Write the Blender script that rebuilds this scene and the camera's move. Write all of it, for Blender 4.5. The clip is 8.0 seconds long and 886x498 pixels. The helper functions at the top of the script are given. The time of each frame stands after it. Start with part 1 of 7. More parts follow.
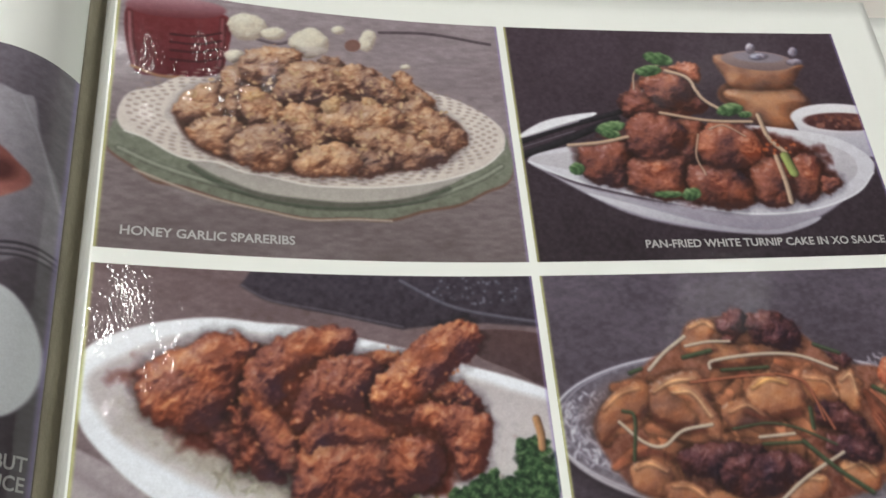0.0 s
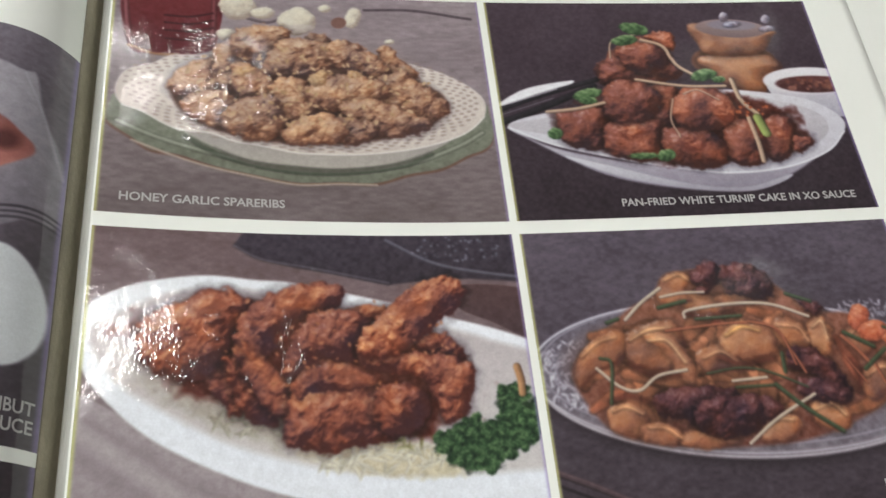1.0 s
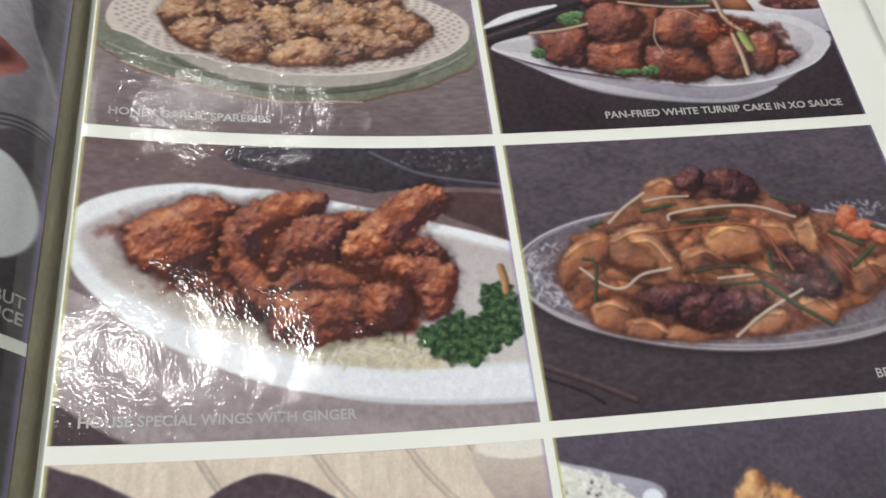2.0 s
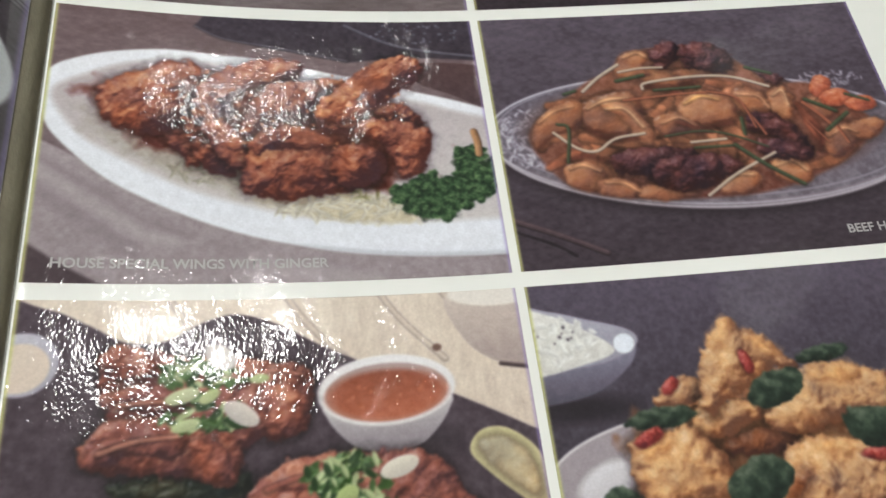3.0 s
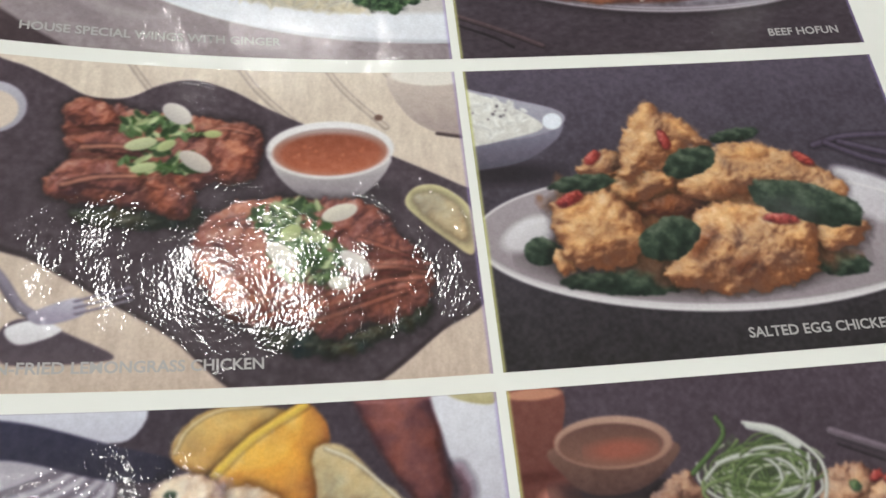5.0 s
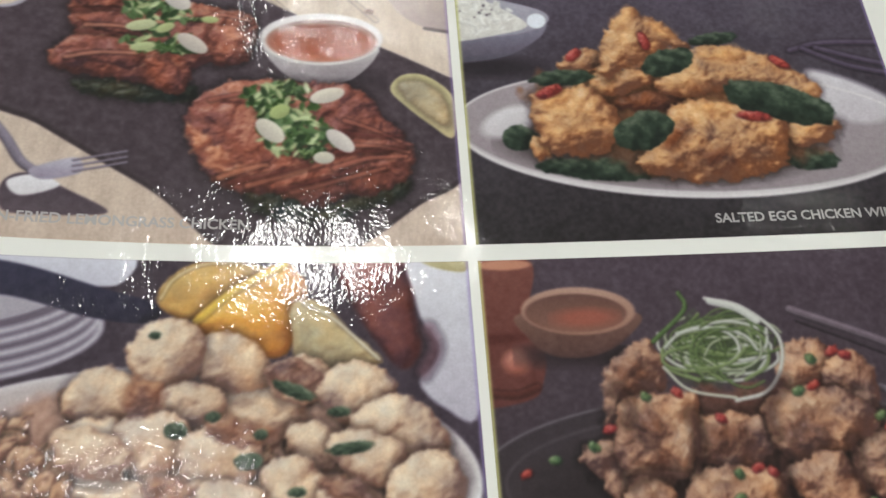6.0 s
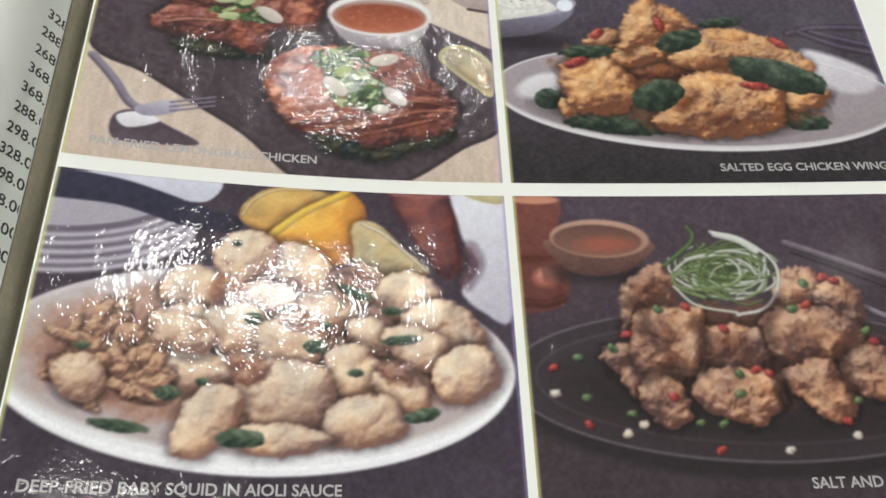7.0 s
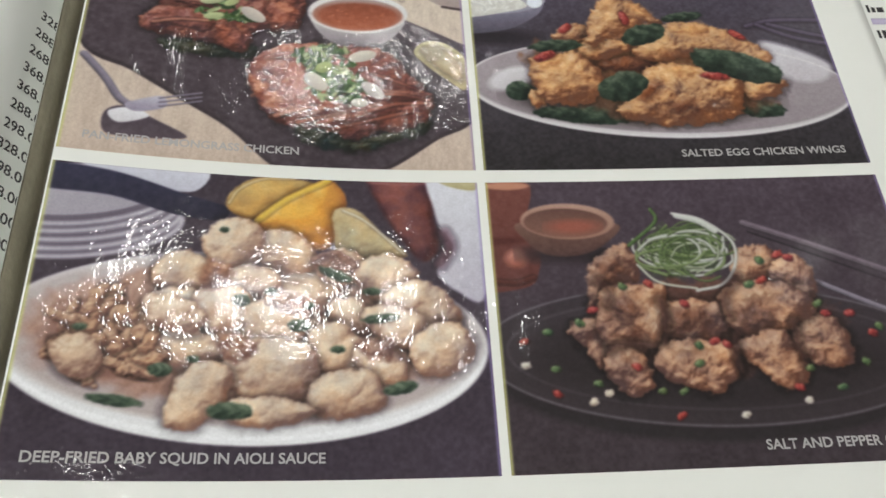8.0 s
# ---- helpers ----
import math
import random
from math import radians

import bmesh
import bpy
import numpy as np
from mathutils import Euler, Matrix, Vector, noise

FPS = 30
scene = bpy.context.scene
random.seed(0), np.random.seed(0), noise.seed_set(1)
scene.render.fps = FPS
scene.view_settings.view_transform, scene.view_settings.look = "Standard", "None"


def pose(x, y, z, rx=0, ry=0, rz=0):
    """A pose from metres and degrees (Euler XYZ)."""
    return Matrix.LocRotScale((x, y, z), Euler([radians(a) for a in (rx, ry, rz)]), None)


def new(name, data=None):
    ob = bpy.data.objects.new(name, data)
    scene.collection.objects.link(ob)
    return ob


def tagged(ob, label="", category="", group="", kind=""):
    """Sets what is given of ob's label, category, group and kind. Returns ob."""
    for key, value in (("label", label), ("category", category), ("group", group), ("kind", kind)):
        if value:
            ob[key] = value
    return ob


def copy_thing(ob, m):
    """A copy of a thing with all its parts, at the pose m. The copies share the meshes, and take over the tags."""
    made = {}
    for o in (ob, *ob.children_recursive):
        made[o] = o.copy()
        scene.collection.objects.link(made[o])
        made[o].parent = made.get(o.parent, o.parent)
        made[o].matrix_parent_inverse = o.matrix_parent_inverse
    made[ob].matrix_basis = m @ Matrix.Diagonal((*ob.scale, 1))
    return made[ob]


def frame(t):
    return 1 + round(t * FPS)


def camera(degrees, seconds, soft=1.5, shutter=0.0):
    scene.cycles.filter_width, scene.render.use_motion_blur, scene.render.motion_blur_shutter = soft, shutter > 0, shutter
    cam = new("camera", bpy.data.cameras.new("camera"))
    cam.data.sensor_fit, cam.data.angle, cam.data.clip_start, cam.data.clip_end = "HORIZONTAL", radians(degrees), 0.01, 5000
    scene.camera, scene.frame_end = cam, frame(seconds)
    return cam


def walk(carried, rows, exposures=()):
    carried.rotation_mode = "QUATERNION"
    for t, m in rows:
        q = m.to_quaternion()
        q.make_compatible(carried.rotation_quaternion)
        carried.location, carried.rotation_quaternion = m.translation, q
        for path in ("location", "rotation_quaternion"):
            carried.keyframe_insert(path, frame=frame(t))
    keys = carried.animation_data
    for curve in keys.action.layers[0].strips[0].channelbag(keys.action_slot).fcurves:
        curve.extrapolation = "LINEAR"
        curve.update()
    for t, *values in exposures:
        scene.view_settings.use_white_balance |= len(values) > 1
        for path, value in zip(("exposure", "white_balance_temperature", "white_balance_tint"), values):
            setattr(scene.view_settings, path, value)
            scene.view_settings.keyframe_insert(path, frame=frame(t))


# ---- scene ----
cam = camera(55.04, 8.0, soft=1.65)
# seconds, eye in metres, turn in degrees
PATH = [
    (0.0, -0.06517, -0.17544, 0.20270, 26.299, -8.937, -4.930),
    (0.5, -0.05907, -0.18132, 0.20797, 26.241, -7.670, -5.377),
    (1.0, -0.05837, -0.19262, 0.20830, 26.862, -7.311, -5.704),
    (1.2, -0.05606, -0.19436, 0.20982, 26.614, -7.004, -5.827),
    (2.3, -0.04301, -0.23784, 0.19098, 29.212, -4.135, -6.334),
    (2.5, -0.04041, -0.24479, 0.18782, 28.595, -4.083, -6.456),
    (3.0, -0.04204, -0.25678, 0.18207, 28.671, -4.227, -6.543),
    (3.5, -0.03796, -0.27154, 0.16802, 27.409, -3.943, -7.102),
    (4.0, -0.03741, -0.28084, 0.16525, 27.091, -4.015, -7.485),
    (4.2, -0.03932, -0.28588, 0.17089, 27.239, -4.713, -7.615),
    (5.3, -0.03211, -0.31408, 0.17744, 25.617, -5.123, -4.962),
    (5.5, -0.03176, -0.31961, 0.17701, 25.841, -4.995, -4.535),
    (6.0, -0.02535, -0.33567, 0.17480, 25.451, -4.381, -3.640),
    (6.5, -0.02629, -0.35953, 0.18081, 28.501, -3.485, -3.418),
    (7.0, -0.03328, -0.37758, 0.18623, 29.488, -3.677, -1.926),
    (7.5, -0.03461, -0.39232, 0.19117, 30.140, -3.218, -2.048),
    (8.0, -0.03019, -0.38793, 0.19502, 29.652, -3.728, -2.965),
]
walk(cam, [(t, pose(x, y, z, rx, ry, rz)) for t, x, y, z, rx, ry, rz in PATH],
     exposures=[(0.0, 0.03), (1.0, 0.05), (2.5, 0.06), (4.0, 0.05), (5.5, 0.0), (6.0, -0.08), (7.0, 0.14), (7.5, -0.02), (8.0, -0.08)])

# ---- world and lamps ----
world = bpy.data.worlds.new("room_dusk")
world.use_nodes = True
world.node_tree.nodes["Background"].inputs["Color"].default_value = (0.75, 0.8, 0.9, 1)
world.node_tree.nodes["Background"].inputs["Strength"].default_value = 0.15
scene.world = world
LAMP_GLOW, SPOT_GLOW = 126.0, 64.0
TABLE_Z, FLOOR_Z, CEILING_Z = -0.012, -0.752, 1.86


# ---- materials ----
def srgb(c):
    return tuple((v / 255 / 12.92) if v <= 10 else ((v / 255 + 0.055) / 1.055) ** 2.4 for v in c)


def material(name, color, rough=0.6, metal=0.0, vary=0.12, scale=30.0, bump=0.0, bump_scale=200.0):
    """A plain painted, wooden or plastered surface with stains at two scales."""
    m = bpy.data.materials.new(name)
    m.use_nodes = True
    nt, b = m.node_tree, m.node_tree.nodes["Principled BSDF"]
    b.inputs["Roughness"].default_value, b.inputs["Metallic"].default_value = rough, metal
    co = nt.nodes.new("ShaderNodeTexCoord")
    fac = None
    for s in (scale, scale * 9):
        n = nt.nodes.new("ShaderNodeTexNoise")
        n.inputs["Scale"].default_value, n.inputs["Detail"].default_value = s, 5
        nt.links.new(co.outputs["Object"], n.inputs["Vector"])
        if fac is None:
            fac = n.outputs["Fac"]
        else:
            a = nt.nodes.new("ShaderNodeMath")
            a.operation = "MULTIPLY_ADD"
            a.inputs[1].default_value, a.inputs[2].default_value = 0.5, 0.25
            nt.links.new(n.outputs["Fac"], a.inputs[0])
            mul = nt.nodes.new("ShaderNodeMath")
            mul.operation = "MULTIPLY"
            nt.links.new(fac, mul.inputs[0])
            nt.links.new(a.outputs[0], mul.inputs[1])
            fac = mul.outputs[0]
    mix = nt.nodes.new("ShaderNodeMix")
    mix.data_type = "RGBA"
    mix.inputs["A"].default_value = (*[v * (1 - vary) for v in color], 1)
    mix.inputs["B"].default_value = (*[min(1, v * (1 + vary)) for v in color], 1)
    rng = nt.nodes.new("ShaderNodeMapRange")
    rng.inputs["From Min"].default_value, rng.inputs["From Max"].default_value = 0.1, 0.4
    nt.links.new(fac, rng.inputs["Value"])
    nt.links.new(rng.outputs["Result"], mix.inputs["Factor"])
    nt.links.new(mix.outputs["Result"], b.inputs["Base Color"])
    if bump:
        n = nt.nodes.new("ShaderNodeTexNoise")
        n.inputs["Scale"].default_value, n.inputs["Detail"].default_value = bump_scale, 4
        nt.links.new(co.outputs["Object"], n.inputs["Vector"])
        bp = nt.nodes.new("ShaderNodeBump")
        bp.inputs["Strength"].default_value, bp.inputs["Distance"].default_value = bump, 0.001
        nt.links.new(n.outputs["Fac"], bp.inputs["Height"])
        nt.links.new(bp.outputs["Normal"], b.inputs["Normal"])
    return m


def laminate(nt, b):
    """A clear film over printed paper: fine upright ripples, pimples and slow buckles that break up its gloss."""
    co = nt.nodes.new("ShaderNodeTexCoord")
    total = None
    for (sx, sy, turn), gain, detail in RIPPLES:
        mp = nt.nodes.new("ShaderNodeMapping")
        mp.inputs["Scale"].default_value = (sx, sy, sx)
        mp.inputs["Rotation"].default_value = (0, 0, radians(turn))
        nt.links.new(co.outputs["Object"], mp.inputs["Vector"])
        n = nt.nodes.new("ShaderNodeTexNoise")
        n.inputs["Scale"].default_value, n.inputs["Detail"].default_value = 1.0, detail
        nt.links.new(mp.outputs["Vector"], n.inputs["Vector"])
        mul = nt.nodes.new("ShaderNodeMath")
        mul.operation = "MULTIPLY"
        mul.inputs[1].default_value = gain
        nt.links.new(n.outputs["Fac"], mul.inputs[0])
        if total is None:
            total = mul.outputs[0]
        else:
            add = nt.nodes.new("ShaderNodeMath")
            nt.links.new(total, add.inputs[0])
            nt.links.new(mul.outputs[0], add.inputs[1])
            total = add.outputs[0]
    bp = nt.nodes.new("ShaderNodeBump")
    bp.inputs["Strength"].default_value, bp.inputs["Distance"].default_value = 1.0, 0.001
    nt.links.new(total, bp.inputs["Height"])
    b.inputs["Roughness"].default_value, b.inputs["Specular IOR Level"].default_value = 0.75, 0.2
    b.inputs["Coat Weight"].default_value, b.inputs["Coat Roughness"].default_value, b.inputs["Coat IOR"].default_value = 1.0, 0.075, 1.5
    nt.links.new(bp.outputs["Normal"], b.inputs["Coat Normal"])


# (cycles per metre across and along the page, turn), height in millimetres, detail
RIPPLES = [((1500, 1050, 12), 0.034, 0.5), ((360, 260, 15), 0.068, 0.5), ((105, 66, -20), 0.27, 0.0), ((34, 22, 12), 0.45, 0.0)]


def paper_material(name, color, warm):
    m = bpy.data.materials.new(name)
    m.use_nodes = True
    nt, b = m.node_tree, m.node_tree.nodes["Principled BSDF"]
    co = nt.nodes.new("ShaderNodeTexCoord")
    n = nt.nodes.new("ShaderNodeTexNoise")
    n.inputs["Scale"].default_value, n.inputs["Detail"].default_value = 22.0, 6
    nt.links.new(co.outputs["Object"], n.inputs["Vector"])
    mix = nt.nodes.new("ShaderNodeMix")
    mix.data_type = "RGBA"
    mix.inputs["A"].default_value, mix.inputs["B"].default_value = (*color, 1), (*warm, 1)
    nt.links.new(n.outputs["Fac"], mix.inputs["Factor"])
    nt.links.new(mix.outputs["Result"], b.inputs["Base Color"])
    laminate(nt, b)
    return m


def ink_material():
    """Printing inks: the colour of each spot of the print, with the fine speckle of the press."""
    m = bpy.data.materials.new("printing_ink")
    m.use_nodes = True
    nt, b = m.node_tree, m.node_tree.nodes["Principled BSDF"]
    at = nt.nodes.new("ShaderNodeAttribute")
    at.attribute_name = "ink"
    co = nt.nodes.new("ShaderNodeTexCoord")
    n = nt.nodes.new("ShaderNodeTexNoise")
    n.inputs["Scale"].default_value, n.inputs["Detail"].default_value = 1500.0, 3
    nt.links.new(co.outputs["Object"], n.inputs["Vector"])
    rng = nt.nodes.new("ShaderNodeMapRange")
    rng.inputs["From Min"].default_value, rng.inputs["From Max"].default_value = 0.3, 0.7
    rng.inputs["To Min"].default_value, rng.inputs["To Max"].default_value = 0.945, 1.055
    nt.links.new(n.outputs["Fac"], rng.inputs["Value"])
    mul = nt.nodes.new("ShaderNodeVectorMath")
    mul.operation = "SCALE"
    nt.links.new(at.outputs["Color"], mul.inputs[0])
    nt.links.new(rng.outputs["Result"], mul.inputs["Scale"])
    nt.links.new(mul.outputs["Vector"], b.inputs["Base Color"])
    laminate(nt, b)
    return m


INK = ink_material()
PAPER = paper_material("laminated_white_paper", (0.80, 0.84, 0.80), (0.76, 0.79, 0.75))
LETTER = paper_material("white_lettering", (0.46, 0.46, 0.46), (0.34, 0.34, 0.34))
BLACK_TYPE = paper_material("black_lettering", (0.03, 0.03, 0.035), (0.05, 0.05, 0.05))
LILAC = paper_material("lilac_print", (0.52, 0.48, 0.66), (0.48, 0.44, 0.6))
# page flank down in the gutter: its shade is put into the olive colour
GUTTER_SHADE = material("olive_gutter_shade", (0.25, 0.225, 0.165), 0.7, vary=0.2, scale=60, bump=0.3, bump_scale=900)
TABLE = material("pale_table_laminate", (0.62, 0.6, 0.56), 0.45, vary=0.08, scale=8)
WOOD = material("table_leg_wood", (0.2, 0.12, 0.07), 0.5, vary=0.25, scale=14, bump=0.2)
WALL = material("cream_wall_paint", (0.66, 0.65, 0.63), 0.85, vary=0.06, scale=3, bump=0.15, bump_scale=120)
CEIL = material("white_ceiling_paint", (0.78, 0.77, 0.74), 0.9, vary=0.04, scale=3, bump=0.1, bump_scale=90)
FLOOR = material("brown_floor_tile", (0.16, 0.12, 0.09), 0.4, vary=0.2, scale=4)
TRIM = material("white_lamp_trim", (0.75, 0.75, 0.74), 0.4, vary=0.03, scale=20)


def glow_material(name, strength):
    m = bpy.data.materials.new(name)
    m.use_nodes = True
    b = m.node_tree.nodes["Principled BSDF"]
    b.inputs["Base Color"].default_value = (0.9, 0.9, 0.88, 1)
    b.inputs["Emission Color"].default_value = (1.0, 0.98, 0.95, 1)
    b.inputs["Emission Strength"].default_value = strength
    return m


GLOW, SPOT = glow_material("added_lamp_diffuser", LAMP_GLOW), glow_material("halogen_lens", SPOT_GLOW)


# ---- mesh helpers ----
def part(name, bm, mat, parent, label=""):
    me = bpy.data.meshes.new(name)
    bm.normal_update()
    bm.to_mesh(me)
    bm.free()
    me.materials.append(mat)
    ob = new(name, me)
    ob.parent = parent
    return tagged(ob, label) if label else ob


def box(x0, x1, y0, y1, z0, z1, bevel=0.0):
    bm = bmesh.new()
    bmesh.ops.create_cube(bm, size=1, matrix=Matrix.Translation(((x0 + x1) / 2, (y0 + y1) / 2, (z0 + z1) / 2)) @ Matrix.Diagonal((x1 - x0, y1 - y0, z1 - z0, 1)))
    if bevel:
        bmesh.ops.bevel(bm, geom=bm.edges[:], offset=bevel, segments=2, affect="EDGES", profile=0.5)
    return bm


def sheet(profile, y0, y1, thick, steps=48):
    """A bent sheet: a line of (x, z) drawn out along y, with a thickness below it."""
    bm = bmesh.new()
    ys = [y0 + (y1 - y0) * i / steps for i in range(steps + 1)]
    top = [[bm.verts.new((x, y, z)) for x, z in profile] for y in ys]
    low = [[bm.verts.new((x, y, z - thick)) for x, z in profile] for y in ys]
    n = len(profile) - 1
    for j in range(steps):
        for i in range(n):
            bm.faces.new((top[j][i], top[j][i + 1], top[j + 1][i + 1], top[j + 1][i]))
            bm.faces.new((low[j][i], low[j + 1][i], low[j + 1][i + 1], low[j][i + 1]))
        bm.faces.new((top[j][0], top[j + 1][0], low[j + 1][0], low[j][0]))
        bm.faces.new((top[j][n], low[j][n], low[j + 1][n], top[j + 1][n]))
    for i in range(n):
        bm.faces.new((top[0][i], low[0][i], low[0][i + 1], top[0][i + 1]))
        bm.faces.new((top[-1][i], top[-1][i + 1], low[-1][i + 1], low[-1][i]))
    bmesh.ops.recalc_face_normals(bm, faces=bm.faces[:])
    for f in bm.faces:
        f.smooth = abs(f.normal.z) > 0.02 and abs(f.normal.y) < 0.5
    return bm


# ---- the shape of the open menu ----
RISE, LIFT = 0.9560, 0.2274
CREST, RIGHT_EDGE, PAGE_TOP, PAGE_BOTTOM = -0.1113, 0.1288, 0.0136, -0.356
SPINE_X, SPINE_Z = -0.1191, 0.0076


def right_z(x):
    return (RISE if x < 0 else LIFT) * x * x


def left_z(x):
    return SPINE_Z + 0.0200 * (1 - math.exp((x - SPINE_X) / 0.0080))


def smooth_line(fn, x0, x1, n):
    return [(x0 + (x1 - x0) * i / n, fn(x0 + (x1 - x0) * i / n)) for i in range(n + 1)]


# ---- the room ----
def structure(name, bm, mat, label):
    return tagged(part(name, bm, mat, None), label, name.split("_")[0], kind="structure")


structure("floor", box(-2.6, 2.8, -2.4, 3.2, FLOOR_Z - 0.1, FLOOR_Z), FLOOR, "dark brown dining room floor")
structure("ceiling", box(-2.6, 2.8, -2.4, 3.2, CEILING_Z, CEILING_Z + 0.1), CEIL, "plain white painted ceiling with recessed lamps")
structure("wall_west", box(-2.7, -2.6, -2.5, 3.3, FLOOR_Z, CEILING_Z), WALL, "plain cream painted wall")
structure("wall_east", box(2.8, 2.9, -2.5, 3.3, FLOOR_Z, CEILING_Z), WALL, "plain cream painted wall")
structure("wall_north", box(-2.6, 2.8, 3.2, 3.3, FLOOR_Z, CEILING_Z), WALL, "plain cream painted wall")
structure("wall_south", box(-2.6, 2.8, -2.5, -2.4, FLOOR_Z, CEILING_Z), WALL, "plain cream painted wall")


def ceiling_light(x, y, name, r0, r1, glow, label, stretch=1.0):
    """A recessed lamp: a trim ring of outer radius r1 round a lens of radius r0, drawn out along y."""
    root = new(name)
    root.location = (x, y, CEILING_Z)
    ring, n, loops = bmesh.new(), 40, []
    for r, z in ((r1, -0.001), (r1, -0.008), (r1 - 0.004, -0.012), (r0 + 0.003, -0.012), (r0, -0.008), (r0, -0.001)):
        loops.append([ring.verts.new((r * math.cos(2 * math.pi * k / n), r * math.sin(2 * math.pi * k / n) * stretch, z)) for k in range(n)])
    for a, b in zip(loops, loops[1:]):
        for k in range(n):
            ring.faces.new((a[k], a[(k + 1) % n], b[(k + 1) % n], b[k]))
    part("trim_ring", ring, TRIM, root)
    disc = bmesh.new()
    bmesh.ops.create_cone(disc, cap_ends=True, segments=40, radius1=r0 - 0.002, radius2=r0, depth=0.006, matrix=Matrix.Translation((0, 0, -0.006)) @ Matrix.Diagonal((1, stretch, 1, 1)))
    part("diffuser", disc, glow, root, "bright warm white diffuser")
    return tagged(root, label, "ceiling lamp", "ceiling downlights")


# unseen downlights, added to give the page its overall brightness
lamp = ceiling_light(-0.85, 0.66, "ceiling_light", 0.085, 0.11, GLOW, "unseen round ceiling downlight added to brighten the page")
for lx, ly in ((-0.85, 1.38), (-0.85, -0.15), (0.0, -0.85), (-1.7, 0.66), (-0.85, -0.85)):
    copy_thing(lamp, pose(lx, ly, CEILING_Z))
spot = ceiling_light(0.10, 0.60, "ceiling_spot", 0.036, 0.051, SPOT, "oblong recessed ceiling lamp with white trim", 3.0)
ceiling_light(0.16, 1.38, "ceiling_spot", 0.028, 0.043, SPOT, "small oblong recessed ceiling lamp with white trim", 2.0)
ceiling_light(-0.05, 0.05, "ceiling_spot", 0.017, 0.030, SPOT, "small oblong recessed ceiling lamp with white trim", 2.0)
small = ceiling_light(1.02, 0.66, "ceiling_spot", 0.012, 0.026, SPOT, "tiny round recessed halogen spot with white trim")
copy_thing(small, pose(1.12, 1.42, CEILING_Z))

table = new("dining_table")
table.location = (0, -0.15, TABLE_Z)
part("tabletop", box(-0.6, 0.6, -0.42, 0.42, -0.03, 0, 0.004), TABLE, table)
for sx in (-0.54, 0.54):
    for sy in (-0.36, 0.36):
        part("leg", box(sx - 0.03, sx + 0.03, sy - 0.03, sy + 0.03, FLOOR_Z - TABLE_Z, -0.03, 0.003), WOOD, table)
tagged(table, "pale laminate dining table under the open menu", "table")

# ---- the menu: pages and gutter ----
menu = new("open_menu")
menu.location = (0, 0, 0)
tagged(menu, "open glossy laminated restaurant menu with food photographs", "menu")
fold = [(-0.1178, -0.0060), (-0.1174, -0.0020), (-0.1168, 0.0008), (-0.1158, 0.0030), (-0.1145, 0.0060), (-0.1130, 0.0091), (-0.1121, 0.0109), (-0.1117, 0.0117)]
part("right_page", sheet(fold + smooth_line(right_z, CREST, RIGHT_EDGE, 80), PAGE_BOTTOM, PAGE_TOP, 0.0003), PAPER, menu, "white laminated page with eight food photographs")
part("left_page", sheet(smooth_line(left_z, -0.36, -0.17, 30)[:-1] + smooth_line(left_z, -0.17, SPINE_X - 0.0003, 90), PAGE_BOTTOM, PAGE_TOP, 0.0004), PAPER, menu, "white curled page with a price list")
# the gutter's shadowed flank, built as a strip coloured dark
part("gutter_shade_strip", sheet([(-0.1208, 0.0064), (-0.1196, 0.0076), (-0.1191, 0.0076), (-0.1186, 0.003), (-0.1180, -0.0063), (-0.1177, -0.0063)], PAGE_BOTTOM, PAGE_TOP, 0.0012), GUTTER_SHADE, menu, "shaded page flank in the gutter, its shade coloured olive brown")
part("page_block", box(-0.114, 0.1262, PAGE_BOTTOM + 0.002, PAGE_TOP - 0.002, TABLE_Z, -0.0012, 0.0005), PAPER, menu, "stack of white pages beneath")
part("under_page", sheet(smooth_line(lambda x: -0.00012 + 0.16 * (x - 0.05) ** 2, 0.05, 0.166, 24), PAGE_BOTTOM + 0.003, PAGE_TOP - 0.004, 0.0003), PAPER, menu, "next white page jutting out from beneath")
part("left_block", box(-0.355, -0.124, PAGE_BOTTOM + 0.002, PAGE_TOP - 0.002, TABLE_Z, 0.0066, 0.0005), PAPER, menu, "stack of turned white pages")

# ---- the printed photographs ----
CELL = 0.26


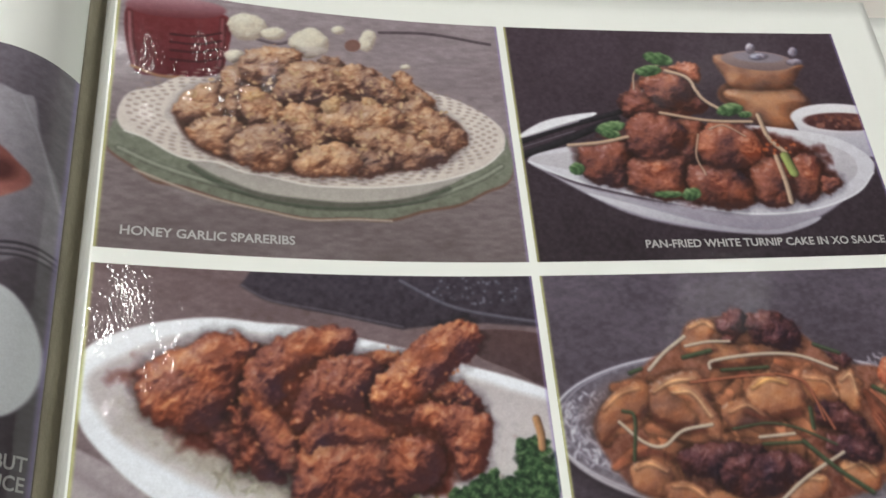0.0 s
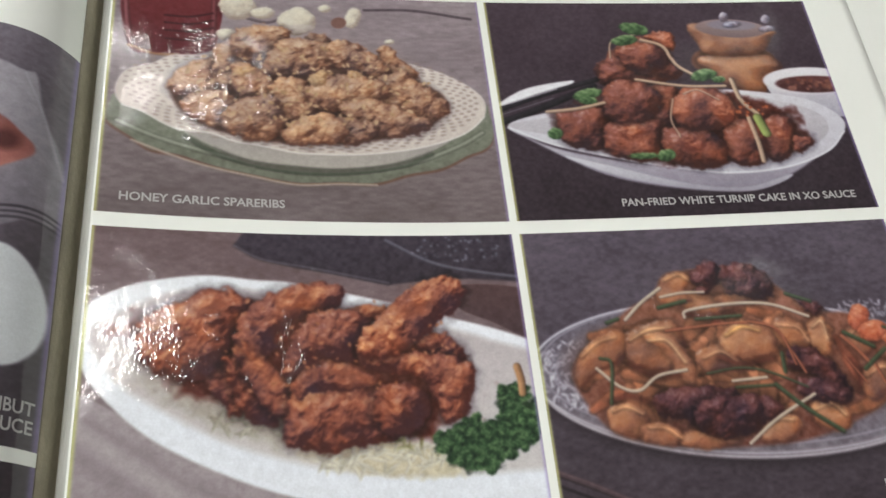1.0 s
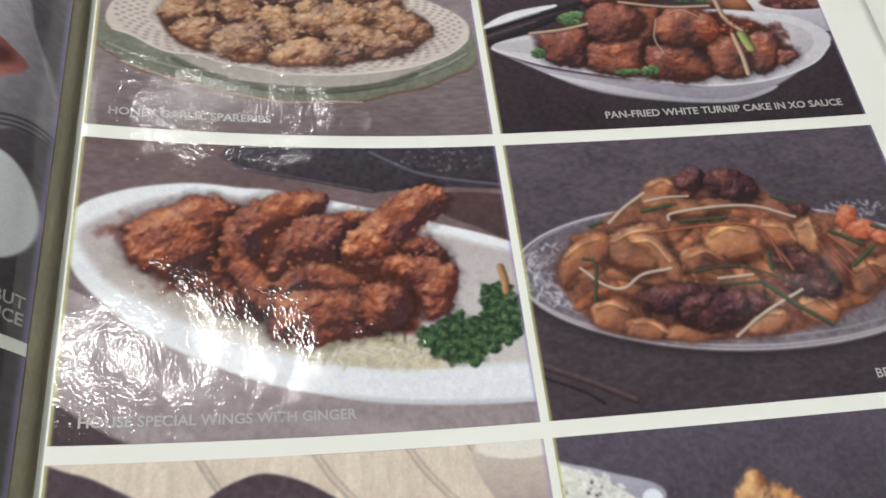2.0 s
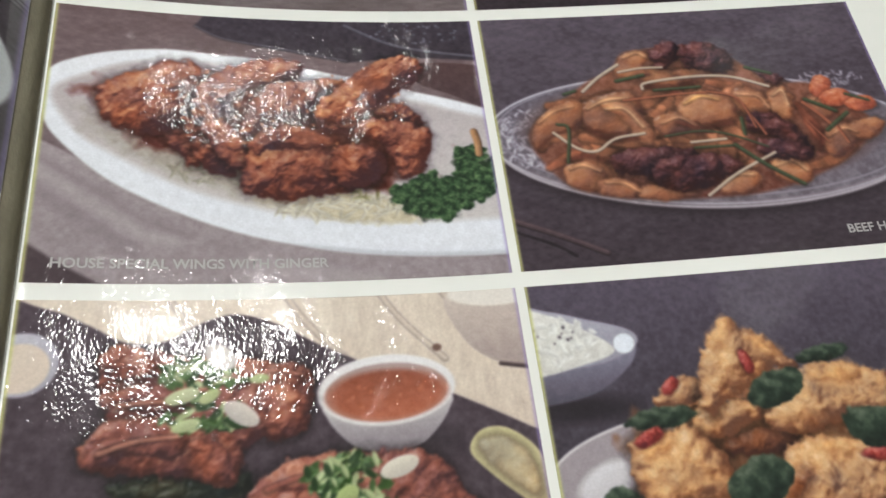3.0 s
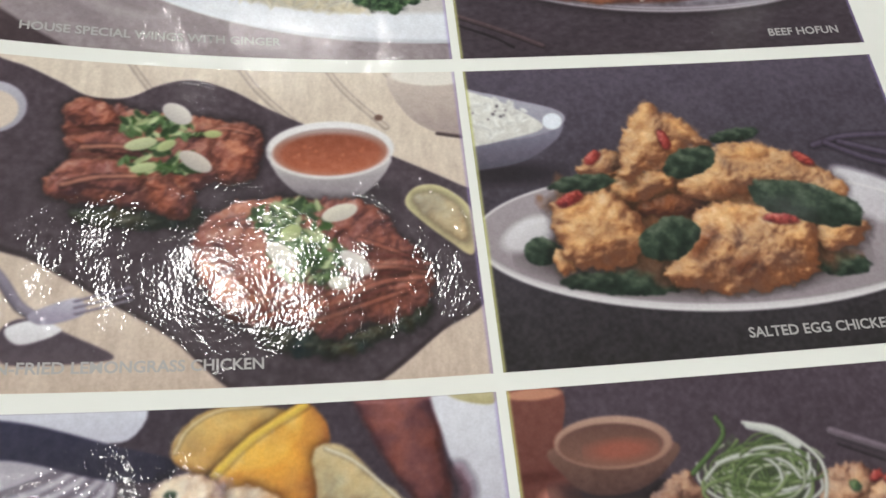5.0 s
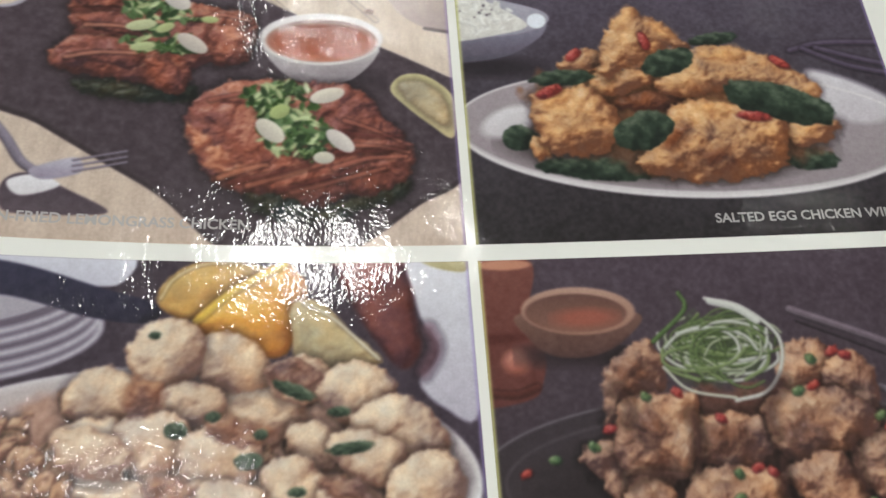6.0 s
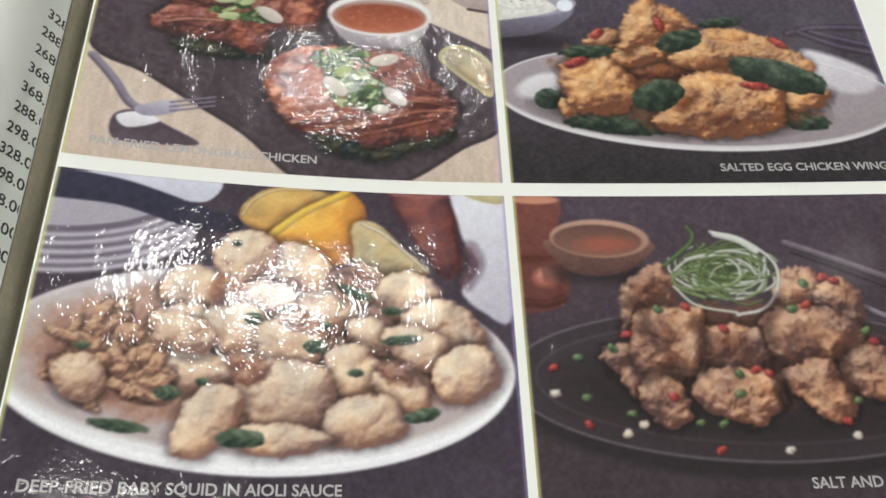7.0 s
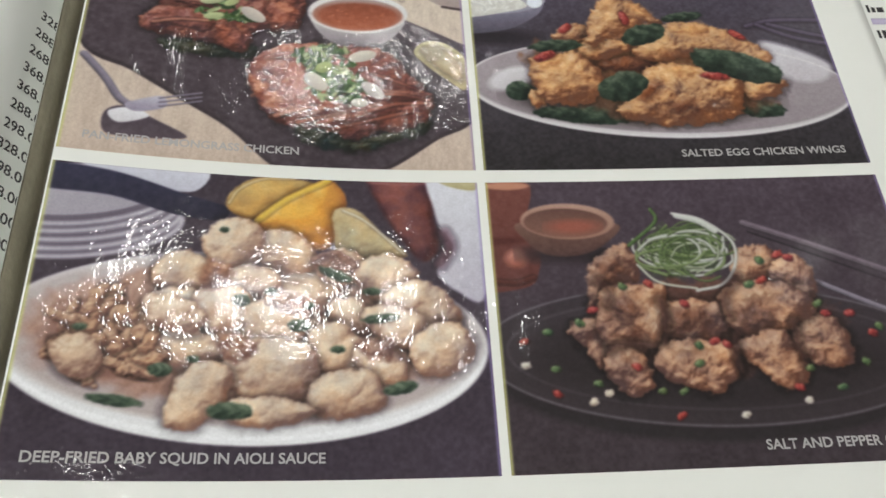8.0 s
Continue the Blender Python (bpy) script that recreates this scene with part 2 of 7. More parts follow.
class Print:
    """A sheet of ink spots, in millimetres from the picture's upper left corner, y downwards."""

    def __init__(self, w, h, seed):
        self.w, self.h = w, h
        self.nx, self.ny = int(w / CELL) + 1, int(h / CELL) + 1
        self.X, self.Y = np.meshgrid(np.linspace(0, w, self.nx), np.linspace(0, h, self.ny))
        self.rgb = np.zeros((self.ny, self.nx, 3))
        self.ids = np.zeros((self.ny, self.nx), int)
        self.names = [("photograph", "")]
        self.rnd = np.random.RandomState(seed)
        self.cur, self.each = 0, None

    def piece(self, name, label="", each=False):
        """What is inked from now on belongs to this piece of the picture; each: every stroke is one such piece. An empty name: a tint on what is there."""
        self.each, self.cur = (name, label) if each else None, -1
        if name and not each:
            self.names.append((name, label))
            self.cur = len(self.names) - 1

    def noise(self, X, Y, size, octaves=3, aspect=1.0):
        out, amp, tot = 0, 1.0, 0
        for _ in range(octaves):
            g = self.rnd.rand(64, 64) * 2 - 1
            u, v = X / (size * aspect) + self.rnd.rand() * 64, Y / size + self.rnd.rand() * 64
            i, j = np.floor(u).astype(int), np.floor(v).astype(int)
            a, b = u - i, v - j
            a, b = a * a * (3 - 2 * a), b * b * (3 - 2 * b)
            i, j, i1, j1 = i % 64, j % 64, (i + 1) % 64, (j + 1) % 64
            out = out + amp * ((g[j, i] * (1 - a) + g[j, i1] * a) * (1 - b) + (g[j1, i] * (1 - a) + g[j1, i1] * a) * b)
            tot, amp, size = tot + amp, amp * 0.55, size / 2.1
        return out / tot * 1.5

    def wash(self, top, bottom, stain=10, grain=8, size=14.0, aspect=1.0):
        k = (self.Y / self.h)[..., None]
        self.rgb[:] = np.array(top) * (1 - k) + np.array(bottom) * k
        self.rgb += (stain * self.noise(self.X, self.Y, size, 4, aspect) + grain * self.noise(self.X, self.Y, 0.9, 2, aspect))[..., None]

    def window(self, x0, x1, y0, y1, pad=1.0):
        i0, i1 = np.searchsorted(self.X[0], (x0 - pad, x1 + pad))
        j0, j1 = np.searchsorted(self.Y[:, 0], (y0 - pad, y1 + pad))
        if i1 - i0 < 3 or j1 - j0 < 3:
            return None
        return slice(j0, j1), slice(i0, i1)

    def lay(self, win, mask, color):
        m = np.clip(mask, 0, 1)[..., None]
        self.rgb[win] = self.rgb[win] * (1 - m) + color * m
        if self.each:
            self.names.append(self.each)
            self.cur = len(self.names) - 1
        if self.cur >= 0:
            self.ids[win][mask > 0.5] = self.cur

    def oval(self, cx, cy, rx, ry, turn, top, bottom=None, soft=0.35, wave=0.0, lobes=0, grain=3, alpha=1.0):
        """A flat oval, shaded from its upper to its lower side."""
        r = max(rx, ry) * (1.05 + wave)
        win = self.window(cx - r, cx + r, cy - r, cy + r)
        if win is None:
            return
        X, Y = self.X[win] - cx, self.Y[win] - cy
        a = radians(turn)
        p, q = (X * math.cos(a) + Y * math.sin(a)) / rx, (-X * math.sin(a) + Y * math.cos(a)) / ry
        d = np.hypot(p, q)
        if lobes:
            d = d * (1 + wave * np.cos(lobes * np.arctan2(q, p)))
        elif wave:
            d = d + wave * self.noise(X, Y, 0.35 * min(rx, ry), 3)
        mask = np.clip((1 - d) * min(rx, ry) / soft + 0.5, 0, 1) * alpha
        k = np.clip(q * 0.5 + 0.5, 0, 1)[..., None]
        col = np.array(top) * (1 - k) + np.array(bottom or top) * k + (grain * self.noise(X, Y, 1.2, 3))[..., None]
        self.lay(win, mask, col)

    def ring(self, cx, cy, rx, ry, turn, width, color, soft=0.3, low=-2.0, alpha=1.0, grain=6):
        """The line of an oval rim; low: only below that share of its height."""
        r = max(rx, ry) + width
        win = self.window(cx - r, cx + r, cy - r, cy + r)
        if win is None:
            return
        X, Y = self.X[win] - cx, self.Y[win] - cy
        a = radians(turn)
        p, q = (X * math.cos(a) + Y * math.sin(a)) / rx, (-X * math.sin(a) + Y * math.cos(a)) / ry
        d = np.hypot(p, q)
        g = np.hypot(p / rx, q / ry) / np.maximum(d, 1e-6)
        far = np.abs(d - 1) / np.maximum(g, 1e-6)
        mask = np.clip((width / 2 - far) / soft + 0.5, 0, 1) * np.clip((q - low) / 0.25, 0, 1) * alpha
        self.lay(win, mask, np.array(color) + (grain * self.noise(X, Y, 0.9, 2))[..., None])

    def lump(self, cx, cy, rx, ry, turn, tones, rough=0.16, crust=0.5, size=None, sink=0.30, edge=0.4, mottle=1.0):
        """A lit lump of food with a broken edge and a crusty skin. tones: dark, middle, light."""
        r = max(rx, ry) * (1.15 + rough)
        win = self.window(cx - r, cx + r, cy - r, cy + r)
        if win is None:
            return
        X, Y = self.X[win] - cx, self.Y[win] - cy
        a = radians(turn)
        p, q = (X * math.cos(a) + Y * math.sin(a)) / rx, (-X * math.sin(a) + Y * math.cos(a)) / ry
        m = min(rx, ry)
        d = (np.abs(p) ** 2.3 + np.abs(q) ** 2.3) ** (1 / 2.3) + rough * self.noise(X, Y, 0.75 * m, 3)
        hgt = np.sqrt(np.clip(1.05 - d * d, 0.02, 1)) * 0.8 * m
        hgt = hgt + crust * 0.34 * m ** 0.75 * self.noise(X, Y, size or max(1.5, 0.85 * m), 2)
        gy, gx = np.gradient(hgt, CELL)
        nz = 1 / np.sqrt(1 + gx * gx + gy * gy)
        lit = np.clip((-gx * -0.42 - gy * -0.72 + 0.62) * nz, 0, 1.2)
        lit = lit * (1 - edge + edge * np.clip((1.1 - d) * 2.2, 0, 1))
        wx, wy = X + 0.5 * m * self.noise(X, Y, 0.9 * m, 2), Y + 0.5 * m * self.noise(X, Y, 0.9 * m, 2)
        seam = np.clip(1 - np.abs(self.noise(wx, wy, 1.1 * m, 2)) * 7, 0, 1)
        tone = 0.04 + 0.78 * lit + mottle * (0.26 * self.noise(wx, wy, 0.7 * m, 4) + 0.09 * self.noise(X, Y, 1.0, 2) - 0.24 * seam)
        under = np.clip((1.32 - np.hypot(p - 0.08, q - 0.14)) / 0.3, 0, 1) * sink * (self.ids[win] > 0)
        self.rgb[win] *= 1 - under[..., None]
        dark, mid, light = (np.array(t, float) for t in tones)
        k = np.clip(tone, 0, 1)[..., None]
        col = np.where(k < 0.5, dark + (mid - dark) * k * 2, mid + (light - mid) * (k * 2 - 1))
        col = col + (5 * self.noise(X, Y, 0.7, 2))[..., None] + mottle * np.array((7, 1, -5)) * self.noise(X, Y, 2.5, 2)[..., None]
        spark = (np.clip((lit - 0.88) * 5, 0, 1) * np.clip(self.noise(X, Y, 1.4, 2) * 2 + 0.2, 0, 1))[..., None] * 0.3 * mottle
        col = col * (1 - spark) + 240 * spark
        self.lay(win, np.clip((1 - d) * m / 0.4 + 0.5, 0, 1), col)

    def strand(self, pts, width, color, shade=0.45, soft=0.3, taper=0.0, flat=False):
        """A rounded strand along a smooth line through a few points."""
        P = [np.array(p, float) for p in pts]
        P = [2 * P[0] - P[1]] + P + [2 * P[-1] - P[-2]]
        line = []
        for a, b, c, d in zip(P, P[1:], P[2:], P[3:]):
            for t in np.linspace(0, 1, 9)[:-1]:
                line.append(0.5 * (2 * b + (c - a) * t + (2 * a - 5 * b + 4 * c - d) * t * t + (3 * b - a - 3 * c + d) * t ** 3))
        line = np.array(line + [P[-2]])
        lo, hi = line.min(0) - width, line.max(0) + width
        win = self.window(lo[0], hi[0], lo[1], hi[1])
        if win is None:
            return
        X, Y = self.X[win], self.Y[win]
        best, side, along = np.full(X.shape, 1e9), np.zeros(X.shape), np.zeros(X.shape)
        for n, (a, b) in enumerate(zip(line, line[1:])):
            e = b - a
            t = np.clip(((X - a[0]) * e[0] + (Y - a[1]) * e[1]) / (e @ e + 1e-9), 0, 1)
            dx, dy = X - a[0] - t * e[0], Y - a[1] - t * e[1]
            d = np.hypot(dx, dy)
            near = d < best
            best = np.where(near, d, best)
            side = np.where(near, np.where(np.abs(e[0]) > np.abs(e[1]) * 0.3, dy, dx), side)
            along = np.where(near, n / len(line), along)
        half = width / 2 * (1 - taper * along)
        if flat:
            half = half * (0.5 + 0.6 * np.sin(math.pi * np.clip(along, 0.02, 0.98)))
        k = np.clip(1 - (side / half * 0.5 + 0.5) * shade * 1.3 + 0.22 * shade - 0.7 * shade * (best / half) ** 4, 0.2, 1.35)
        if flat:
            k = 1.02 + 0.17 * np.sin(along * 8 + 6.28 * self.rnd.rand()) - 0.34 * np.clip((best / half - 0.6) / 0.4, 0, 1) - 0.16 * side / half + 0.12 * self.noise(X, Y, 2.2, 2)
        col = np.array(color) * k[..., None] + (5 * self.noise(X, Y, 1.0, 2))[..., None]
        self.lay(win, np.clip((half - best) / soft + 0.5, 0, 1), col)

    def shape(self, pts, top, bottom=None, soft=0.35, grain=6, bend=True, alpha=1.0):
        """A flat patch inside a closed line through a few corners, rounded where bend is set."""
        P = np.array(pts, float)
        if bend:
            ring = []
            for n in range(len(P)):
                a, b, c, d = P[n - 1], P[n], P[(n + 1) % len(P)], P[(n + 2) % len(P)]
                for t in np.linspace(0, 1, 7)[:-1]:
                    ring.append(0.5 * (2 * b + (c - a) * t + (2 * a - 5 * b + 4 * c - d) * t * t + (3 * b - a - 3 * c + d) * t ** 3))
            P = np.array(ring)
        win = self.window(P[:, 0].min(), P[:, 0].max(), P[:, 1].min(), P[:, 1].max())
        if win is None:
            return
        X, Y = self.X[win], self.Y[win]
        inside, best = np.zeros(X.shape, bool), np.full(X.shape, 1e9)
        for a, b in zip(P, np.roll(P, -1, 0)):
            e = b - a
            t = np.clip(((X - a[0]) * e[0] + (Y - a[1]) * e[1]) / (e @ e + 1e-9), 0, 1)
            best = np.minimum(best, np.hypot(X - a[0] - t * e[0], Y - a[1] - t * e[1]))
            if a[1] != b[1]:
                inside ^= ((a[1] > Y) != (b[1] > Y)) & (X < (b[0] - a[0]) * (Y - a[1]) / (b[1] - a[1]) + a[0])
        k = np.clip((Y - P[:, 1].min()) / np.ptp(P[:, 1]), 0, 1)[..., None]
        col = np.array(top) * (1 - k) + np.array(bottom or top) * k + (grain * self.noise(X, Y, 1.3, 3))[..., None]
        self.lay(win, np.clip(np.where(inside, best, -best) / soft + 0.5, 0, 1) * alpha, col)

    def chunk(self, pts, tones, crust=0.5, size=2.6, dome=0.8, rough=0.9, sink=0.4, soft=0.7, lift=0.0, sheen=0.25):
        """A lit piece of food within a closed line through a few corners: a domed body with a bumpy skin. tones: dark, middle, light."""
        P, ring = np.array(pts, float), []
        for n in range(len(P)):
            a, b, c, d = P[n - 1], P[n], P[(n + 1) % len(P)], P[(n + 2) % len(P)]
            for t in np.linspace(0, 1, 6)[:-1]:
                ring.append(0.5 * (2 * b + (c - a) * t + (2 * a - 5 * b + 4 * c - d) * t * t + (3 * b - a - 3 * c + d) * t ** 3))
        P = np.array(ring)
        win = self.window(P[:, 0].min(), P[:, 0].max(), P[:, 1].min(), P[:, 1].max(), 3.0)
        if win is None:
            return
        X, Y = self.X[win], self.Y[win]
        U, V = X + rough * self.noise(X, Y, 2.0, 3), Y + rough * self.noise(X, Y, 2.0, 3)
        inside, best = np.zeros(X.shape, bool), np.full(X.shape, 1e9)
        for a, b in zip(P, np.roll(P, -1, 0)):
            e = b - a
            t = np.clip(((U - a[0]) * e[0] + (V - a[1]) * e[1]) / (e @ e + 1e-9), 0, 1)
            best = np.minimum(best, np.hypot(U - a[0] - t * e[0], V - a[1] - t * e[1]))
            if a[1] != b[1]:
                inside ^= ((a[1] > V) != (b[1] > V)) & (U < (b[0] - a[0]) * (V - a[1]) / (b[1] - a[1]) + a[0])
        far = np.where(inside, best, -best)
        deep = max(1.0, float(far.max()))
        u = np.clip(far / deep, 0, 1)
        hgt = dome * deep * np.sqrt(np.clip(1 - (1 - u) ** 2, 0, 1))
        for axis in (0, 1):
            for _ in range(4):
                hgt = 0.5 * hgt + 0.25 * (np.roll(hgt, 1, axis) + np.roll(hgt, -1, axis))
        wx, wy = X + 0.8 * self.noise(X, Y, size * 1.3, 2), Y + 0.8 * self.noise(X, Y, size * 1.3, 2)
        skin = self.noise(wx, wy, size, 3)
        lobe = self.noise(wx, wy, 2.2 * size, 2)
        hgt = hgt + crust * size * (0.24 * skin + 0.62 * lobe)
        fold = np.clip(1 - np.abs(lobe + 0.25 * skin) * 4.5, 0, 1)
        gy, gx = np.gradient(hgt, CELL)
        lit = np.clip((0.40 * gx + 0.66 * gy + 0.66) / np.sqrt(1 + gx * gx + gy * gy), 0, 1.25)
        slow = self.noise(X, Y, 7.0, 2)
        tone = -0.02 + lift + 0.74 * lit + 0.17 * slow + crust * (0.12 * skin + 0.10 * self.noise(X, Y, 1.0, 2) - 0.16 * fold) - 0.14 * (1 - np.clip(far / 1.6, 0, 1))
        k = np.clip(tone, 0, 1)[..., None]
        dark, mid, light = (np.array(v, float) for v in tones)
        col = np.where(k < 0.5, dark + (mid - dark) * k * 2, mid + (light - mid) * (k * 2 - 1))
        col = col + np.array((9, 0, -8)) * (0.9 * slow + 0.5 * self.noise(X, Y, 2.2, 2))[..., None] + (4 * self.noise(X, Y, 0.7, 2))[..., None]
        spark = (np.clip((lit - 0.86) * 4, 0, 1) * np.clip(self.noise(X, Y, 1.5, 2) * 2.2, 0, 1))[..., None] * sheen
        col = col * (1 - spark) + 236 * spark
        under = np.clip(1 + np.where(far < 0, far, 0) / 2.6, 0, 1) ** 1.5 * sink * (self.ids[win] > 0)
        self.rgb[win] *= 1 - under[..., None]
        self.lay(win, np.clip(far / soft + 0.5, 0, 1), col)

    def leaf(self, cx, cy, rx, ry, turn, tones):
        """A leaf with a folded blade and a few ribs."""
        r = max(rx, ry) * 1.2
        win = self.window(cx - r, cx + r, cy - r, cy + r)
        if win is None:
            return
        X, Y = self.X[win] - cx, self.Y[win] - cy
        a = radians(turn)
        p, q = (X * math.cos(a) + Y * math.sin(a)) / rx, (-X * math.sin(a) + Y * math.cos(a)) / ry
        d = np.hypot(p, q) + 0.12 * self.noise(X, Y, 0.6 * min(rx, ry), 3)
        k = np.clip(0.45 - 0.4 * q + 0.25 * np.sin(9 * p + 5 * np.abs(q)) * 0.6 + 0.3 * self.noise(X, Y, 1.6, 3), 0, 1)[..., None]
        dark, mid, light = (np.array(t, float) for t in tones)
        col = np.where(k < 0.5, dark + (mid - dark) * k * 2, mid + (light - mid) * (k * 2 - 1))
        self.lay(win, np.clip((1 - d) * min(rx, ry) / 0.35 + 0.5, 0, 1), col)

    def crumbs(self, cx, cy, rx, ry, count, size, color, spread=12, length=1.0):
        """Many small specks or shreds strewn within an oval."""
        kept, self.each, self.cur = (self.each, self.cur), None, -1
        for _ in range(count):
            a, r = self.rnd.rand() * 6.283, math.sqrt(self.rnd.rand())
            s = size * (0.6 + 0.8 * self.rnd.rand())
            c = np.array(color) + spread * (self.rnd.rand() * 2 - 1)
            self.oval(cx + rx * r * math.cos(a), cy + ry * r * math.sin(a), s * length, s, self.rnd.rand() * 180, c, tuple(c * 0.8), soft=0.4, grain=3)
        self.each, self.cur = kept

    def lattice(self, cx, cy, rx, ry, turn, inner, color, pitch):
        """Pressed dimples on the rim between an oval and its inner share."""
        X, Y = self.X - cx, self.Y - cy
        a = radians(turn)
        p, q = (X * math.cos(a) + Y * math.sin(a)) / rx, (-X * math.sin(a) + Y * math.cos(a)) / ry
        d, w = np.hypot(p, q), np.arctan2(q, p)
        dots = np.sin(w * 6.283 * (rx + ry) / 2 / pitch) * np.sin((d - inner) / (0.97 - inner) * 15.7)
        mask = np.clip(dots * 2.2 - 0.4, 0, 0.7) * ((d > inner) & (d < 0.97))
        self.rgb[:] = self.rgb * (1 - mask[..., None]) + np.array(color) * mask[..., None]

    def part_background(self):
        """Each stretch of background that the picture's objects cut off from the rest becomes a piece of its own; specks go to their neighbour."""
        free = self.ids[:-1, :-1] == 0
        mark = np.where(free, np.arange(1, free.size + 1).reshape(free.shape), 0)
        while True:
            grown = np.pad(mark, 1)
            grown = np.maximum.reduce([grown[a:a + free.shape[0], b:b + free.shape[1]] for a in range(3) for b in range(3)]) * free
            for line in (np.s_[:, :], np.s_[::-1, :]):
                for row in range(1, free.shape[0]):
                    g = grown[line]
                    g[row] = np.where(g[row] > 0, np.maximum(g[row], np.where(g[row - 1] > 0, g[row - 1], 0)), 0)
            if (grown == mark).all():
                break
            mark = grown
        values, counts = np.unique(mark[free], return_counts=True)
        for value in values[np.argsort(-counts)][1:]:
            where = mark == value
            if where.sum() < 60:
                near = np.roll(self.ids[:-1, :-1], 1, 1)[where]
                near = near[near > 0]
                self.ids[:-1, :-1][where] = near[0] if len(near) else 0
                continue
            self.names.append(("background", "plain printed background"))
            self.ids[:-1, :-1][where] = len(self.names) - 1

    def press(self, x0, y0, bend, parent_label, lift=0.00008):
        """Print it on the page, its upper left corner at (x0, y0) metres: one mesh for each piece of the picture. The yellow plate was set off to one side, which leaves a yellow and a violet edge."""
        for at, tint, share in ((self.X, (196, 200, 112), 0.8), (self.w - self.X, (146, 132, 190), 0.55)):
            k = (np.clip((0.85 - at) / 0.4, 0, 1) * share)[..., None]
            self.rgb[:] = self.rgb * (1 - k) + np.array(tint) * k
        c = np.clip(self.rgb, 4, 250) / 255
        for axis in (0, 1):
            c = 0.5 * c + 0.25 * (np.roll(c, 1, axis) + np.roll(c, -1, axis))
        pale = np.clip((c.mean(-1, keepdims=True) - 0.45) / 0.35, 0, 1)
        c = c.mean(-1, keepdims=True) * 0.14 + c * 0.86 * (np.array((1.0, 0.982, 1.07)) * (1 - pale) + np.array((0.985, 1.01, 1.035)) * pale)
        lin = np.where(c <= 0.04045, c / 12.92, ((c + 0.055) / 1.055) ** 2.4) * INK_GAIN
        gx, gy = x0 + self.X / 1000, y0 - self.Y / 1000
        pos = np.stack([gx, gy, bend(gx) + lift], -1).reshape(-1, 3)
        lin = np.concatenate([lin.reshape(-1, 3), np.ones((lin.shape[0] * lin.shape[1], 1))], 1)
        j, i = np.meshgrid(np.arange(self.ny - 1), np.arange(self.nx - 1), indexing="ij")
        at = (j * self.nx + i).ravel()
        quads = np.stack([at + self.nx, at + self.nx + 1, at + 1, at], 1)
        self.part_background()
        ids = self.ids[:-1, :-1].ravel()
        base = None
        for n, (name, label) in enumerate(self.names):
            sel = quads[ids == n]
            if len(sel) < 4:
                continue
            used, back = np.unique(sel, return_inverse=True)
            me = bpy.data.meshes.new(name)
            me.vertices.add(len(used))
            me.vertices.foreach_set("co", pos[used].ravel())
            me.loops.add(sel.size)
            me.loops.foreach_set("vertex_index", back.ravel().astype(np.int32))
            me.polygons.add(len(sel))
            me.polygons.foreach_set("loop_start", np.arange(0, sel.size, 4, dtype=np.int32))
            me.polygons.foreach_set("loop_total", np.full(len(sel), 4, np.int32))
            me.polygons.foreach_set("use_smooth", np.ones(len(sel), bool))
            me.update(calc_edges=True)
            ink = me.attributes.new("ink", "FLOAT_COLOR", "POINT")
            ink.data.foreach_set("color", lin[used].ravel().astype(np.float32))
            me.materials.append(INK)
            ob = new(name, me)
            ob.parent = base or menu
            tagged(ob, parent_label if base is None else label)
            base = base or ob
        return base


INK_GAIN = 1.0


def lettering(name, text, x, y, height, mat, parent, bend, align="LEFT", lift=0.00016, weight=0.00007, squeeze=1.0, edge=9.0):
    """A line of raised type laid on the bent page."""
    cu = bpy.data.curves.new(name, "FONT")
    cu.body, cu.align_x, cu.size, cu.offset = text, align, height / 0.69, weight
    cu.resolution_u = 3
    tmp = bpy.data.objects.new(name, cu)
    me = bpy.data.meshes.new_from_object(tmp)
    bpy.data.objects.remove(tmp)
    co = np.empty(len(me.vertices) * 3, np.float32)
    me.vertices.foreach_get("co", co)
    co = co.reshape(-1, 3)
    co[:, 0] = np.minimum(co[:, 0] * squeeze + x, edge)
    co[:, 1] += y
    co[:, 2] = bend(co[:, 0].astype(float)) + lift
    me.vertices.foreach_set("co", co.ravel())
    me.name = name
    me.materials.clear()
    me.materials.append(mat)
    ob = new(name, me)
    ob.parent = parent
    return ob


def on_right(x):
    return np.where(x < 0, RISE, LIFT) * x * x


def on_left(x):
    return SPINE_Z + 0.0200 * (1 - np.exp((x - SPINE_X) / 0.0080))


LEFT_X, RIGHT_X, ROW, W_LEFT, W_RIGHT, TALL = -0.1112, 0.0010, 0.0855, 110.0, 112.0, 81.4
# tones of the printed food: dark, middle, light
RIB, RIBPALE = ((80, 50, 38), (156, 114, 82), (212, 178, 138)), ((140, 104, 66), (190, 152, 104), (220, 190, 142))
GARLIC, STEEL = ((150, 136, 116), (204, 194, 170), (228, 220, 200)), ((84, 78, 84), (140, 134, 144), (206, 204, 212))
CAKE, CAKELIT = ((58, 30, 25), (134, 74, 54), (196, 130, 100)), ((110, 50, 32), (168, 96, 64), (208, 150, 112))
HERB, HERBDARK = ((36, 62, 34), (72, 108, 60), (128, 160, 100)), ((30, 48, 34), (62, 84, 60), (104, 124, 92))
WING, WINGLIT = ((70, 32, 28), (150, 82, 56), (224, 164, 110)), ((140, 70, 40), (194, 114, 68), (224, 166, 112))
PARSLEY, DARKGREEN = ((18, 36, 22), (44, 78, 42), (100, 134, 78)), ((28, 34, 26), (50, 60, 46), (76, 86, 68))
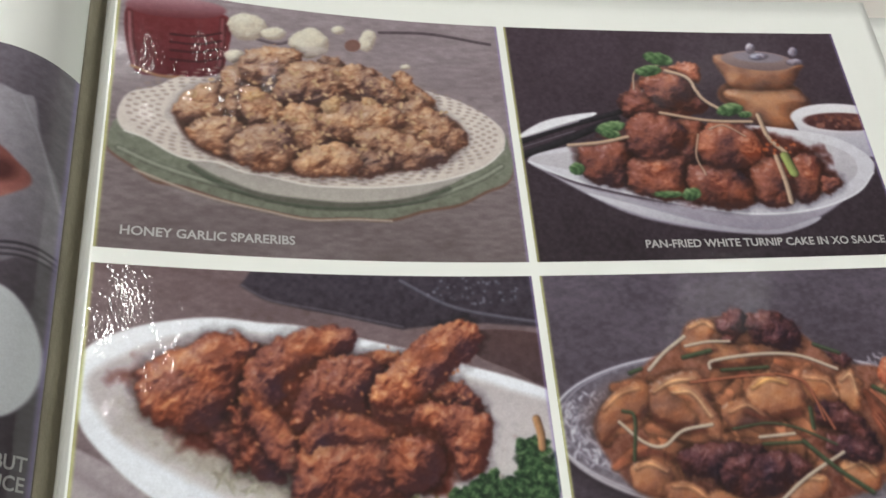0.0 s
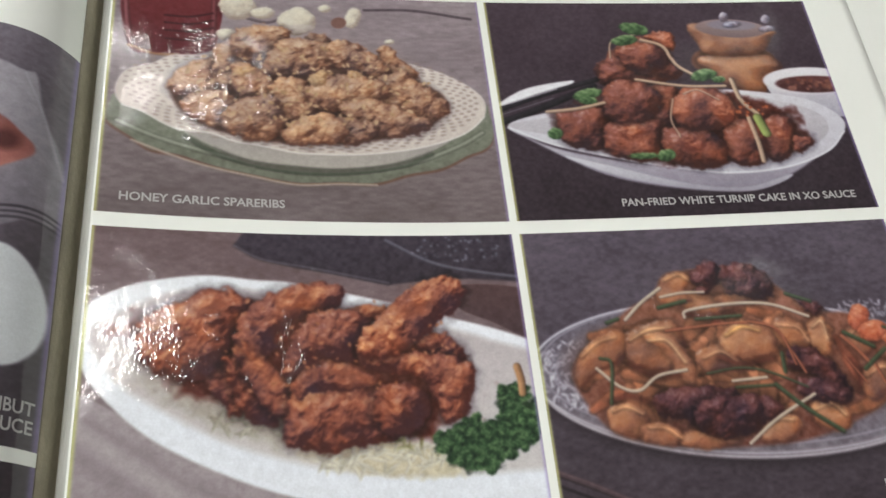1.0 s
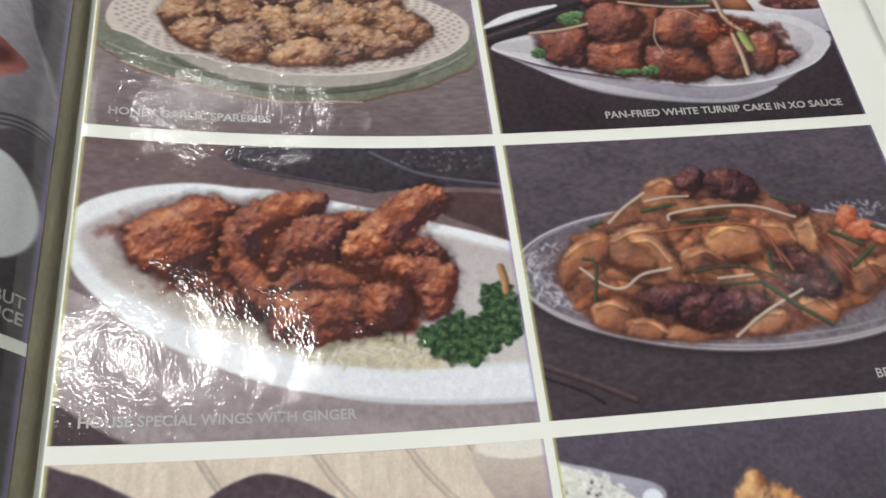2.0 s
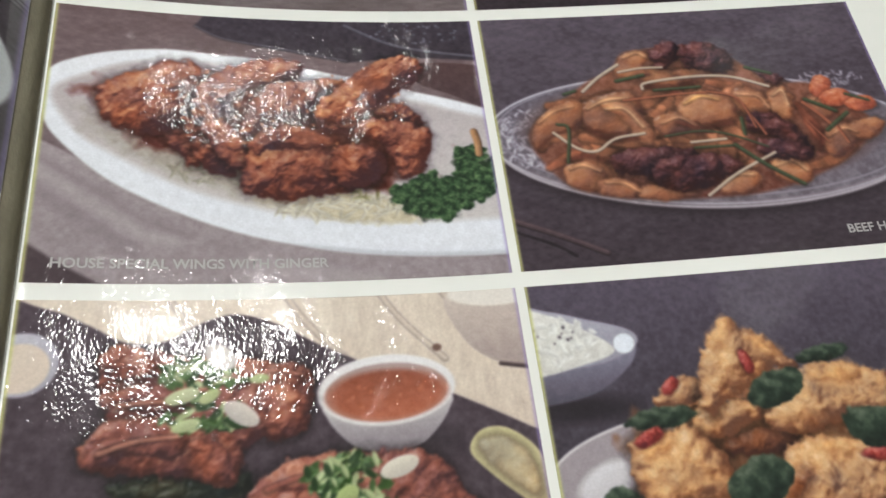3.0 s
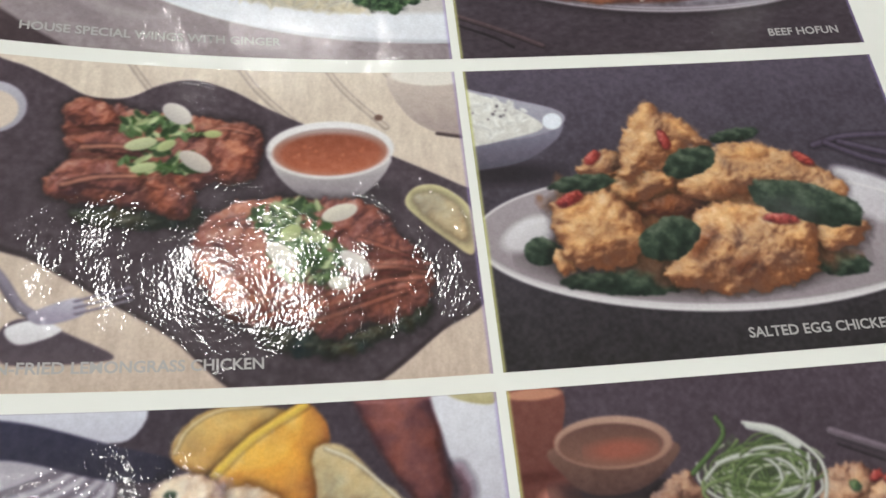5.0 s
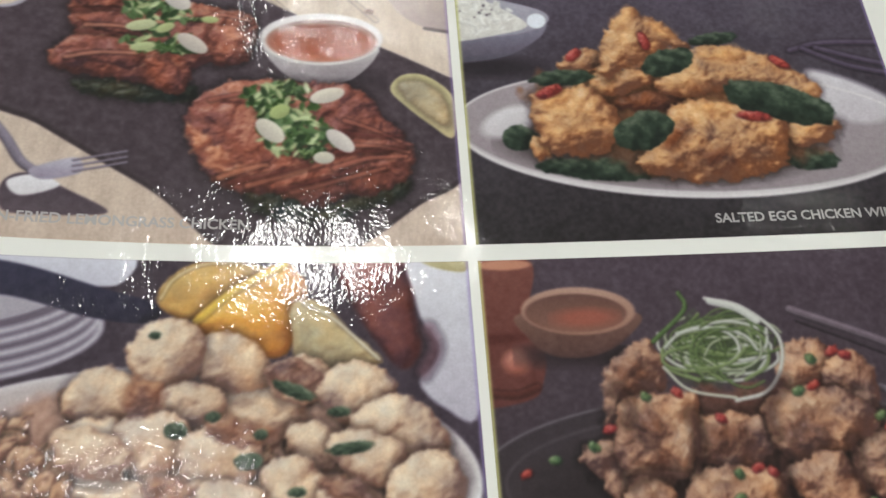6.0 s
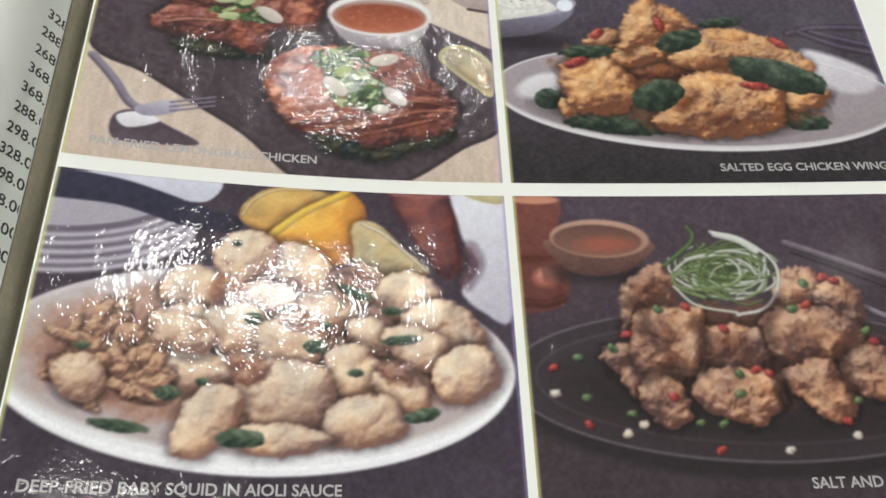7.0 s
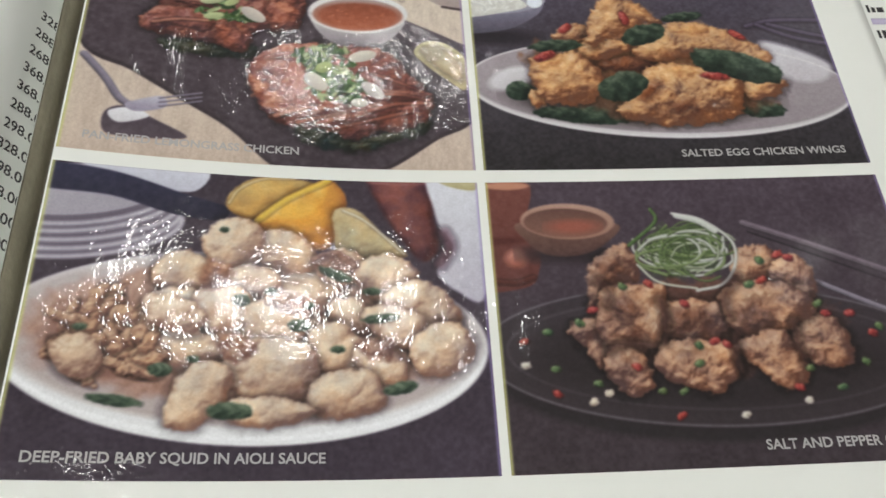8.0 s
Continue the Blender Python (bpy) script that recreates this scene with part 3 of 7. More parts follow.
BEEF, NOODLE, CARROT = ((44, 22, 24), (88, 48, 46), (142, 94, 90)), ((92, 50, 34), (164, 106, 68), (218, 168, 120)), ((140, 62, 38), (190, 96, 58), (216, 142, 100))
GRILL, GRILLLIT = ((72, 38, 32), (140, 78, 60), (208, 148, 116)), ((150, 80, 50), (206, 138, 96), (232, 184, 144))
CHOPPED = ((30, 52, 28), (78, 112, 58), (168, 190, 128))
GOLD, GOLDLIT, GOLDDARK = ((110, 66, 38), (198, 146, 90), (240, 204, 148)), ((176, 118, 62), (216, 162, 98), (238, 198, 140)), ((70, 36, 24), (116, 66, 36), (160, 100, 58))
BASIL, CHILLI = ((22, 34, 26), (42, 62, 44), (88, 106, 80)), ((96, 26, 24), (164, 56, 46), (206, 112, 92))
SQUID, SQUIDLIT, SQUIDDARK = ((122, 88, 68), (204, 172, 136), (246, 232, 204)), ((196, 160, 116), (228, 202, 158), (244, 230, 196)), ((104, 70, 56), (150, 110, 84), (188, 152, 116))
TENTACLE = ((104, 70, 54), (184, 142, 104), (224, 194, 150))
CHICK, CHICKLIT, CHICKDARK = ((90, 58, 44), (176, 134, 100), (222, 188, 148)), ((150, 104, 68), (200, 158, 116), (226, 196, 156)), ((70, 44, 34), (118, 80, 58), (158, 116, 86))
MILL = ((74, 44, 32), (146, 98, 66), (206, 158, 116))
LEMON = ((168, 122, 60), (214, 170, 84), (242, 212, 122))
DICEGREEN = ((44, 66, 38), (84, 112, 62), (140, 164, 104))


def print_spareribs():
    """Fried ribs heaped on a pierced cream plate over a green one."""
    c = Print(W_LEFT, TALL, 11)
    c.wash((142, 131, 128), (106, 96, 90), stain=9, grain=9, size=9.0, aspect=3.0)
    c.strand([(73.0, 5.2), (88.5, 4.4), (107.1, 7.2)], 1.0, (86, 74, 76), shade=0.2)
    c.strand([(36.1, 12.2), (42.8, 13.3), (47.4, 11.2)], 1.0, (105, 92, 92), shade=0.2)
    c.piece("tea_glass", "red tea in a glass")
    c.shape([(2.3, 7.9), (12.2, 8.2), (28.9, 5.7), (28.6, 22.6), (26.6, 26.3), (18.4, 29.0), (11.3, 29.6), (5.0, 27.4)], (112, 38, 40), (84, 26, 32))
    c.oval(15.2, 5.3, 13.4, 3.7, -7, (168, 128, 128), (96, 36, 40))
    c.strand([(3.2, 9.4), (4.1, 18.9), (5.6, 26.7)], 0.8, (168, 112, 110), shade=0.2, soft=1.5)
    c.strand([(27.7, 7.1), (27.6, 15.7), (27.2, 23.5)], 0.9, (140, 80, 80), shade=0.2, soft=1.5)
    c.strand([(14.1, 14.8), (20.9, 14.3), (27.3, 12.0)], 0.7, (68, 22, 28), shade=0.2)
    c.strand([(14.2, 17.5), (21.0, 17.1), (27.4, 14.8)], 0.7, (68, 22, 28), shade=0.2)
    c.strand([(14.4, 20.3), (21.1, 19.8), (27.4, 17.6)], 0.7, (68, 22, 28), shade=0.2)
    c.strand([(14.5, 23.4), (21.2, 23.0), (27.5, 20.8)], 0.7, (68, 22, 28), shade=0.2)
    c.strand([(5.0, 27.4), (11.3, 29.3), (18.4, 28.9)], 0.9, (165, 120, 80), shade=0.2)
    c.piece("garlic_bulb", "white garlic bulb", each=True)
    for place in (
        (34.4, 8.5, 5.5, 4.8, -8),
        (52.0, 11.7, 5.7, 5.1, -34),
        (69.2, 8.8, 4.2, 2.4, -72),
        (31.2, 19.4, 2.8, 2.2, -23),
        (60.6, 5.8, 2.0, 1.6, -27),
        (80.1, 17.5, 1.6, 1.0, -11),
        (41.7, 9.8, 3.5, 2.3, -16),
    ):
        c.lump(*place, GARLIC, rough=0.1, crust=0.25, mottle=0.25)
    c.piece("")
    c.oval(64.7, 11.1, 2.5, 2.1, -35, (120, 85, 70))
    c.oval(52.5, 14.5, 4.7, 1.7, -9, (190, 178, 165), alpha=0.6)
    c.piece("green_plate", "green glazed plate with a brown rim")
    c.shape([(0.9, 52.5), (1.5, 47.9), (4.3, 44.0), (24.8, 30.9), (66.7, 24.4), (103.9, 38.2), (108.7, 45.9), (108.9, 53.6), (106.2, 57.6), (100.4, 60.1), (92.3, 64.4), (82.5, 66.5), (72.9, 69.6), (62.7, 69.6), (50.7, 70.2), (39.1, 68.3), (28.7, 66.2), (19.4, 63.4), (12.2, 62.4), (7.5, 59.1), (1.8, 55.2)], (120, 94, 76), (104, 76, 58))
    c.shape([(0.9, 51.6), (1.5, 47.0), (4.3, 43.1), (24.8, 30.0), (66.7, 23.5), (103.9, 37.3), (108.7, 45.0), (108.9, 52.7), (106.2, 56.7), (100.4, 59.2), (92.3, 63.5), (82.5, 65.6), (72.9, 68.7), (62.7, 68.7), (50.7, 69.3), (39.1, 67.4), (28.7, 65.3), (19.4, 62.5), (12.2, 61.5), (7.5, 58.2), (1.8, 54.3)], (120, 128, 104), (104, 111, 88), grain=12)
    c.strand([(3.6, 53.3), (13.7, 57.5), (28.6, 61.5), (46.9, 65.1), (63.9, 65.2), (81.8, 62.5), (97.5, 56.2), (105.8, 51.1)], 1.0, (150, 160, 132), shade=0.2, soft=1.2)
    c.strand([(21.0, 56.7), (30.5, 61.9), (46.9, 65.7), (63.9, 65.8), (80.7, 62.8), (89.6, 58.9)], 0.7, (64, 78, 58), shade=0.2, soft=1.5)
    c.strand([(7.5, 59.1), (19.4, 63.4), (28.7, 66.0), (39.1, 68.0), (50.8, 70.0), (62.7, 69.3), (73.0, 69.4)], 0.6, (176, 160, 136), shade=0.1)
    c.piece("cream_plate", "cream plate with a pierced rim")
    c.shape([(19.5, 54.0), (27.5, 55.0), (50.9, 59.6), (67.3, 59.4), (86.6, 56.3), (97.9, 52.2), (89.7, 57.7), (78.7, 61.9), (64.0, 64.2), (50.9, 64.0), (38.1, 62.7), (28.5, 59.3)], (150, 146, 134), (168, 162, 146))
    c.shape([(28.5, 59.3), (38.1, 62.7), (50.9, 64.0), (64.0, 64.2), (78.7, 61.9), (89.7, 57.7), (79.7, 62.8), (63.9, 65.6), (48.8, 65.5), (37.2, 63.9)], (92, 94, 80), (84, 86, 70), soft=1.0)
    c.shape([(2.5, 44.2), (3.1, 39.4), (5.5, 35.6), (11.4, 32.9), (16.5, 29.1), (24.7, 27.8), (34.7, 24.3), (51.6, 20.0), (71.3, 21.3), (87.4, 26.2), (95.7, 29.1), (103.8, 34.2), (107.8, 39.4), (107.1, 45.3), (102.6, 49.9), (96.7, 53.2), (86.6, 56.5), (75.7, 58.5), (67.3, 59.4), (59.0, 59.7), (50.9, 59.6), (42.0, 58.0), (34.2, 57.0), (27.5, 54.8), (20.0, 54.5), (15.3, 52.8), (9.6, 49.5), (4.6, 48.0)], (212, 200, 188), (194, 182, 168), grain=8)
    c.lattice(55.1, 39.9, 52.6, 19.9, 0, 0.80, (142, 126, 110), 4.0)
    c.strand([(4.6, 48.0), (9.6, 49.5), (15.3, 52.8), (20.0, 54.5), (27.5, 54.8), (34.2, 57.0), (42.0, 58.0), (50.9, 59.6), (59.0, 59.7), (67.3, 59.4), (75.7, 58.5), (86.6, 56.5), (96.7, 53.2), (102.6, 49.9), (107.1, 45.3)], 0.5, (226, 217, 206), shade=0.1)
    c.shape([(16.8, 43.2), (18.3, 36.9), (34.7, 24.3), (66.9, 21.7), (91.8, 34.7), (95.8, 39.8), (94.4, 45.3), (87.1, 50.3), (76.0, 53.9), (63.3, 56.1), (47.0, 56.7), (30.3, 54.1), (21.8, 50.4)], (116, 84, 64), (78, 52, 40), soft=1.2, grain=12)
    c.piece("rib", "battered golden brown rib", each=True)
    c.chunk([(16.9, 36.3), (23.9, 29.4), (28.6, 30.9), (30.6, 37.9), (25.4, 41.4), (19.9, 43.6), (16.0, 41.4)], RIB, crust=0.8, size=2.1, lift=0.1, sink=0.3)
    c.chunk([(28.7, 24.3), (32.8, 22.8), (35.3, 29.3), (37.7, 32.0), (33.0, 39.9), (29.0, 36.8), (27.7, 30.3)], RIB, crust=0.8, size=2.1, lift=0.1, sink=0.3)
    c.chunk([(54.3, 18.3), (59.4, 15.2), (61.9, 19.0), (59.3, 21.7)], RIB, crust=0.8, size=2.1, lift=0.1, sink=0.3)
    c.chunk([(33.7, 17.8), (41.0, 14.3), (49.7, 15.5), (48.4, 22.8), (42.2, 29.0), (36.2, 28.3), (32.5, 24.2)], RIB, crust=0.8, size=2.1, lift=0.1, sink=0.3)
    c.chunk([(41.3, 30.2), (45.0, 22.0), (51.3, 18.1), (61.5, 19.2), (67.8, 22.6), (63.7, 27.6), (56.1, 31.5), (48.7, 34.7), (42.6, 33.8)], RIB, crust=0.8, size=2.1, lift=0.1, sink=0.3)
    c.chunk([(75.9, 22.2), (80.0, 19.5), (83.7, 24.9), (88.0, 28.5), (87.1, 32.5), (80.5, 31.3)], RIB, crust=0.8, size=2.1, lift=0.1, sink=0.3)
    c.chunk([(59.8, 21.6), (66.4, 17.8), (74.0, 21.8), (79.0, 27.7), (77.3, 33.3), (70.9, 31.5), (64.6, 29.7)], RIB, crust=0.8, size=2.1, lift=0.1, sink=0.3)
    c.chunk([(32.9, 31.3), (38.9, 29.8), (44.9, 35.8), (44.8, 41.6), (39.0, 43.7), (34.3, 41.4)], RIB, crust=0.8, size=2.1, lift=0.1, sink=0.3)
    c.chunk([(19.9, 45.5), (24.9, 40.6), (31.6, 40.5), (34.6, 44.3), (31.9, 51.0), (26.3, 52.3), (21.2, 49.5)], RIB, crust=0.8, size=2.1, lift=0.1, sink=0.3)
    c.chunk([(43.6, 36.5), (49.1, 32.9), (55.2, 35.2), (57.4, 42.5), (54.8, 48.4), (48.9, 49.7), (44.8, 43.6)], RIB, crust=0.8, size=2.1, lift=0.1, sink=0.3)
    c.chunk([(74.6, 33.5), (82.6, 28.3), (87.7, 32.7), (93.9, 37.1), (96.6, 43.0), (91.5, 47.7), (83.9, 46.5), (75.3, 41.0)], RIB, crust=0.8, size=2.1, lift=0.1, sink=0.3)
    c.chunk([(53.8, 37.2), (60.3, 32.0), (69.2, 30.5), (78.1, 33.7), (77.6, 39.8), (68.6, 43.4), (59.8, 44.8), (54.9, 42.2)], RIB, crust=0.8, size=2.1, lift=0.1, sink=0.3)
    c.chunk([(63.8, 42.0), (75.4, 39.7), (85.3, 44.4), (91.5, 47.8), (86.0, 51.8), (75.8, 53.0), (68.4, 50.5)], RIB, crust=0.8, size=2.1, lift=0.1, sink=0.3)
    c.chunk([(62.9, 47.4), (68.0, 46.3), (73.9, 50.3), (69.9, 54.9), (63.2, 55.9)], RIB, crust=0.8, size=2.1, lift=0.1, sink=0.3)
    c.chunk([(29.9, 49.9), (34.3, 43.0), (40.2, 40.2), (46.0, 41.0), (48.3, 49.4), (44.8, 55.3), (37.9, 56.0), (31.0, 53.2)], RIB, crust=0.8, size=2.1, lift=0.1, sink=0.3)
    c.chunk([(46.6, 53.0), (51.4, 48.3), (58.8, 45.6), (64.9, 47.9), (64.5, 54.4), (57.3, 56.6), (49.0, 56.9)], RIB, crust=0.8, size=2.1, lift=0.1, sink=0.3)
    c.piece("")
    c.chunk([(55.1, 31.5), (60.0, 30.1), (59.9, 33.7), (56.1, 36.0)], RIBPALE, sink=0, crust=1.0)
    c.chunk([(33.8, 31.5), (37.9, 30.7), (39.4, 33.0), (34.9, 34.3)], RIBPALE, sink=0, crust=1.0)
    c.chunk([(66.5, 29.8), (70.9, 29.7), (70.2, 31.8), (67.0, 31.7)], RIBPALE, sink=0, crust=1.0)
    c.crumbs(56.0, 36.0, 36.0, 15.0, 170, 0.42, (198, 162, 114), spread=24, length=1.7)
    return c.press(LEFT_X, 0.0, on_right, "printed photograph of fried ribs on a grey wooden table")


def print_turnip_cake():
    """Fried turnip cake in a white boat dish, a mill and a sauce bowl behind."""
    c = Print(W_RIGHT, TALL, 12)
    c.wash((66, 54, 60), (46, 37, 42), stain=5, grain=6, size=12.0)
    c.piece("pepper_mill", "wooden pepper mill with a metal lid")
    c.shape([(69.9, 20.3), (92.3, 20.9), (92.0, 28.3), (68.0, 28.3)], (122, 78, 54), (100, 62, 44), soft=1.0)
    c.chunk([(68.1, 25.6), (71.8, 22.3), (90.1, 22.2), (95.8, 25.2), (96.2, 29.0), (90.2, 32.7), (87.5, 38.1), (76.0, 35.7), (72.7, 30.3)], MILL, crust=0.04, rough=0.15, dome=0.7, soft=0.9, lift=0.08)
    c.chunk([(67.7, 11.4), (72.1, 8.8), (96.5, 12.3), (96.4, 15.3), (90.8, 22.0), (80.4, 23.1), (71.6, 21.7), (69.6, 16.9)], MILL, crust=0.04, rough=0.15, dome=0.7, soft=0.9, lift=0.12)
    c.oval(83.2, 11.3, 12.5, 3.9, 4, (150, 130, 122), (110, 92, 86))
    c.oval(83.6, 9.9, 8.6, 2.1, 3, (128, 120, 124))
    for place in (
        (81.7, 6.2, 2.2, 1.5, -59),
        (96.2, 7.6, 2.1, 1.5, -54),
        (83.6, 9.6, 3.0, 1.2, -7),
        (95.6, 11.7, 2.8, 1.3, -5),
    ):
        c.lump(*place, STEEL, rough=0.05, crust=0.2)
    c.piece("sauce_bowl", "white bowl of chilli sauce")
    c.shape([(88.8, 32.2), (91.7, 36.3), (116.2, 36.6), (115.7, 47.3), (106.6, 47.4), (94.6, 43.3), (89.9, 38.7)], (205, 202, 205), (160, 156, 165))
    c.oval(104.1, 33.7, 15.8, 5.5, 1, (222, 218, 218), (200, 196, 198))
    c.oval(105.3, 35.1, 13.1, 3.4, 2, (92, 52, 46), (66, 34, 32), grain=14)
    c.crumbs(105.3, 35.1, 11.0, 2.5, 30, 0.7, (130, 78, 60))
    c.piece("chopstick", "black chopstick", each=True)
    c.piece("")
    c.shape([(-0.4, 40.9), (9.1, 34.9), (24.1, 31.8), (22.6, 33.9), (5.0, 40.1)], (222, 220, 220))
    c.piece("chopstick", "black chopstick", each=True)
    c.strand([(-2.0, 43.5), (14.3, 37.2), (33.1, 31.4)], 1.7, (44, 42, 46))
    c.strand([(-2.6, 48.4), (13.6, 42.0), (31.3, 34.0)], 2.3, (40, 38, 42))
    c.piece("")
    c.strand([(2.7, 40.6), (19.2, 35.0)], 0.4, (170, 165, 168), shade=0.1)
    c.strand([(0.0, 44.7), (17.5, 38.5)], 0.3, (120, 116, 120), shade=0.1)
    c.piece("boat_dish", "white porcelain boat dish")
    c.shape([(1.8, 49.6), (12.4, 55.7), (25.4, 59.8), (42.7, 63.4), (64.0, 64.8), (86.5, 63.5), (98.8, 60.1), (108.3, 53.6), (98.0, 62.5), (87.2, 68.8), (76.3, 72.0), (64.0, 73.4), (47.4, 71.4), (31.3, 67.3), (18.9, 60.9)], (190, 187, 192), (132, 127, 134), soft=0.8)
    c.shape([(17.6, 59.9), (34.0, 64.4), (54.8, 70.6), (72.3, 72.4), (87.7, 68.5), (84.0, 71.2), (73.0, 73.9), (56.6, 72.6), (35.5, 67.9)], (205, 202, 206), (150, 146, 152))
    c.shape([(1.6, 49.1), (14.4, 44.0), (48.4, 38.6), (72.5, 36.2), (92.3, 38.7), (103.4, 42.1), (110.5, 48.5), (109.8, 53.7), (102.3, 60.7), (87.8, 66.1), (70.3, 67.4), (53.8, 65.4), (32.6, 60.7), (14.8, 55.6)], (206, 203, 206), (186, 183, 188))
    c.shape([(2.1, 48.8), (18.7, 45.2), (71.9, 38.6), (92.6, 41.7), (103.2, 46.4), (105.0, 52.3), (99.8, 57.4), (86.7, 62.1), (65.7, 63.0), (41.8, 59.0), (18.5, 53.1)], (196, 192, 194), (160, 154, 157))
    c.shape([(16.2, 46.7), (38.3, 42.8), (71.0, 42.2), (86.3, 46.9), (97.9, 56.0), (89.7, 59.7), (65.9, 62.3), (43.9, 59.7), (22.7, 54.1)], (110, 88, 80), (90, 64, 56), soft=2.0)
    c.strand([(1.8, 49.3), (14.8, 55.6), (32.6, 60.5), (53.8, 65.3), (70.3, 67.3), (87.9, 65.8), (102.4, 60.6), (109.8, 53.7)], 0.6, (226, 224, 226), shade=0.1)
    c.piece("")
    c.oval(58.8, 49.2, 37.6, 14.2, 3, (90, 44, 32), (66, 30, 24), soft=2, wave=0.15, grain=14)
    c.piece("turnip_cake", "seared brown turnip cake cube", each=True)
    c.chunk([(48.3, 34.9), (59.2, 35.5), (55.3, 49.7), (49.4, 52.3), (47.9, 43.1)], CAKE, crust=0.45, size=3.0)
    c.chunk([(33.3, 25.8), (40.0, 22.9), (40.0, 29.3), (34.3, 34.2)], CAKE, crust=0.8)
    c.chunk([(39.6, 20.2), (45.5, 15.8), (53.3, 14.1), (59.5, 17.7), (60.4, 24.9), (62.5, 29.3), (56.3, 32.4), (49.1, 34.2), (40.7, 33.6), (34.9, 32.3), (34.7, 27.4)], CAKE, crust=0.42, size=3.2, rough=0.6, sheen=0.4, lift=0.08)
    c.chunk([(52.7, 14.2), (58.4, 11.5), (62.8, 14.1), (60.9, 20.0), (56.8, 18.6)], CAKE, crust=0.8)
    c.chunk([(41.5, 19.6), (51.4, 16.6), (57.7, 19.7), (57.5, 25.9), (52.4, 29.5), (44.2, 27.5)], CAKE, crust=0.42, size=3.2, rough=0.6, sheen=0.4)
    c.chunk([(17.7, 44.6), (25.0, 42.7), (33.2, 42.6), (33.8, 49.2), (31.7, 56.8), (23.6, 57.5), (17.8, 54.3)], CAKE, crust=0.42, size=3.2, rough=0.6, sheen=0.4)
    c.chunk([(84.6, 49.0), (91.5, 46.4), (93.6, 51.8), (91.3, 59.7), (86.6, 63.5), (82.1, 62.1)], CAKE, crust=0.42, size=3.2, rough=0.6, sheen=0.4)
    c.chunk([(92.0, 55.7), (97.6, 55.0), (98.0, 57.7), (91.6, 60.9)], CAKE, crust=0.8)
    c.chunk([(71.1, 50.1), (78.6, 47.5), (83.2, 52.9), (81.5, 63.3), (73.8, 65.0), (68.8, 61.8)], CAKE, crust=0.42, size=3.2, rough=0.6, sheen=0.4)
    c.chunk([(32.7, 48.2), (39.3, 47.5), (50.0, 47.5), (49.8, 54.0), (45.8, 61.7), (36.5, 61.6), (31.0, 57.1)], CAKE, crust=0.42, size=3.2, rough=0.6, sheen=0.4, lift=0.06)
    c.chunk([(49.7, 52.4), (56.3, 49.9), (65.6, 51.2), (69.9, 57.8), (67.0, 64.8), (57.3, 65.3), (50.1, 61.4)], CAKE, crust=0.42, size=3.2, rough=0.6, sheen=0.4)
    c.chunk([(33.8, 36.0), (40.1, 31.8), (48.3, 33.1), (52.7, 37.8), (51.0, 43.3), (45.2, 48.0), (37.9, 48.6), (33.4, 44.6)], CAKE, crust=0.38, size=3.2, rough=0.6, sheen=0.4, lift=0.08)
    c.chunk([(55.8, 40.3), (62.1, 34.8), (70.3, 36.1), (75.5, 40.3), (74.6, 48.4), (67.7, 51.7), (58.2, 51.0), (55.0, 47.0)], CAKE, crust=0.38, size=3.2, rough=0.6, sheen=0.4, lift=0.06)
    c.piece("")
    c.chunk([(69.0, 40.6), (74.7, 40.6), (75.3, 46.9), (70.5, 48.1)], CAKELIT, sink=0, crust=1.0, soft=2.0)
    c.chunk([(35.8, 49.8), (42.5, 49.2), (43.9, 52.8), (37.1, 54.0)], CAKELIT, sink=0, crust=1.0, soft=2.5)
    c.chunk([(55.7, 54.1), (62.3, 54.1), (62.5, 57.7), (56.7, 58.9)], CAKELIT, sink=0, crust=1.0, soft=2.5)
    c.chunk([(88.3, 49.5), (91.9, 49.0), (90.8, 54.5), (87.4, 54.5)], CAKELIT, sink=0, crust=1.0, soft=2.0)
    c.piece("bean_sprout", "pale bean sprout", each=True)
    c.strand([(45.7, 31.7), (61.0, 34.5), (75.0, 34.9)], 1.2, (220, 188, 150), soft=0.5)
    c.strand([(38.9, 22.9), (40.9, 15.9), (50.1, 13.2)], 0.7, (220, 188, 150), soft=0.5)
    c.strand([(50.8, 15.7), (57.5, 18.5), (60.6, 26.1), (66.6, 31.1)], 1.4, (220, 188, 150), soft=0.5)
    c.strand([(77.7, 32.4), (79.0, 40.9), (83.0, 46.2)], 1.7, (220, 188, 150), soft=0.5)
    c.strand([(14.7, 43.7), (24.7, 42.6), (33.6, 40.5)], 1.3, (220, 188, 150), soft=0.5)
    c.strand([(56.3, 39.5), (54.1, 47.3), (55.6, 53.7)], 0.7, (220, 188, 150), soft=0.5)
    c.strand([(79.7, 47.4), (80.4, 56.4), (80.3, 63.4)], 1.7, (220, 188, 150), soft=0.5)
    c.strand([(60.3, 37.5), (65.4, 36.2), (71.5, 40.2)], 0.6, (220, 188, 150), soft=0.5)
    c.strand([(82.6, 47.5), (83.9, 53.3)], 3.2, (168, 192, 96))
    c.piece("coriander_leaf", "green coriander leaf", each=True)
    c.leaf(49.4, 10.9, 4.9, 2.5, 11, HERB)
    c.leaf(45.0, 15.8, 4.5, 2.0, -11, HERB)
    c.leaf(69.0, 30.3, 4.6, 2.3, -16, HERB)
    c.leaf(28.6, 37.2, 5.0, 2.1, -14, HERB)
    c.leaf(28.6, 39.6, 3.0, 1.5, -4, HERB)
    c.leaf(49.6, 60.3, 3.0, 2.1, -13, HERB)
    c.leaf(42.4, 60.3, 4.9, 1.2, -0, HERB)
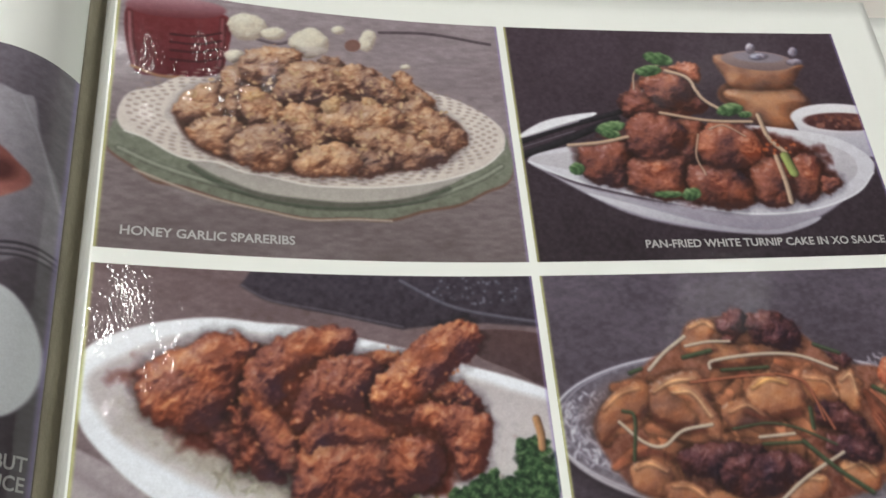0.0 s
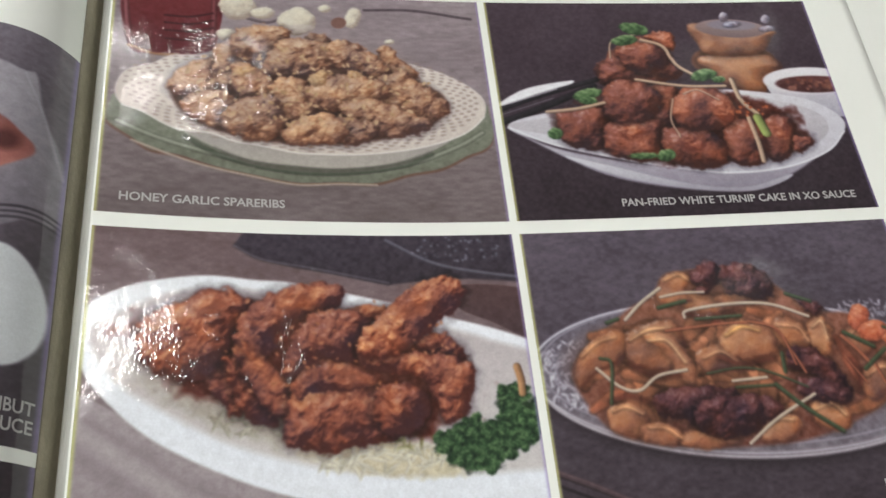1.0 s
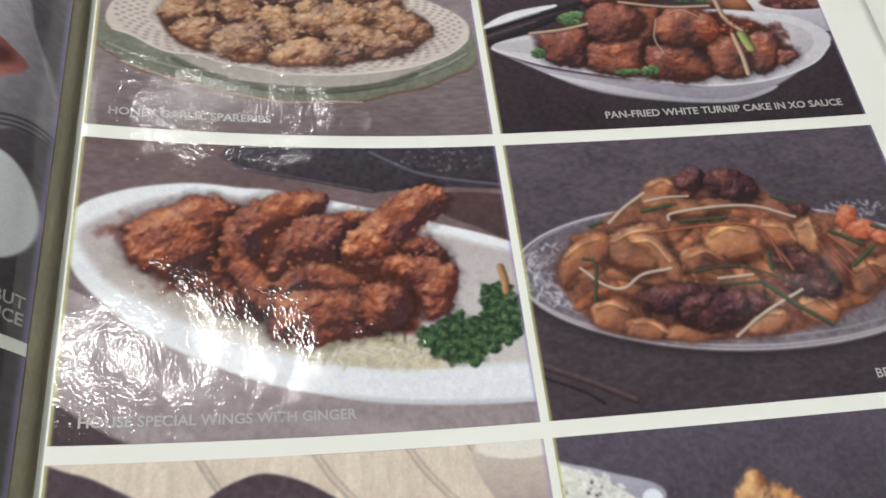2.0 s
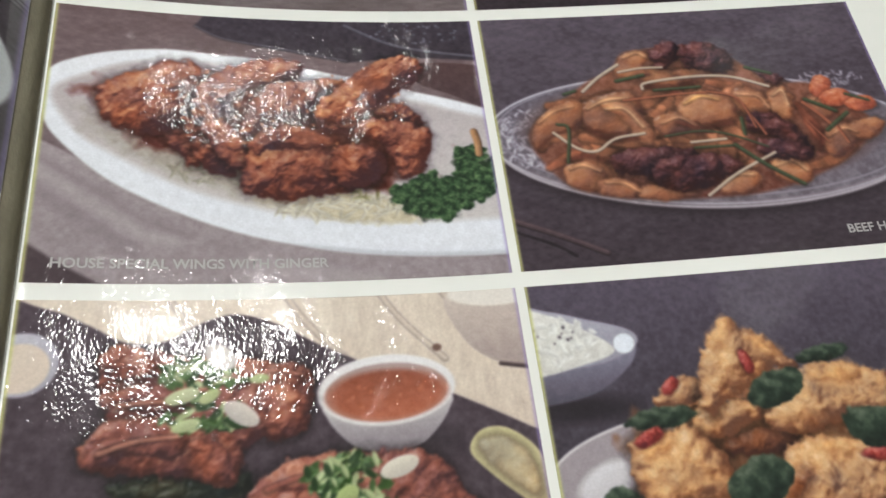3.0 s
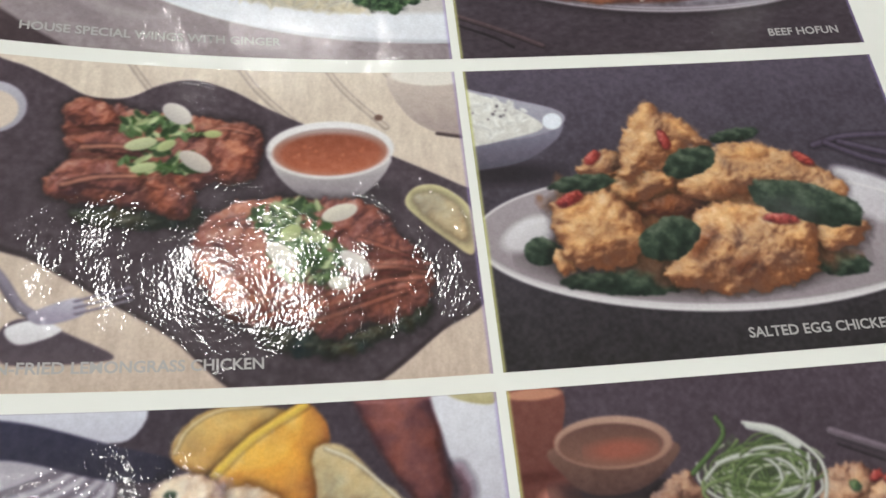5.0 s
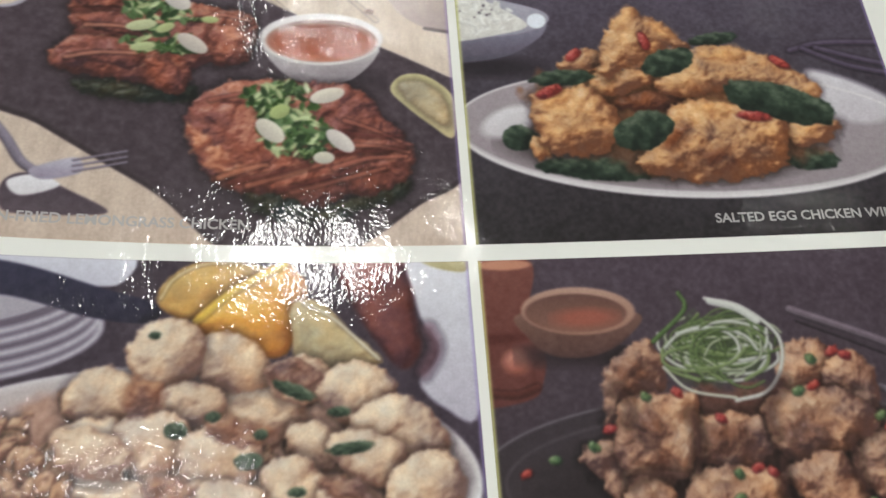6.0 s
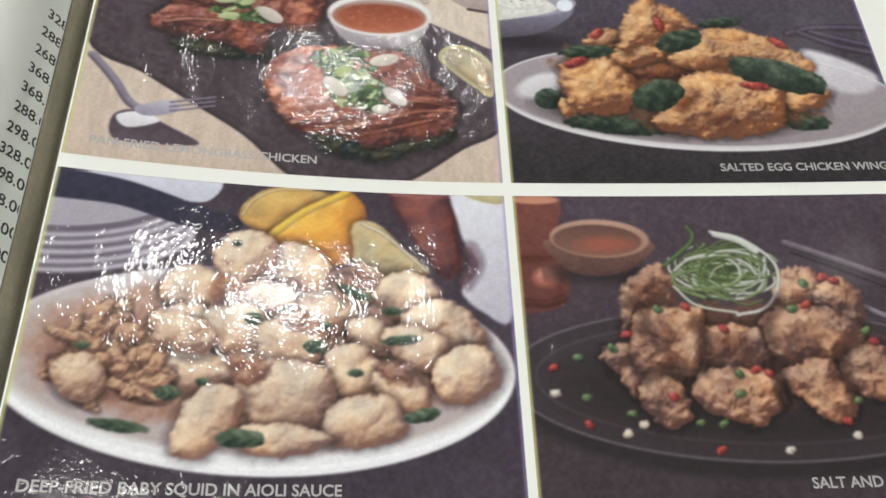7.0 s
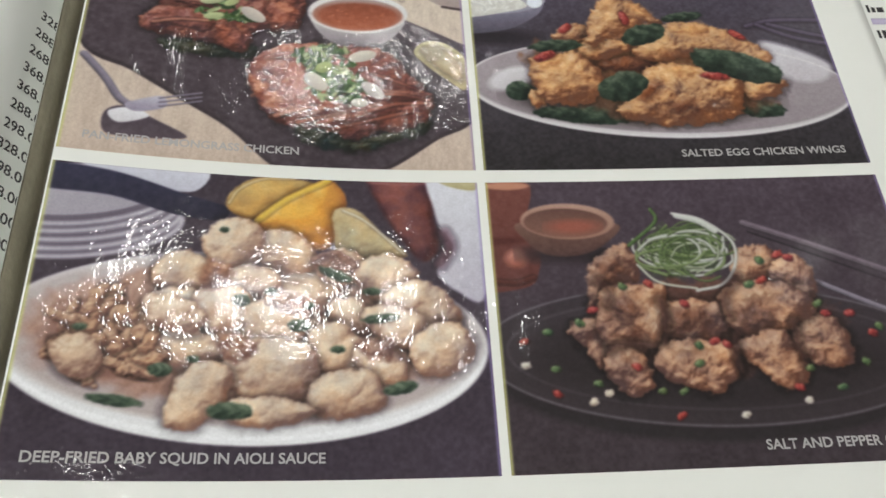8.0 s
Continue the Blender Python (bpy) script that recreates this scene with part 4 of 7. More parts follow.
    c.leaf(16.1, 51.7, 2.5, 2.1, -28, HERB)
    c.leaf(73.5, 32.2, 2.4, 1.3, -6, HERB)
    c.crumbs(79.9, 44.2, 7.2, 2.6, 16, 0.5, (190, 95, 50))
    return c.press(RIGHT_X, 0.0, on_right, "printed photograph of turnip cake on a black table")


def print_wings():
    """Fried wings on shredded cabbage on a long white plate."""
    c = Print(W_LEFT, TALL, 13)
    c.wash((104, 86, 82), (128, 117, 113), stain=8, grain=8, size=8.0, aspect=2.0)
    c.piece("cloth", "creased grey woven cloth")
    c.shape([(-5.5, 40.3), (13.3, 50.5), (42.3, 63.5), (114.5, 78.2), (111.1, 97.5), (-8.9, 87.6)], (158, 148, 144), (140, 130, 126), bend=False, grain=10)
    c.shape([(-2.7, 45.3), (13.9, 55.8), (26.6, 64.2), (35.3, 67.6), (34.4, 69.4), (24.8, 66.6), (13.1, 58.8), (-2.3, 48.4)], (128, 118, 115), soft=2.6, alpha=0.45)
    c.shape([(-1.8, 53.8), (11.6, 62.4), (24.1, 72.4), (22.5, 75.8), (10.1, 67.1), (-1.3, 57.9)], (124, 114, 112), soft=2.6, alpha=0.45)
    c.shape([(-2.3, 49.0), (13.1, 58.8), (24.8, 66.9), (33.5, 70.0), (31.6, 72.3), (23.1, 70.1), (11.5, 61.8), (-1.9, 52.6)], (176, 167, 162), soft=2.6, alpha=0.45)
    c.shape([(41.2, 69.9), (55.0, 73.5), (69.2, 76.2), (73.1, 78.7), (57.0, 77.1), (41.2, 72.8)], (130, 120, 117), soft=2.2, alpha=0.4)
    c.shape([(49.0, 75.8), (69.1, 77.4), (83.1, 82.6), (62.8, 81.8)], (174, 165, 160), soft=2.2, alpha=0.4)
    c.shape([(-6.0, 69.9), (7.9, 76.8), (20.4, 86.4), (-7.3, 87.7)], (70, 58, 58), (62, 50, 52), soft=1.0)
    c.piece("slate_tray", "black slate tray")
    c.shape([(34.0, 3.7), (36.3, -0.1), (39.1, -4.0), (115.2, -5.5), (112.3, 14.9), (96.6, 13.4), (86.3, 13.3), (73.9, 14.9), (60.2, 11.8), (48.7, 9.6), (39.2, 7.2)], (60, 54, 62), (50, 44, 50), bend=False, soft=0.7, grain=10)
    c.strand([(34.2, 3.9), (41.1, 7.6), (53.5, 9.9), (64.1, 12.1), (74.0, 14.3)], 0.7, (92, 86, 94), shade=0.2, soft=0.8)
    c.shape([(90.9, 15.4), (111.9, 17.5), (111.7, 30.8), (100.5, 25.9), (92.6, 21.9)], (80, 58, 54), (70, 52, 52))
    c.strand([(74.1, 1.5), (86.8, 8.5), (101.0, 11.8), (111.9, 13.5)], 1.1, (98, 96, 104), shade=0.3)
    c.crumbs(93.3, 4.3, 14.7, 3.8, 60, 0.35, (92, 92, 100), spread=25)
    c.piece("white_plate", "long white oval plate")
    c.shape([(-0.1, 29.5), (0.6, 21.9), (6.2, 17.7), (15.1, 14.5), (27.6, 12.7), (39.6, 13.7), (49.6, 14.5), (70.1, 19.1), (88.5, 24.4), (100.0, 27.7), (110.8, 31.9), (133.6, 42.1), (127.0, 76.1), (110.6, 76.2), (99.7, 76.0), (83.8, 75.2), (68.3, 73.4), (53.1, 70.1), (38.2, 65.3), (23.5, 58.5), (13.6, 52.2), (4.5, 43.4), (0.7, 37.4)], (204, 206, 208), (190, 193, 198))
    c.shape([(-0.1, 29.5), (0.6, 21.9), (6.2, 17.7), (15.1, 14.5), (27.6, 12.7), (39.6, 13.7), (49.6, 14.5), (70.1, 19.1), (88.5, 24.4), (100.0, 27.7), (110.8, 31.9), (133.6, 42.1), (127.0, 76.1), (110.7, 75.1), (99.9, 74.8), (83.9, 74.0), (68.4, 72.2), (53.1, 70.1), (38.2, 65.3), (23.5, 58.5), (13.6, 52.2), (4.5, 43.4), (0.7, 37.4)], (228, 229, 230), (220, 222, 226), soft=0.8)
    c.shape([(1.5, 29.4), (7.6, 23.2), (21.4, 17.1), (39.6, 16.6), (69.9, 22.1), (88.2, 27.4), (99.6, 31.1), (127.4, 43.1), (123.4, 65.7), (109.9, 65.8), (84.7, 65.7), (63.6, 64.1), (49.2, 60.9), (33.1, 55.6), (18.1, 47.5), (8.0, 40.6)], (178, 168, 164), (196, 190, 184), soft=2.0, grain=6)
    c.piece("cabbage", "shredded pale green cabbage")
    c.oval(38.0, 46.5, 29.0, 7.4, 22, (142, 134, 112), (160, 152, 126), soft=4.0, wave=0.2, grain=20, alpha=0.75)
    c.oval(71.1, 60.7, 20.1, 4.4, 8, (196, 184, 146), (190, 180, 146), soft=1.6, wave=0.15, grain=18)
    c.crumbs(46.0, 50.5, 17.0, 4.0, 100, 0.3, (176, 172, 144), spread=30, length=4)
    c.crumbs(71.1, 60.7, 18.0, 3.4, 110, 0.35, (212, 206, 180), spread=26, length=4.5)
    c.crumbs(76.0, 52.4, 6.7, 6.4, 50, 0.4, (150, 150, 96), spread=28, length=4)
    c.piece("")
    c.oval(53.0, 37.1, 41.8, 15.3, 14, (120, 56, 34), (84, 34, 24), soft=3, wave=0.15, grain=16)
    c.piece("chicken_wing", "orange brown fried chicken wing", each=True)
    c.chunk([(81.0, 29.5), (86.9, 28.8), (92.3, 33.3), (92.5, 37.6), (86.3, 35.3), (80.8, 33.1)], WING, crust=0.7, size=2.2)
    c.chunk([(61.9, 23.0), (67.7, 20.4), (73.5, 21.3), (69.8, 25.1), (66.3, 27.3)], WING, crust=0.7, size=2.2)
    c.chunk([(25.3, 33.9), (31.4, 32.2), (34.7, 40.1), (36.9, 47.9), (33.9, 49.3), (28.6, 41.7)], WING, crust=0.75, size=2.2)
    c.chunk([(11.8, 26.9), (15.6, 23.0), (21.6, 20.3), (27.7, 16.1), (34.2, 17.0), (38.6, 19.7), (36.5, 24.8), (34.4, 28.5), (32.5, 33.5), (30.5, 37.6), (26.6, 40.5), (20.5, 39.6), (15.5, 37.3), (12.3, 33.6)], WING, crust=0.75, size=2.2, sink=0.4)
    c.chunk([(31.5, 34.9), (35.6, 36.0), (42.0, 46.4), (45.1, 51.5), (40.0, 51.6), (35.9, 47.9)], WING, crust=0.75, size=2.2, lift=-0.22)
    c.chunk([(34.4, 28.5), (39.8, 31.7), (44.1, 38.4), (48.3, 45.0), (47.2, 50.2), (42.0, 47.7), (38.9, 42.6), (35.6, 36.0)], WING, crust=0.7, size=2.2, lift=0.05)
    c.chunk([(35.4, 24.9), (39.6, 19.6), (47.4, 15.4), (55.3, 14.3), (61.6, 14.8), (60.8, 20.1), (56.2, 22.4), (49.5, 24.2), (44.1, 30.1), (45.1, 32.2), (40.9, 34.4), (36.6, 33.2), (34.4, 28.5)], WING, crust=0.75, size=2.2, lift=0.04)
    c.chunk([(46.2, 50.2), (48.3, 43.6), (53.7, 39.5), (62.4, 39.3), (68.8, 43.4), (75.4, 44.9), (80.8, 47.7), (79.1, 54.2), (71.4, 56.7), (63.8, 57.8), (57.5, 59.0), (50.2, 57.8), (46.2, 55.3)], WING, crust=0.75, size=2.2)
    c.chunk([(68.8, 43.4), (77.8, 42.2), (82.0, 46.3), (80.3, 53.0), (72.5, 55.4), (68.4, 51.4)], WING, crust=0.75, size=2.2, lift=-0.14)
    c.chunk([(47.8, 41.0), (53.8, 35.3), (62.5, 36.6), (69.0, 40.7), (64.4, 43.4), (55.8, 43.5), (49.3, 44.9)], WING, crust=0.75, size=2.2, lift=0.03, sink=0.2)
    c.chunk([(46.2, 35.6), (49.5, 27.7), (55.1, 22.5), (61.9, 21.5), (67.0, 23.6), (68.6, 26.6), (64.8, 33.8), (62.5, 36.6), (55.9, 35.3), (50.5, 38.2), (46.7, 39.6)], WING, crust=0.75, size=2.2)
    c.chunk([(64.9, 32.3), (71.6, 33.0), (80.7, 33.8), (87.5, 34.6), (93.6, 37.7), (94.2, 42.6), (91.7, 50.7), (85.9, 53.1), (84.1, 47.7), (80.2, 40.8), (71.3, 39.3), (65.8, 37.3)], WING, crust=0.75, size=2.2, lift=0.02)
    c.chunk([(65.0, 30.2), (72.3, 22.1), (80.9, 15.3), (89.6, 12.2), (94.7, 15.4), (93.0, 20.8), (85.9, 26.6), (79.7, 31.6), (72.6, 35.1), (67.0, 35.2)], WING, crust=0.75, size=2.2, lift=0.04)
    c.piece("")
    c.chunk([(35.6, 31.2), (38.7, 31.8), (45.1, 41.0), (43.0, 41.1)], WINGLIT, sink=0, crust=1.2, soft=2.5)
    c.chunk([(45.1, 18.5), (51.9, 16.7), (52.9, 20.4), (46.2, 22.9)], WINGLIT, sink=0, crust=1.2, soft=3.0)
    c.chunk([(77.0, 20.6), (84.5, 16.0), (86.6, 18.4), (77.9, 24.3)], WINGLIT, sink=0, crust=1.2, soft=3.0)
    c.chunk([(87.3, 37.5), (91.8, 38.3), (92.0, 41.8), (87.0, 41.0)], WINGLIT, sink=0, crust=1.2, soft=2.5)
    c.chunk([(58.1, 37.3), (64.6, 38.6), (68.9, 41.4), (63.4, 41.8)], WINGLIT, sink=0, crust=1.2, soft=3.0)
    c.chunk([(24.7, 20.0), (29.9, 17.8), (32.1, 20.8), (26.9, 22.7)], WINGLIT, sink=0, crust=1.2, soft=3.0)
    c.crumbs(53.2, 31.4, 37.0, 14.0, 70, 0.3, (184, 116, 72), spread=18, length=1.6)
    for px, py, ra, rb, count in ((93.0, 58.6, 9.6, 6.4, 120), (104.6, 52.0, 6.2, 8.4, 90)):
        c.piece("parsley_sprig", "dark green curly parsley")
        c.oval(px, py + 0.6, ra * 0.86, rb * 0.86, 0, (40, 62, 36), (24, 40, 26), wave=0.3, soft=1.5, grain=12)
        for k in range(count):
            u = c.rnd.rand(4)
            a, r = 6.283 * u[0], math.sqrt(u[1]) * (0.8 + 0.3 * u[2])
            c.leaf(px + ra * r * math.cos(a), py + rb * r * math.sin(a), 1.1 + 0.9 * u[3], 0.8 + 0.5 * u[2], 360 * u[2], PARSLEY)
    c.piece("")
    c.strand([(106.1, 39.0), (106.7, 42.6), (106.6, 46.1)], 2.1, (205, 150, 92))
    return c.press(LEFT_X, -1 * ROW, on_right, "printed photograph of fried chicken wings on a grey cloth")


def print_noodles():
    """Wide rice noodles with beef on a pressed glass plate."""
    c = Print(W_RIGHT, TALL, 14)
    c.wash((82, 75, 82), (58, 50, 54), stain=7, grain=8, size=9.0, aspect=1.6)
    c.strand([(0.2, 67.1), (11.0, 71.9), (22.4, 77.8)], 1.7, (96, 76, 76), shade=0.5)
    c.strand([(-1.1, 69.6), (9.5, 74.5), (14.6, 78.0)], 0.7, (40, 32, 36))
    c.piece("glass_plate", "clear pressed glass plate")
    c.oval(57.3, 47.6, 58.6, 21.1, 4, (50, 42, 44), (36, 30, 32), soft=4)
    c.oval(57.0, 44.7, 60.1, 21.9, 4, (94, 90, 96), (112, 106, 108), grain=16)
    c.ring(57.0, 44.7, 59.5, 21.5, 4, 0.6, (196, 194, 200), alpha=0.9)
    c.ring(57.3, 43.7, 57.4, 20.1, 4, 0.5, (150, 146, 152), alpha=0.7)
    c.crumbs(9.4, 42.3, 11.5, 9.4, 240, 0.3, (184, 180, 186), spread=30, length=2.5)
    c.crumbs(97.5, 28.1, 10.1, 2.9, 50, 0.33, (150, 148, 154), spread=30, length=2)
    c.oval(55.3, 43.0, 47.4, 17.0, 4, (104, 84, 76), (88, 66, 58), soft=3)
    c.ring(56.9, 45.0, 58.8, 21.7, 4, 2.3, (140, 132, 132), alpha=0.5, low=0.35)
    c.ring(56.8, 45.2, 59.4, 21.9, 4, 0.6, (196, 190, 190), alpha=0.8, low=0.2)
    c.piece("noodle_base", "glossy amber rice noodle heap")
    c.shape([(8.4, 42.0), (12.0, 36.0), (20.4, 29.6), (27.8, 24.1), (35.0, 20.6), (39.6, 14.7), (45.3, 13.7), (49.8, 13.3), (63.1, 13.5), (71.6, 19.1), (77.6, 25.1), (84.4, 28.3), (91.7, 29.7), (99.9, 37.7), (104.4, 43.3), (101.1, 49.3), (93.8, 54.8), (85.1, 58.9), (75.7, 62.1), (63.9, 64.0), (49.8, 64.0), (35.0, 63.0), (23.5, 60.8), (16.3, 57.4), (10.7, 49.4)], (142, 90, 62), (112, 64, 48), soft=1.2, grain=18)
    c.strand([(11.3, 45.8), (16.6, 38.8), (25.1, 38.2)], 4.0, (150, 88, 54), flat=True, soft=1.2)
    c.strand([(23.6, 45.5), (31.4, 47.2), (38.1, 45.3)], 4.0, (164, 98, 58), flat=True, soft=1.2)
    c.strand([(50.9, 43.8), (58.7, 46.3), (65.0, 46.1)], 3.5, (120, 62, 42), flat=True, soft=1.2)
    c.strand([(61.9, 26.5), (68.8, 29.1), (75.3, 32.9)], 4.0, (158, 92, 56), flat=True, soft=1.2)
    c.strand([(85.1, 36.4), (87.2, 43.0), (88.3, 49.4)], 3.6, (132, 70, 46), flat=True, soft=1.2)
    c.strand([(12.3, 51.9), (18.9, 48.8), (26.8, 49.9)], 4.0, (150, 86, 54), flat=True, soft=1.2)
    c.strand([(80.4, 57.2), (88.3, 55.5), (96.1, 51.4)], 3.5, (160, 96, 58), flat=True, soft=1.2)
    c.strand([(46.0, 29.3), (54.6, 29.3), (58.2, 32.2)], 3.5, (128, 66, 44), flat=True, soft=1.2)
    for k in range(60):
        u = c.rnd.rand(6)
        a, r = 6.283 * u[0], math.sqrt(u[1]) * 0.92
        px, py, turn, long = 51.5 + 38.0 * r * math.cos(a), 42.0 + 16.0 * r * math.sin(a), 3.14 * u[2], 4.0 + 4.5 * u[3]
        dx, dy, bow = long * math.cos(turn), 0.6 * long * math.sin(turn), 3.5 * (u[4] - 0.4)
        glow = 0.72 + 0.5 * u[5]
        c.strand([(px - dx, py - dy), (px - dy * bow / 8, py - abs(bow)), (px + dx, py + dy)], 3.6 + 2.2 * u[3], (158 * glow, 98 * glow, 62 * glow), flat=True, soft=0.9)
    c.piece("rice_noodle", "glossy amber rice noodle", each=True)
    c.chunk([(43.6, 21.1), (51.3, 21.0), (59.0, 25.0), (50.9, 27.0), (43.7, 25.2)], NOODLE, crust=0.16, rough=0.5, dome=0.3, sheen=0.5, sink=0.3, soft=1.0)
    c.chunk([(60.1, 21.0), (64.9, 23.4), (56.7, 25.5), (53.1, 22.5)], NOODLE, crust=0.16, rough=0.5, dome=0.3, sheen=0.5, sink=0.3, soft=1.0)
    c.chunk([(36.5, 21.3), (39.4, 15.4), (44.2, 13.6), (47.5, 15.9), (45.0, 19.9), (46.5, 22.7), (40.7, 24.3)], NOODLE, crust=0.16, rough=0.5, dome=0.3, sheen=0.5, sink=0.3, soft=1.0, lift=0.06)
    c.chunk([(9.1, 40.8), (14.5, 33.7), (22.4, 30.3), (26.0, 33.2), (22.8, 39.3), (16.2, 41.3), (10.3, 45.8)], NOODLE, crust=0.16, rough=0.5, dome=0.3, sheen=0.5, sink=0.3, soft=1.0, lift=-0.06)
    c.chunk([(25.3, 31.8), (31.1, 29.0), (39.7, 28.9), (41.4, 35.5), (37.6, 42.8), (29.4, 42.2), (24.8, 39.4)], NOODLE, crust=0.16, rough=0.5, dome=0.3, sheen=0.5, sink=0.3, soft=1.0)
    c.chunk([(29.4, 32.1), (36.9, 32.0), (40.3, 35.4), (42.7, 43.2), (40.7, 47.3), (37.3, 44.0), (35.6, 37.6)], NOODLE, crust=0.16, rough=0.5, dome=0.3, sheen=0.5, sink=0.3, soft=1.0, lift=0.08)
    c.chunk([(43.9, 38.2), (50.7, 36.2), (56.0, 40.4), (59.5, 43.2), (50.9, 43.8), (44.8, 43.3)], NOODLE, crust=0.16, rough=0.5, dome=0.3, sheen=0.5, sink=0.3, soft=1.0)
    c.chunk([(68.6, 29.7), (75.9, 31.0), (78.4, 37.1), (73.0, 40.5), (67.8, 36.2)], NOODLE, crust=0.16, rough=0.5, dome=0.3, sheen=0.5, sink=0.3, soft=1.0)
    c.chunk([(77.8, 31.8), (82.9, 29.6), (83.9, 35.0), (81.4, 41.2), (78.0, 38.4)], NOODLE, crust=0.16, rough=0.5, dome=0.3, sheen=0.5, sink=0.3, soft=1.0, lift=0.1)
    c.chunk([(51.9, 33.7), (57.8, 29.5), (64.9, 31.4), (67.8, 36.2), (64.5, 40.4), (56.0, 40.4), (51.8, 38.2)], NOODLE, crust=0.16, rough=0.5, dome=0.3, sheen=0.5, sink=0.3, soft=1.0, lift=0.1)
    c.chunk([(89.1, 34.1), (94.4, 31.2), (96.1, 36.0), (92.9, 42.2), (88.5, 39.3)], NOODLE, crust=0.16, rough=0.5, dome=0.3, sheen=0.5, sink=0.3, soft=1.0)
    c.chunk([(89.1, 47.0), (95.6, 43.8), (100.3, 45.5), (95.7, 52.6), (89.7, 54.5)], NOODLE, crust=0.16, rough=0.5, dome=0.3, sheen=0.5, sink=0.3, soft=1.0)
    c.chunk([(97.7, 44.0), (104.6, 42.7), (107.9, 44.9), (102.1, 49.4), (97.4, 47.7)], NOODLE, crust=0.16, rough=0.5, dome=0.3, sheen=0.5, sink=0.3, soft=1.0)
    c.chunk([(16.2, 52.1), (20.6, 50.7), (26.2, 52.8), (26.2, 57.5), (22.8, 59.6), (16.3, 57.4)], NOODLE, crust=0.16, rough=0.5, dome=0.3, sheen=0.5, sink=0.3, soft=1.0, lift=0.04)
    c.chunk([(25.0, 56.3), (31.4, 56.7), (35.6, 60.5), (32.1, 62.6), (24.5, 60.8)], NOODLE, crust=0.16, rough=0.5, dome=0.3, sheen=0.5, sink=0.3, soft=1.0)
    c.chunk([(35.8, 59.4), (42.7, 59.9), (50.1, 62.8), (43.7, 64.0), (35.0, 62.8)], NOODLE, crust=0.16, rough=0.5, dome=0.3, sheen=0.5, sink=0.3, soft=1.0)
    c.chunk([(56.3, 62.2), (60.9, 56.7), (67.1, 56.7), (66.9, 60.8), (61.9, 63.8)], NOODLE, crust=0.16, rough=0.5, dome=0.3, sheen=0.5, sink=0.3, soft=1.0, lift=0.06)
    c.chunk([(71.9, 54.7), (78.5, 53.4), (82.5, 57.4), (80.6, 61.4), (74.1, 60.8)], NOODLE, crust=0.16, rough=0.5, dome=0.3, sheen=0.5, sink=0.3, soft=1.0, lift=0.04)
    c.piece("")
    c.strand([(26.0, 33.4), (31.8, 30.7), (38.3, 30.4)], 0.9, (222, 170, 116), flat=True, soft=1.8)
    c.strand([(31.2, 33.8), (36.4, 34.1), (40.2, 40.5)], 0.8, (226, 178, 126), flat=True, soft=1.8)
    c.strand([(39.8, 16.1), (44.0, 14.6), (46.6, 16.4)], 0.8, (220, 164, 108), flat=True, soft=1.8)
    c.strand([(53.5, 33.6), (58.4, 31.3), (63.4, 32.7)], 0.9, (232, 176, 96), flat=True, soft=1.8)
    c.strand([(45.7, 39.6), (50.8, 38.0), (54.8, 41.1)], 0.7, (214, 158, 108), flat=True, soft=1.8)
    c.strand([(11.8, 37.3), (16.6, 33.6), (22.0, 32.2)], 0.8, (210, 152, 100), flat=True, soft=1.8)
    c.strand([(17.7, 52.5), (21.4, 51.5), (25.5, 53.7)], 0.8, (220, 162, 108), flat=True, soft=1.8)
    c.strand([(58.8, 58.9), (61.7, 57.5), (66.2, 57.9)], 0.8, (222, 170, 116), flat=True, soft=1.8)
    c.strand([(72.6, 55.8), (78.2, 54.6), (81.1, 57.8)], 0.8, (222, 170, 116), flat=True, soft=1.8)
    c.strand([(79.2, 32.6), (82.4, 31.1), (82.8, 36.2)], 0.8, (228, 182, 132), flat=True, soft=1.8)
    c.strand([(89.7, 35.5), (93.9, 32.9), (94.6, 37.2)], 0.7, (216, 160, 110), flat=True, soft=1.8)
    c.strand([(90.5, 47.7), (95.6, 45.3), (98.8, 46.9)], 0.7, (210, 152, 102), flat=True, soft=1.8)
    c.strand([(26.3, 57.3), (31.1, 57.9), (34.5, 60.7)], 0.8, (206, 146, 96), flat=True, soft=1.8)
    c.strand([(69.2, 31.4), (74.9, 32.4), (76.9, 36.7)], 0.7, (210, 150, 102), flat=True, soft=1.8)
    c.strand([(24.6, 40.4), (30.2, 43.5), (37.4, 43.8)], 1.4, (72, 32, 24), flat=True, soft=2.5)
    c.strand([(49.8, 39.9), (56.7, 42.0), (65.4, 40.9)], 1.4, (72, 32, 24), flat=True, soft=2.5)
    c.strand([(43.4, 26.5), (50.6, 28.1), (58.7, 26.3)], 1.2, (76, 34, 26), flat=True, soft=2.5)
    c.strand([(17.7, 49.9), (22.9, 48.8), (27.6, 50.8)], 1.2, (76, 34, 26), flat=True, soft=2.5)
    c.strand([(87.2, 43.0), (89.1, 47.0), (87.0, 51.8)], 1.2, (76, 34, 26), flat=True, soft=2.5)
    c.piece("beef_slice", "dark brown beef slice", each=True)
    c.chunk([(48.0, 13.9), (53.6, 11.4), (57.1, 13.1), (55.0, 19.2), (50.2, 20.9), (47.6, 18.0)], BEEF, crust=0.9)
    c.chunk([(56.4, 13.8), (62.4, 12.1), (68.6, 14.0), (71.8, 18.4), (70.5, 23.1), (63.8, 23.3), (56.8, 20.7)], BEEF, crust=0.9)
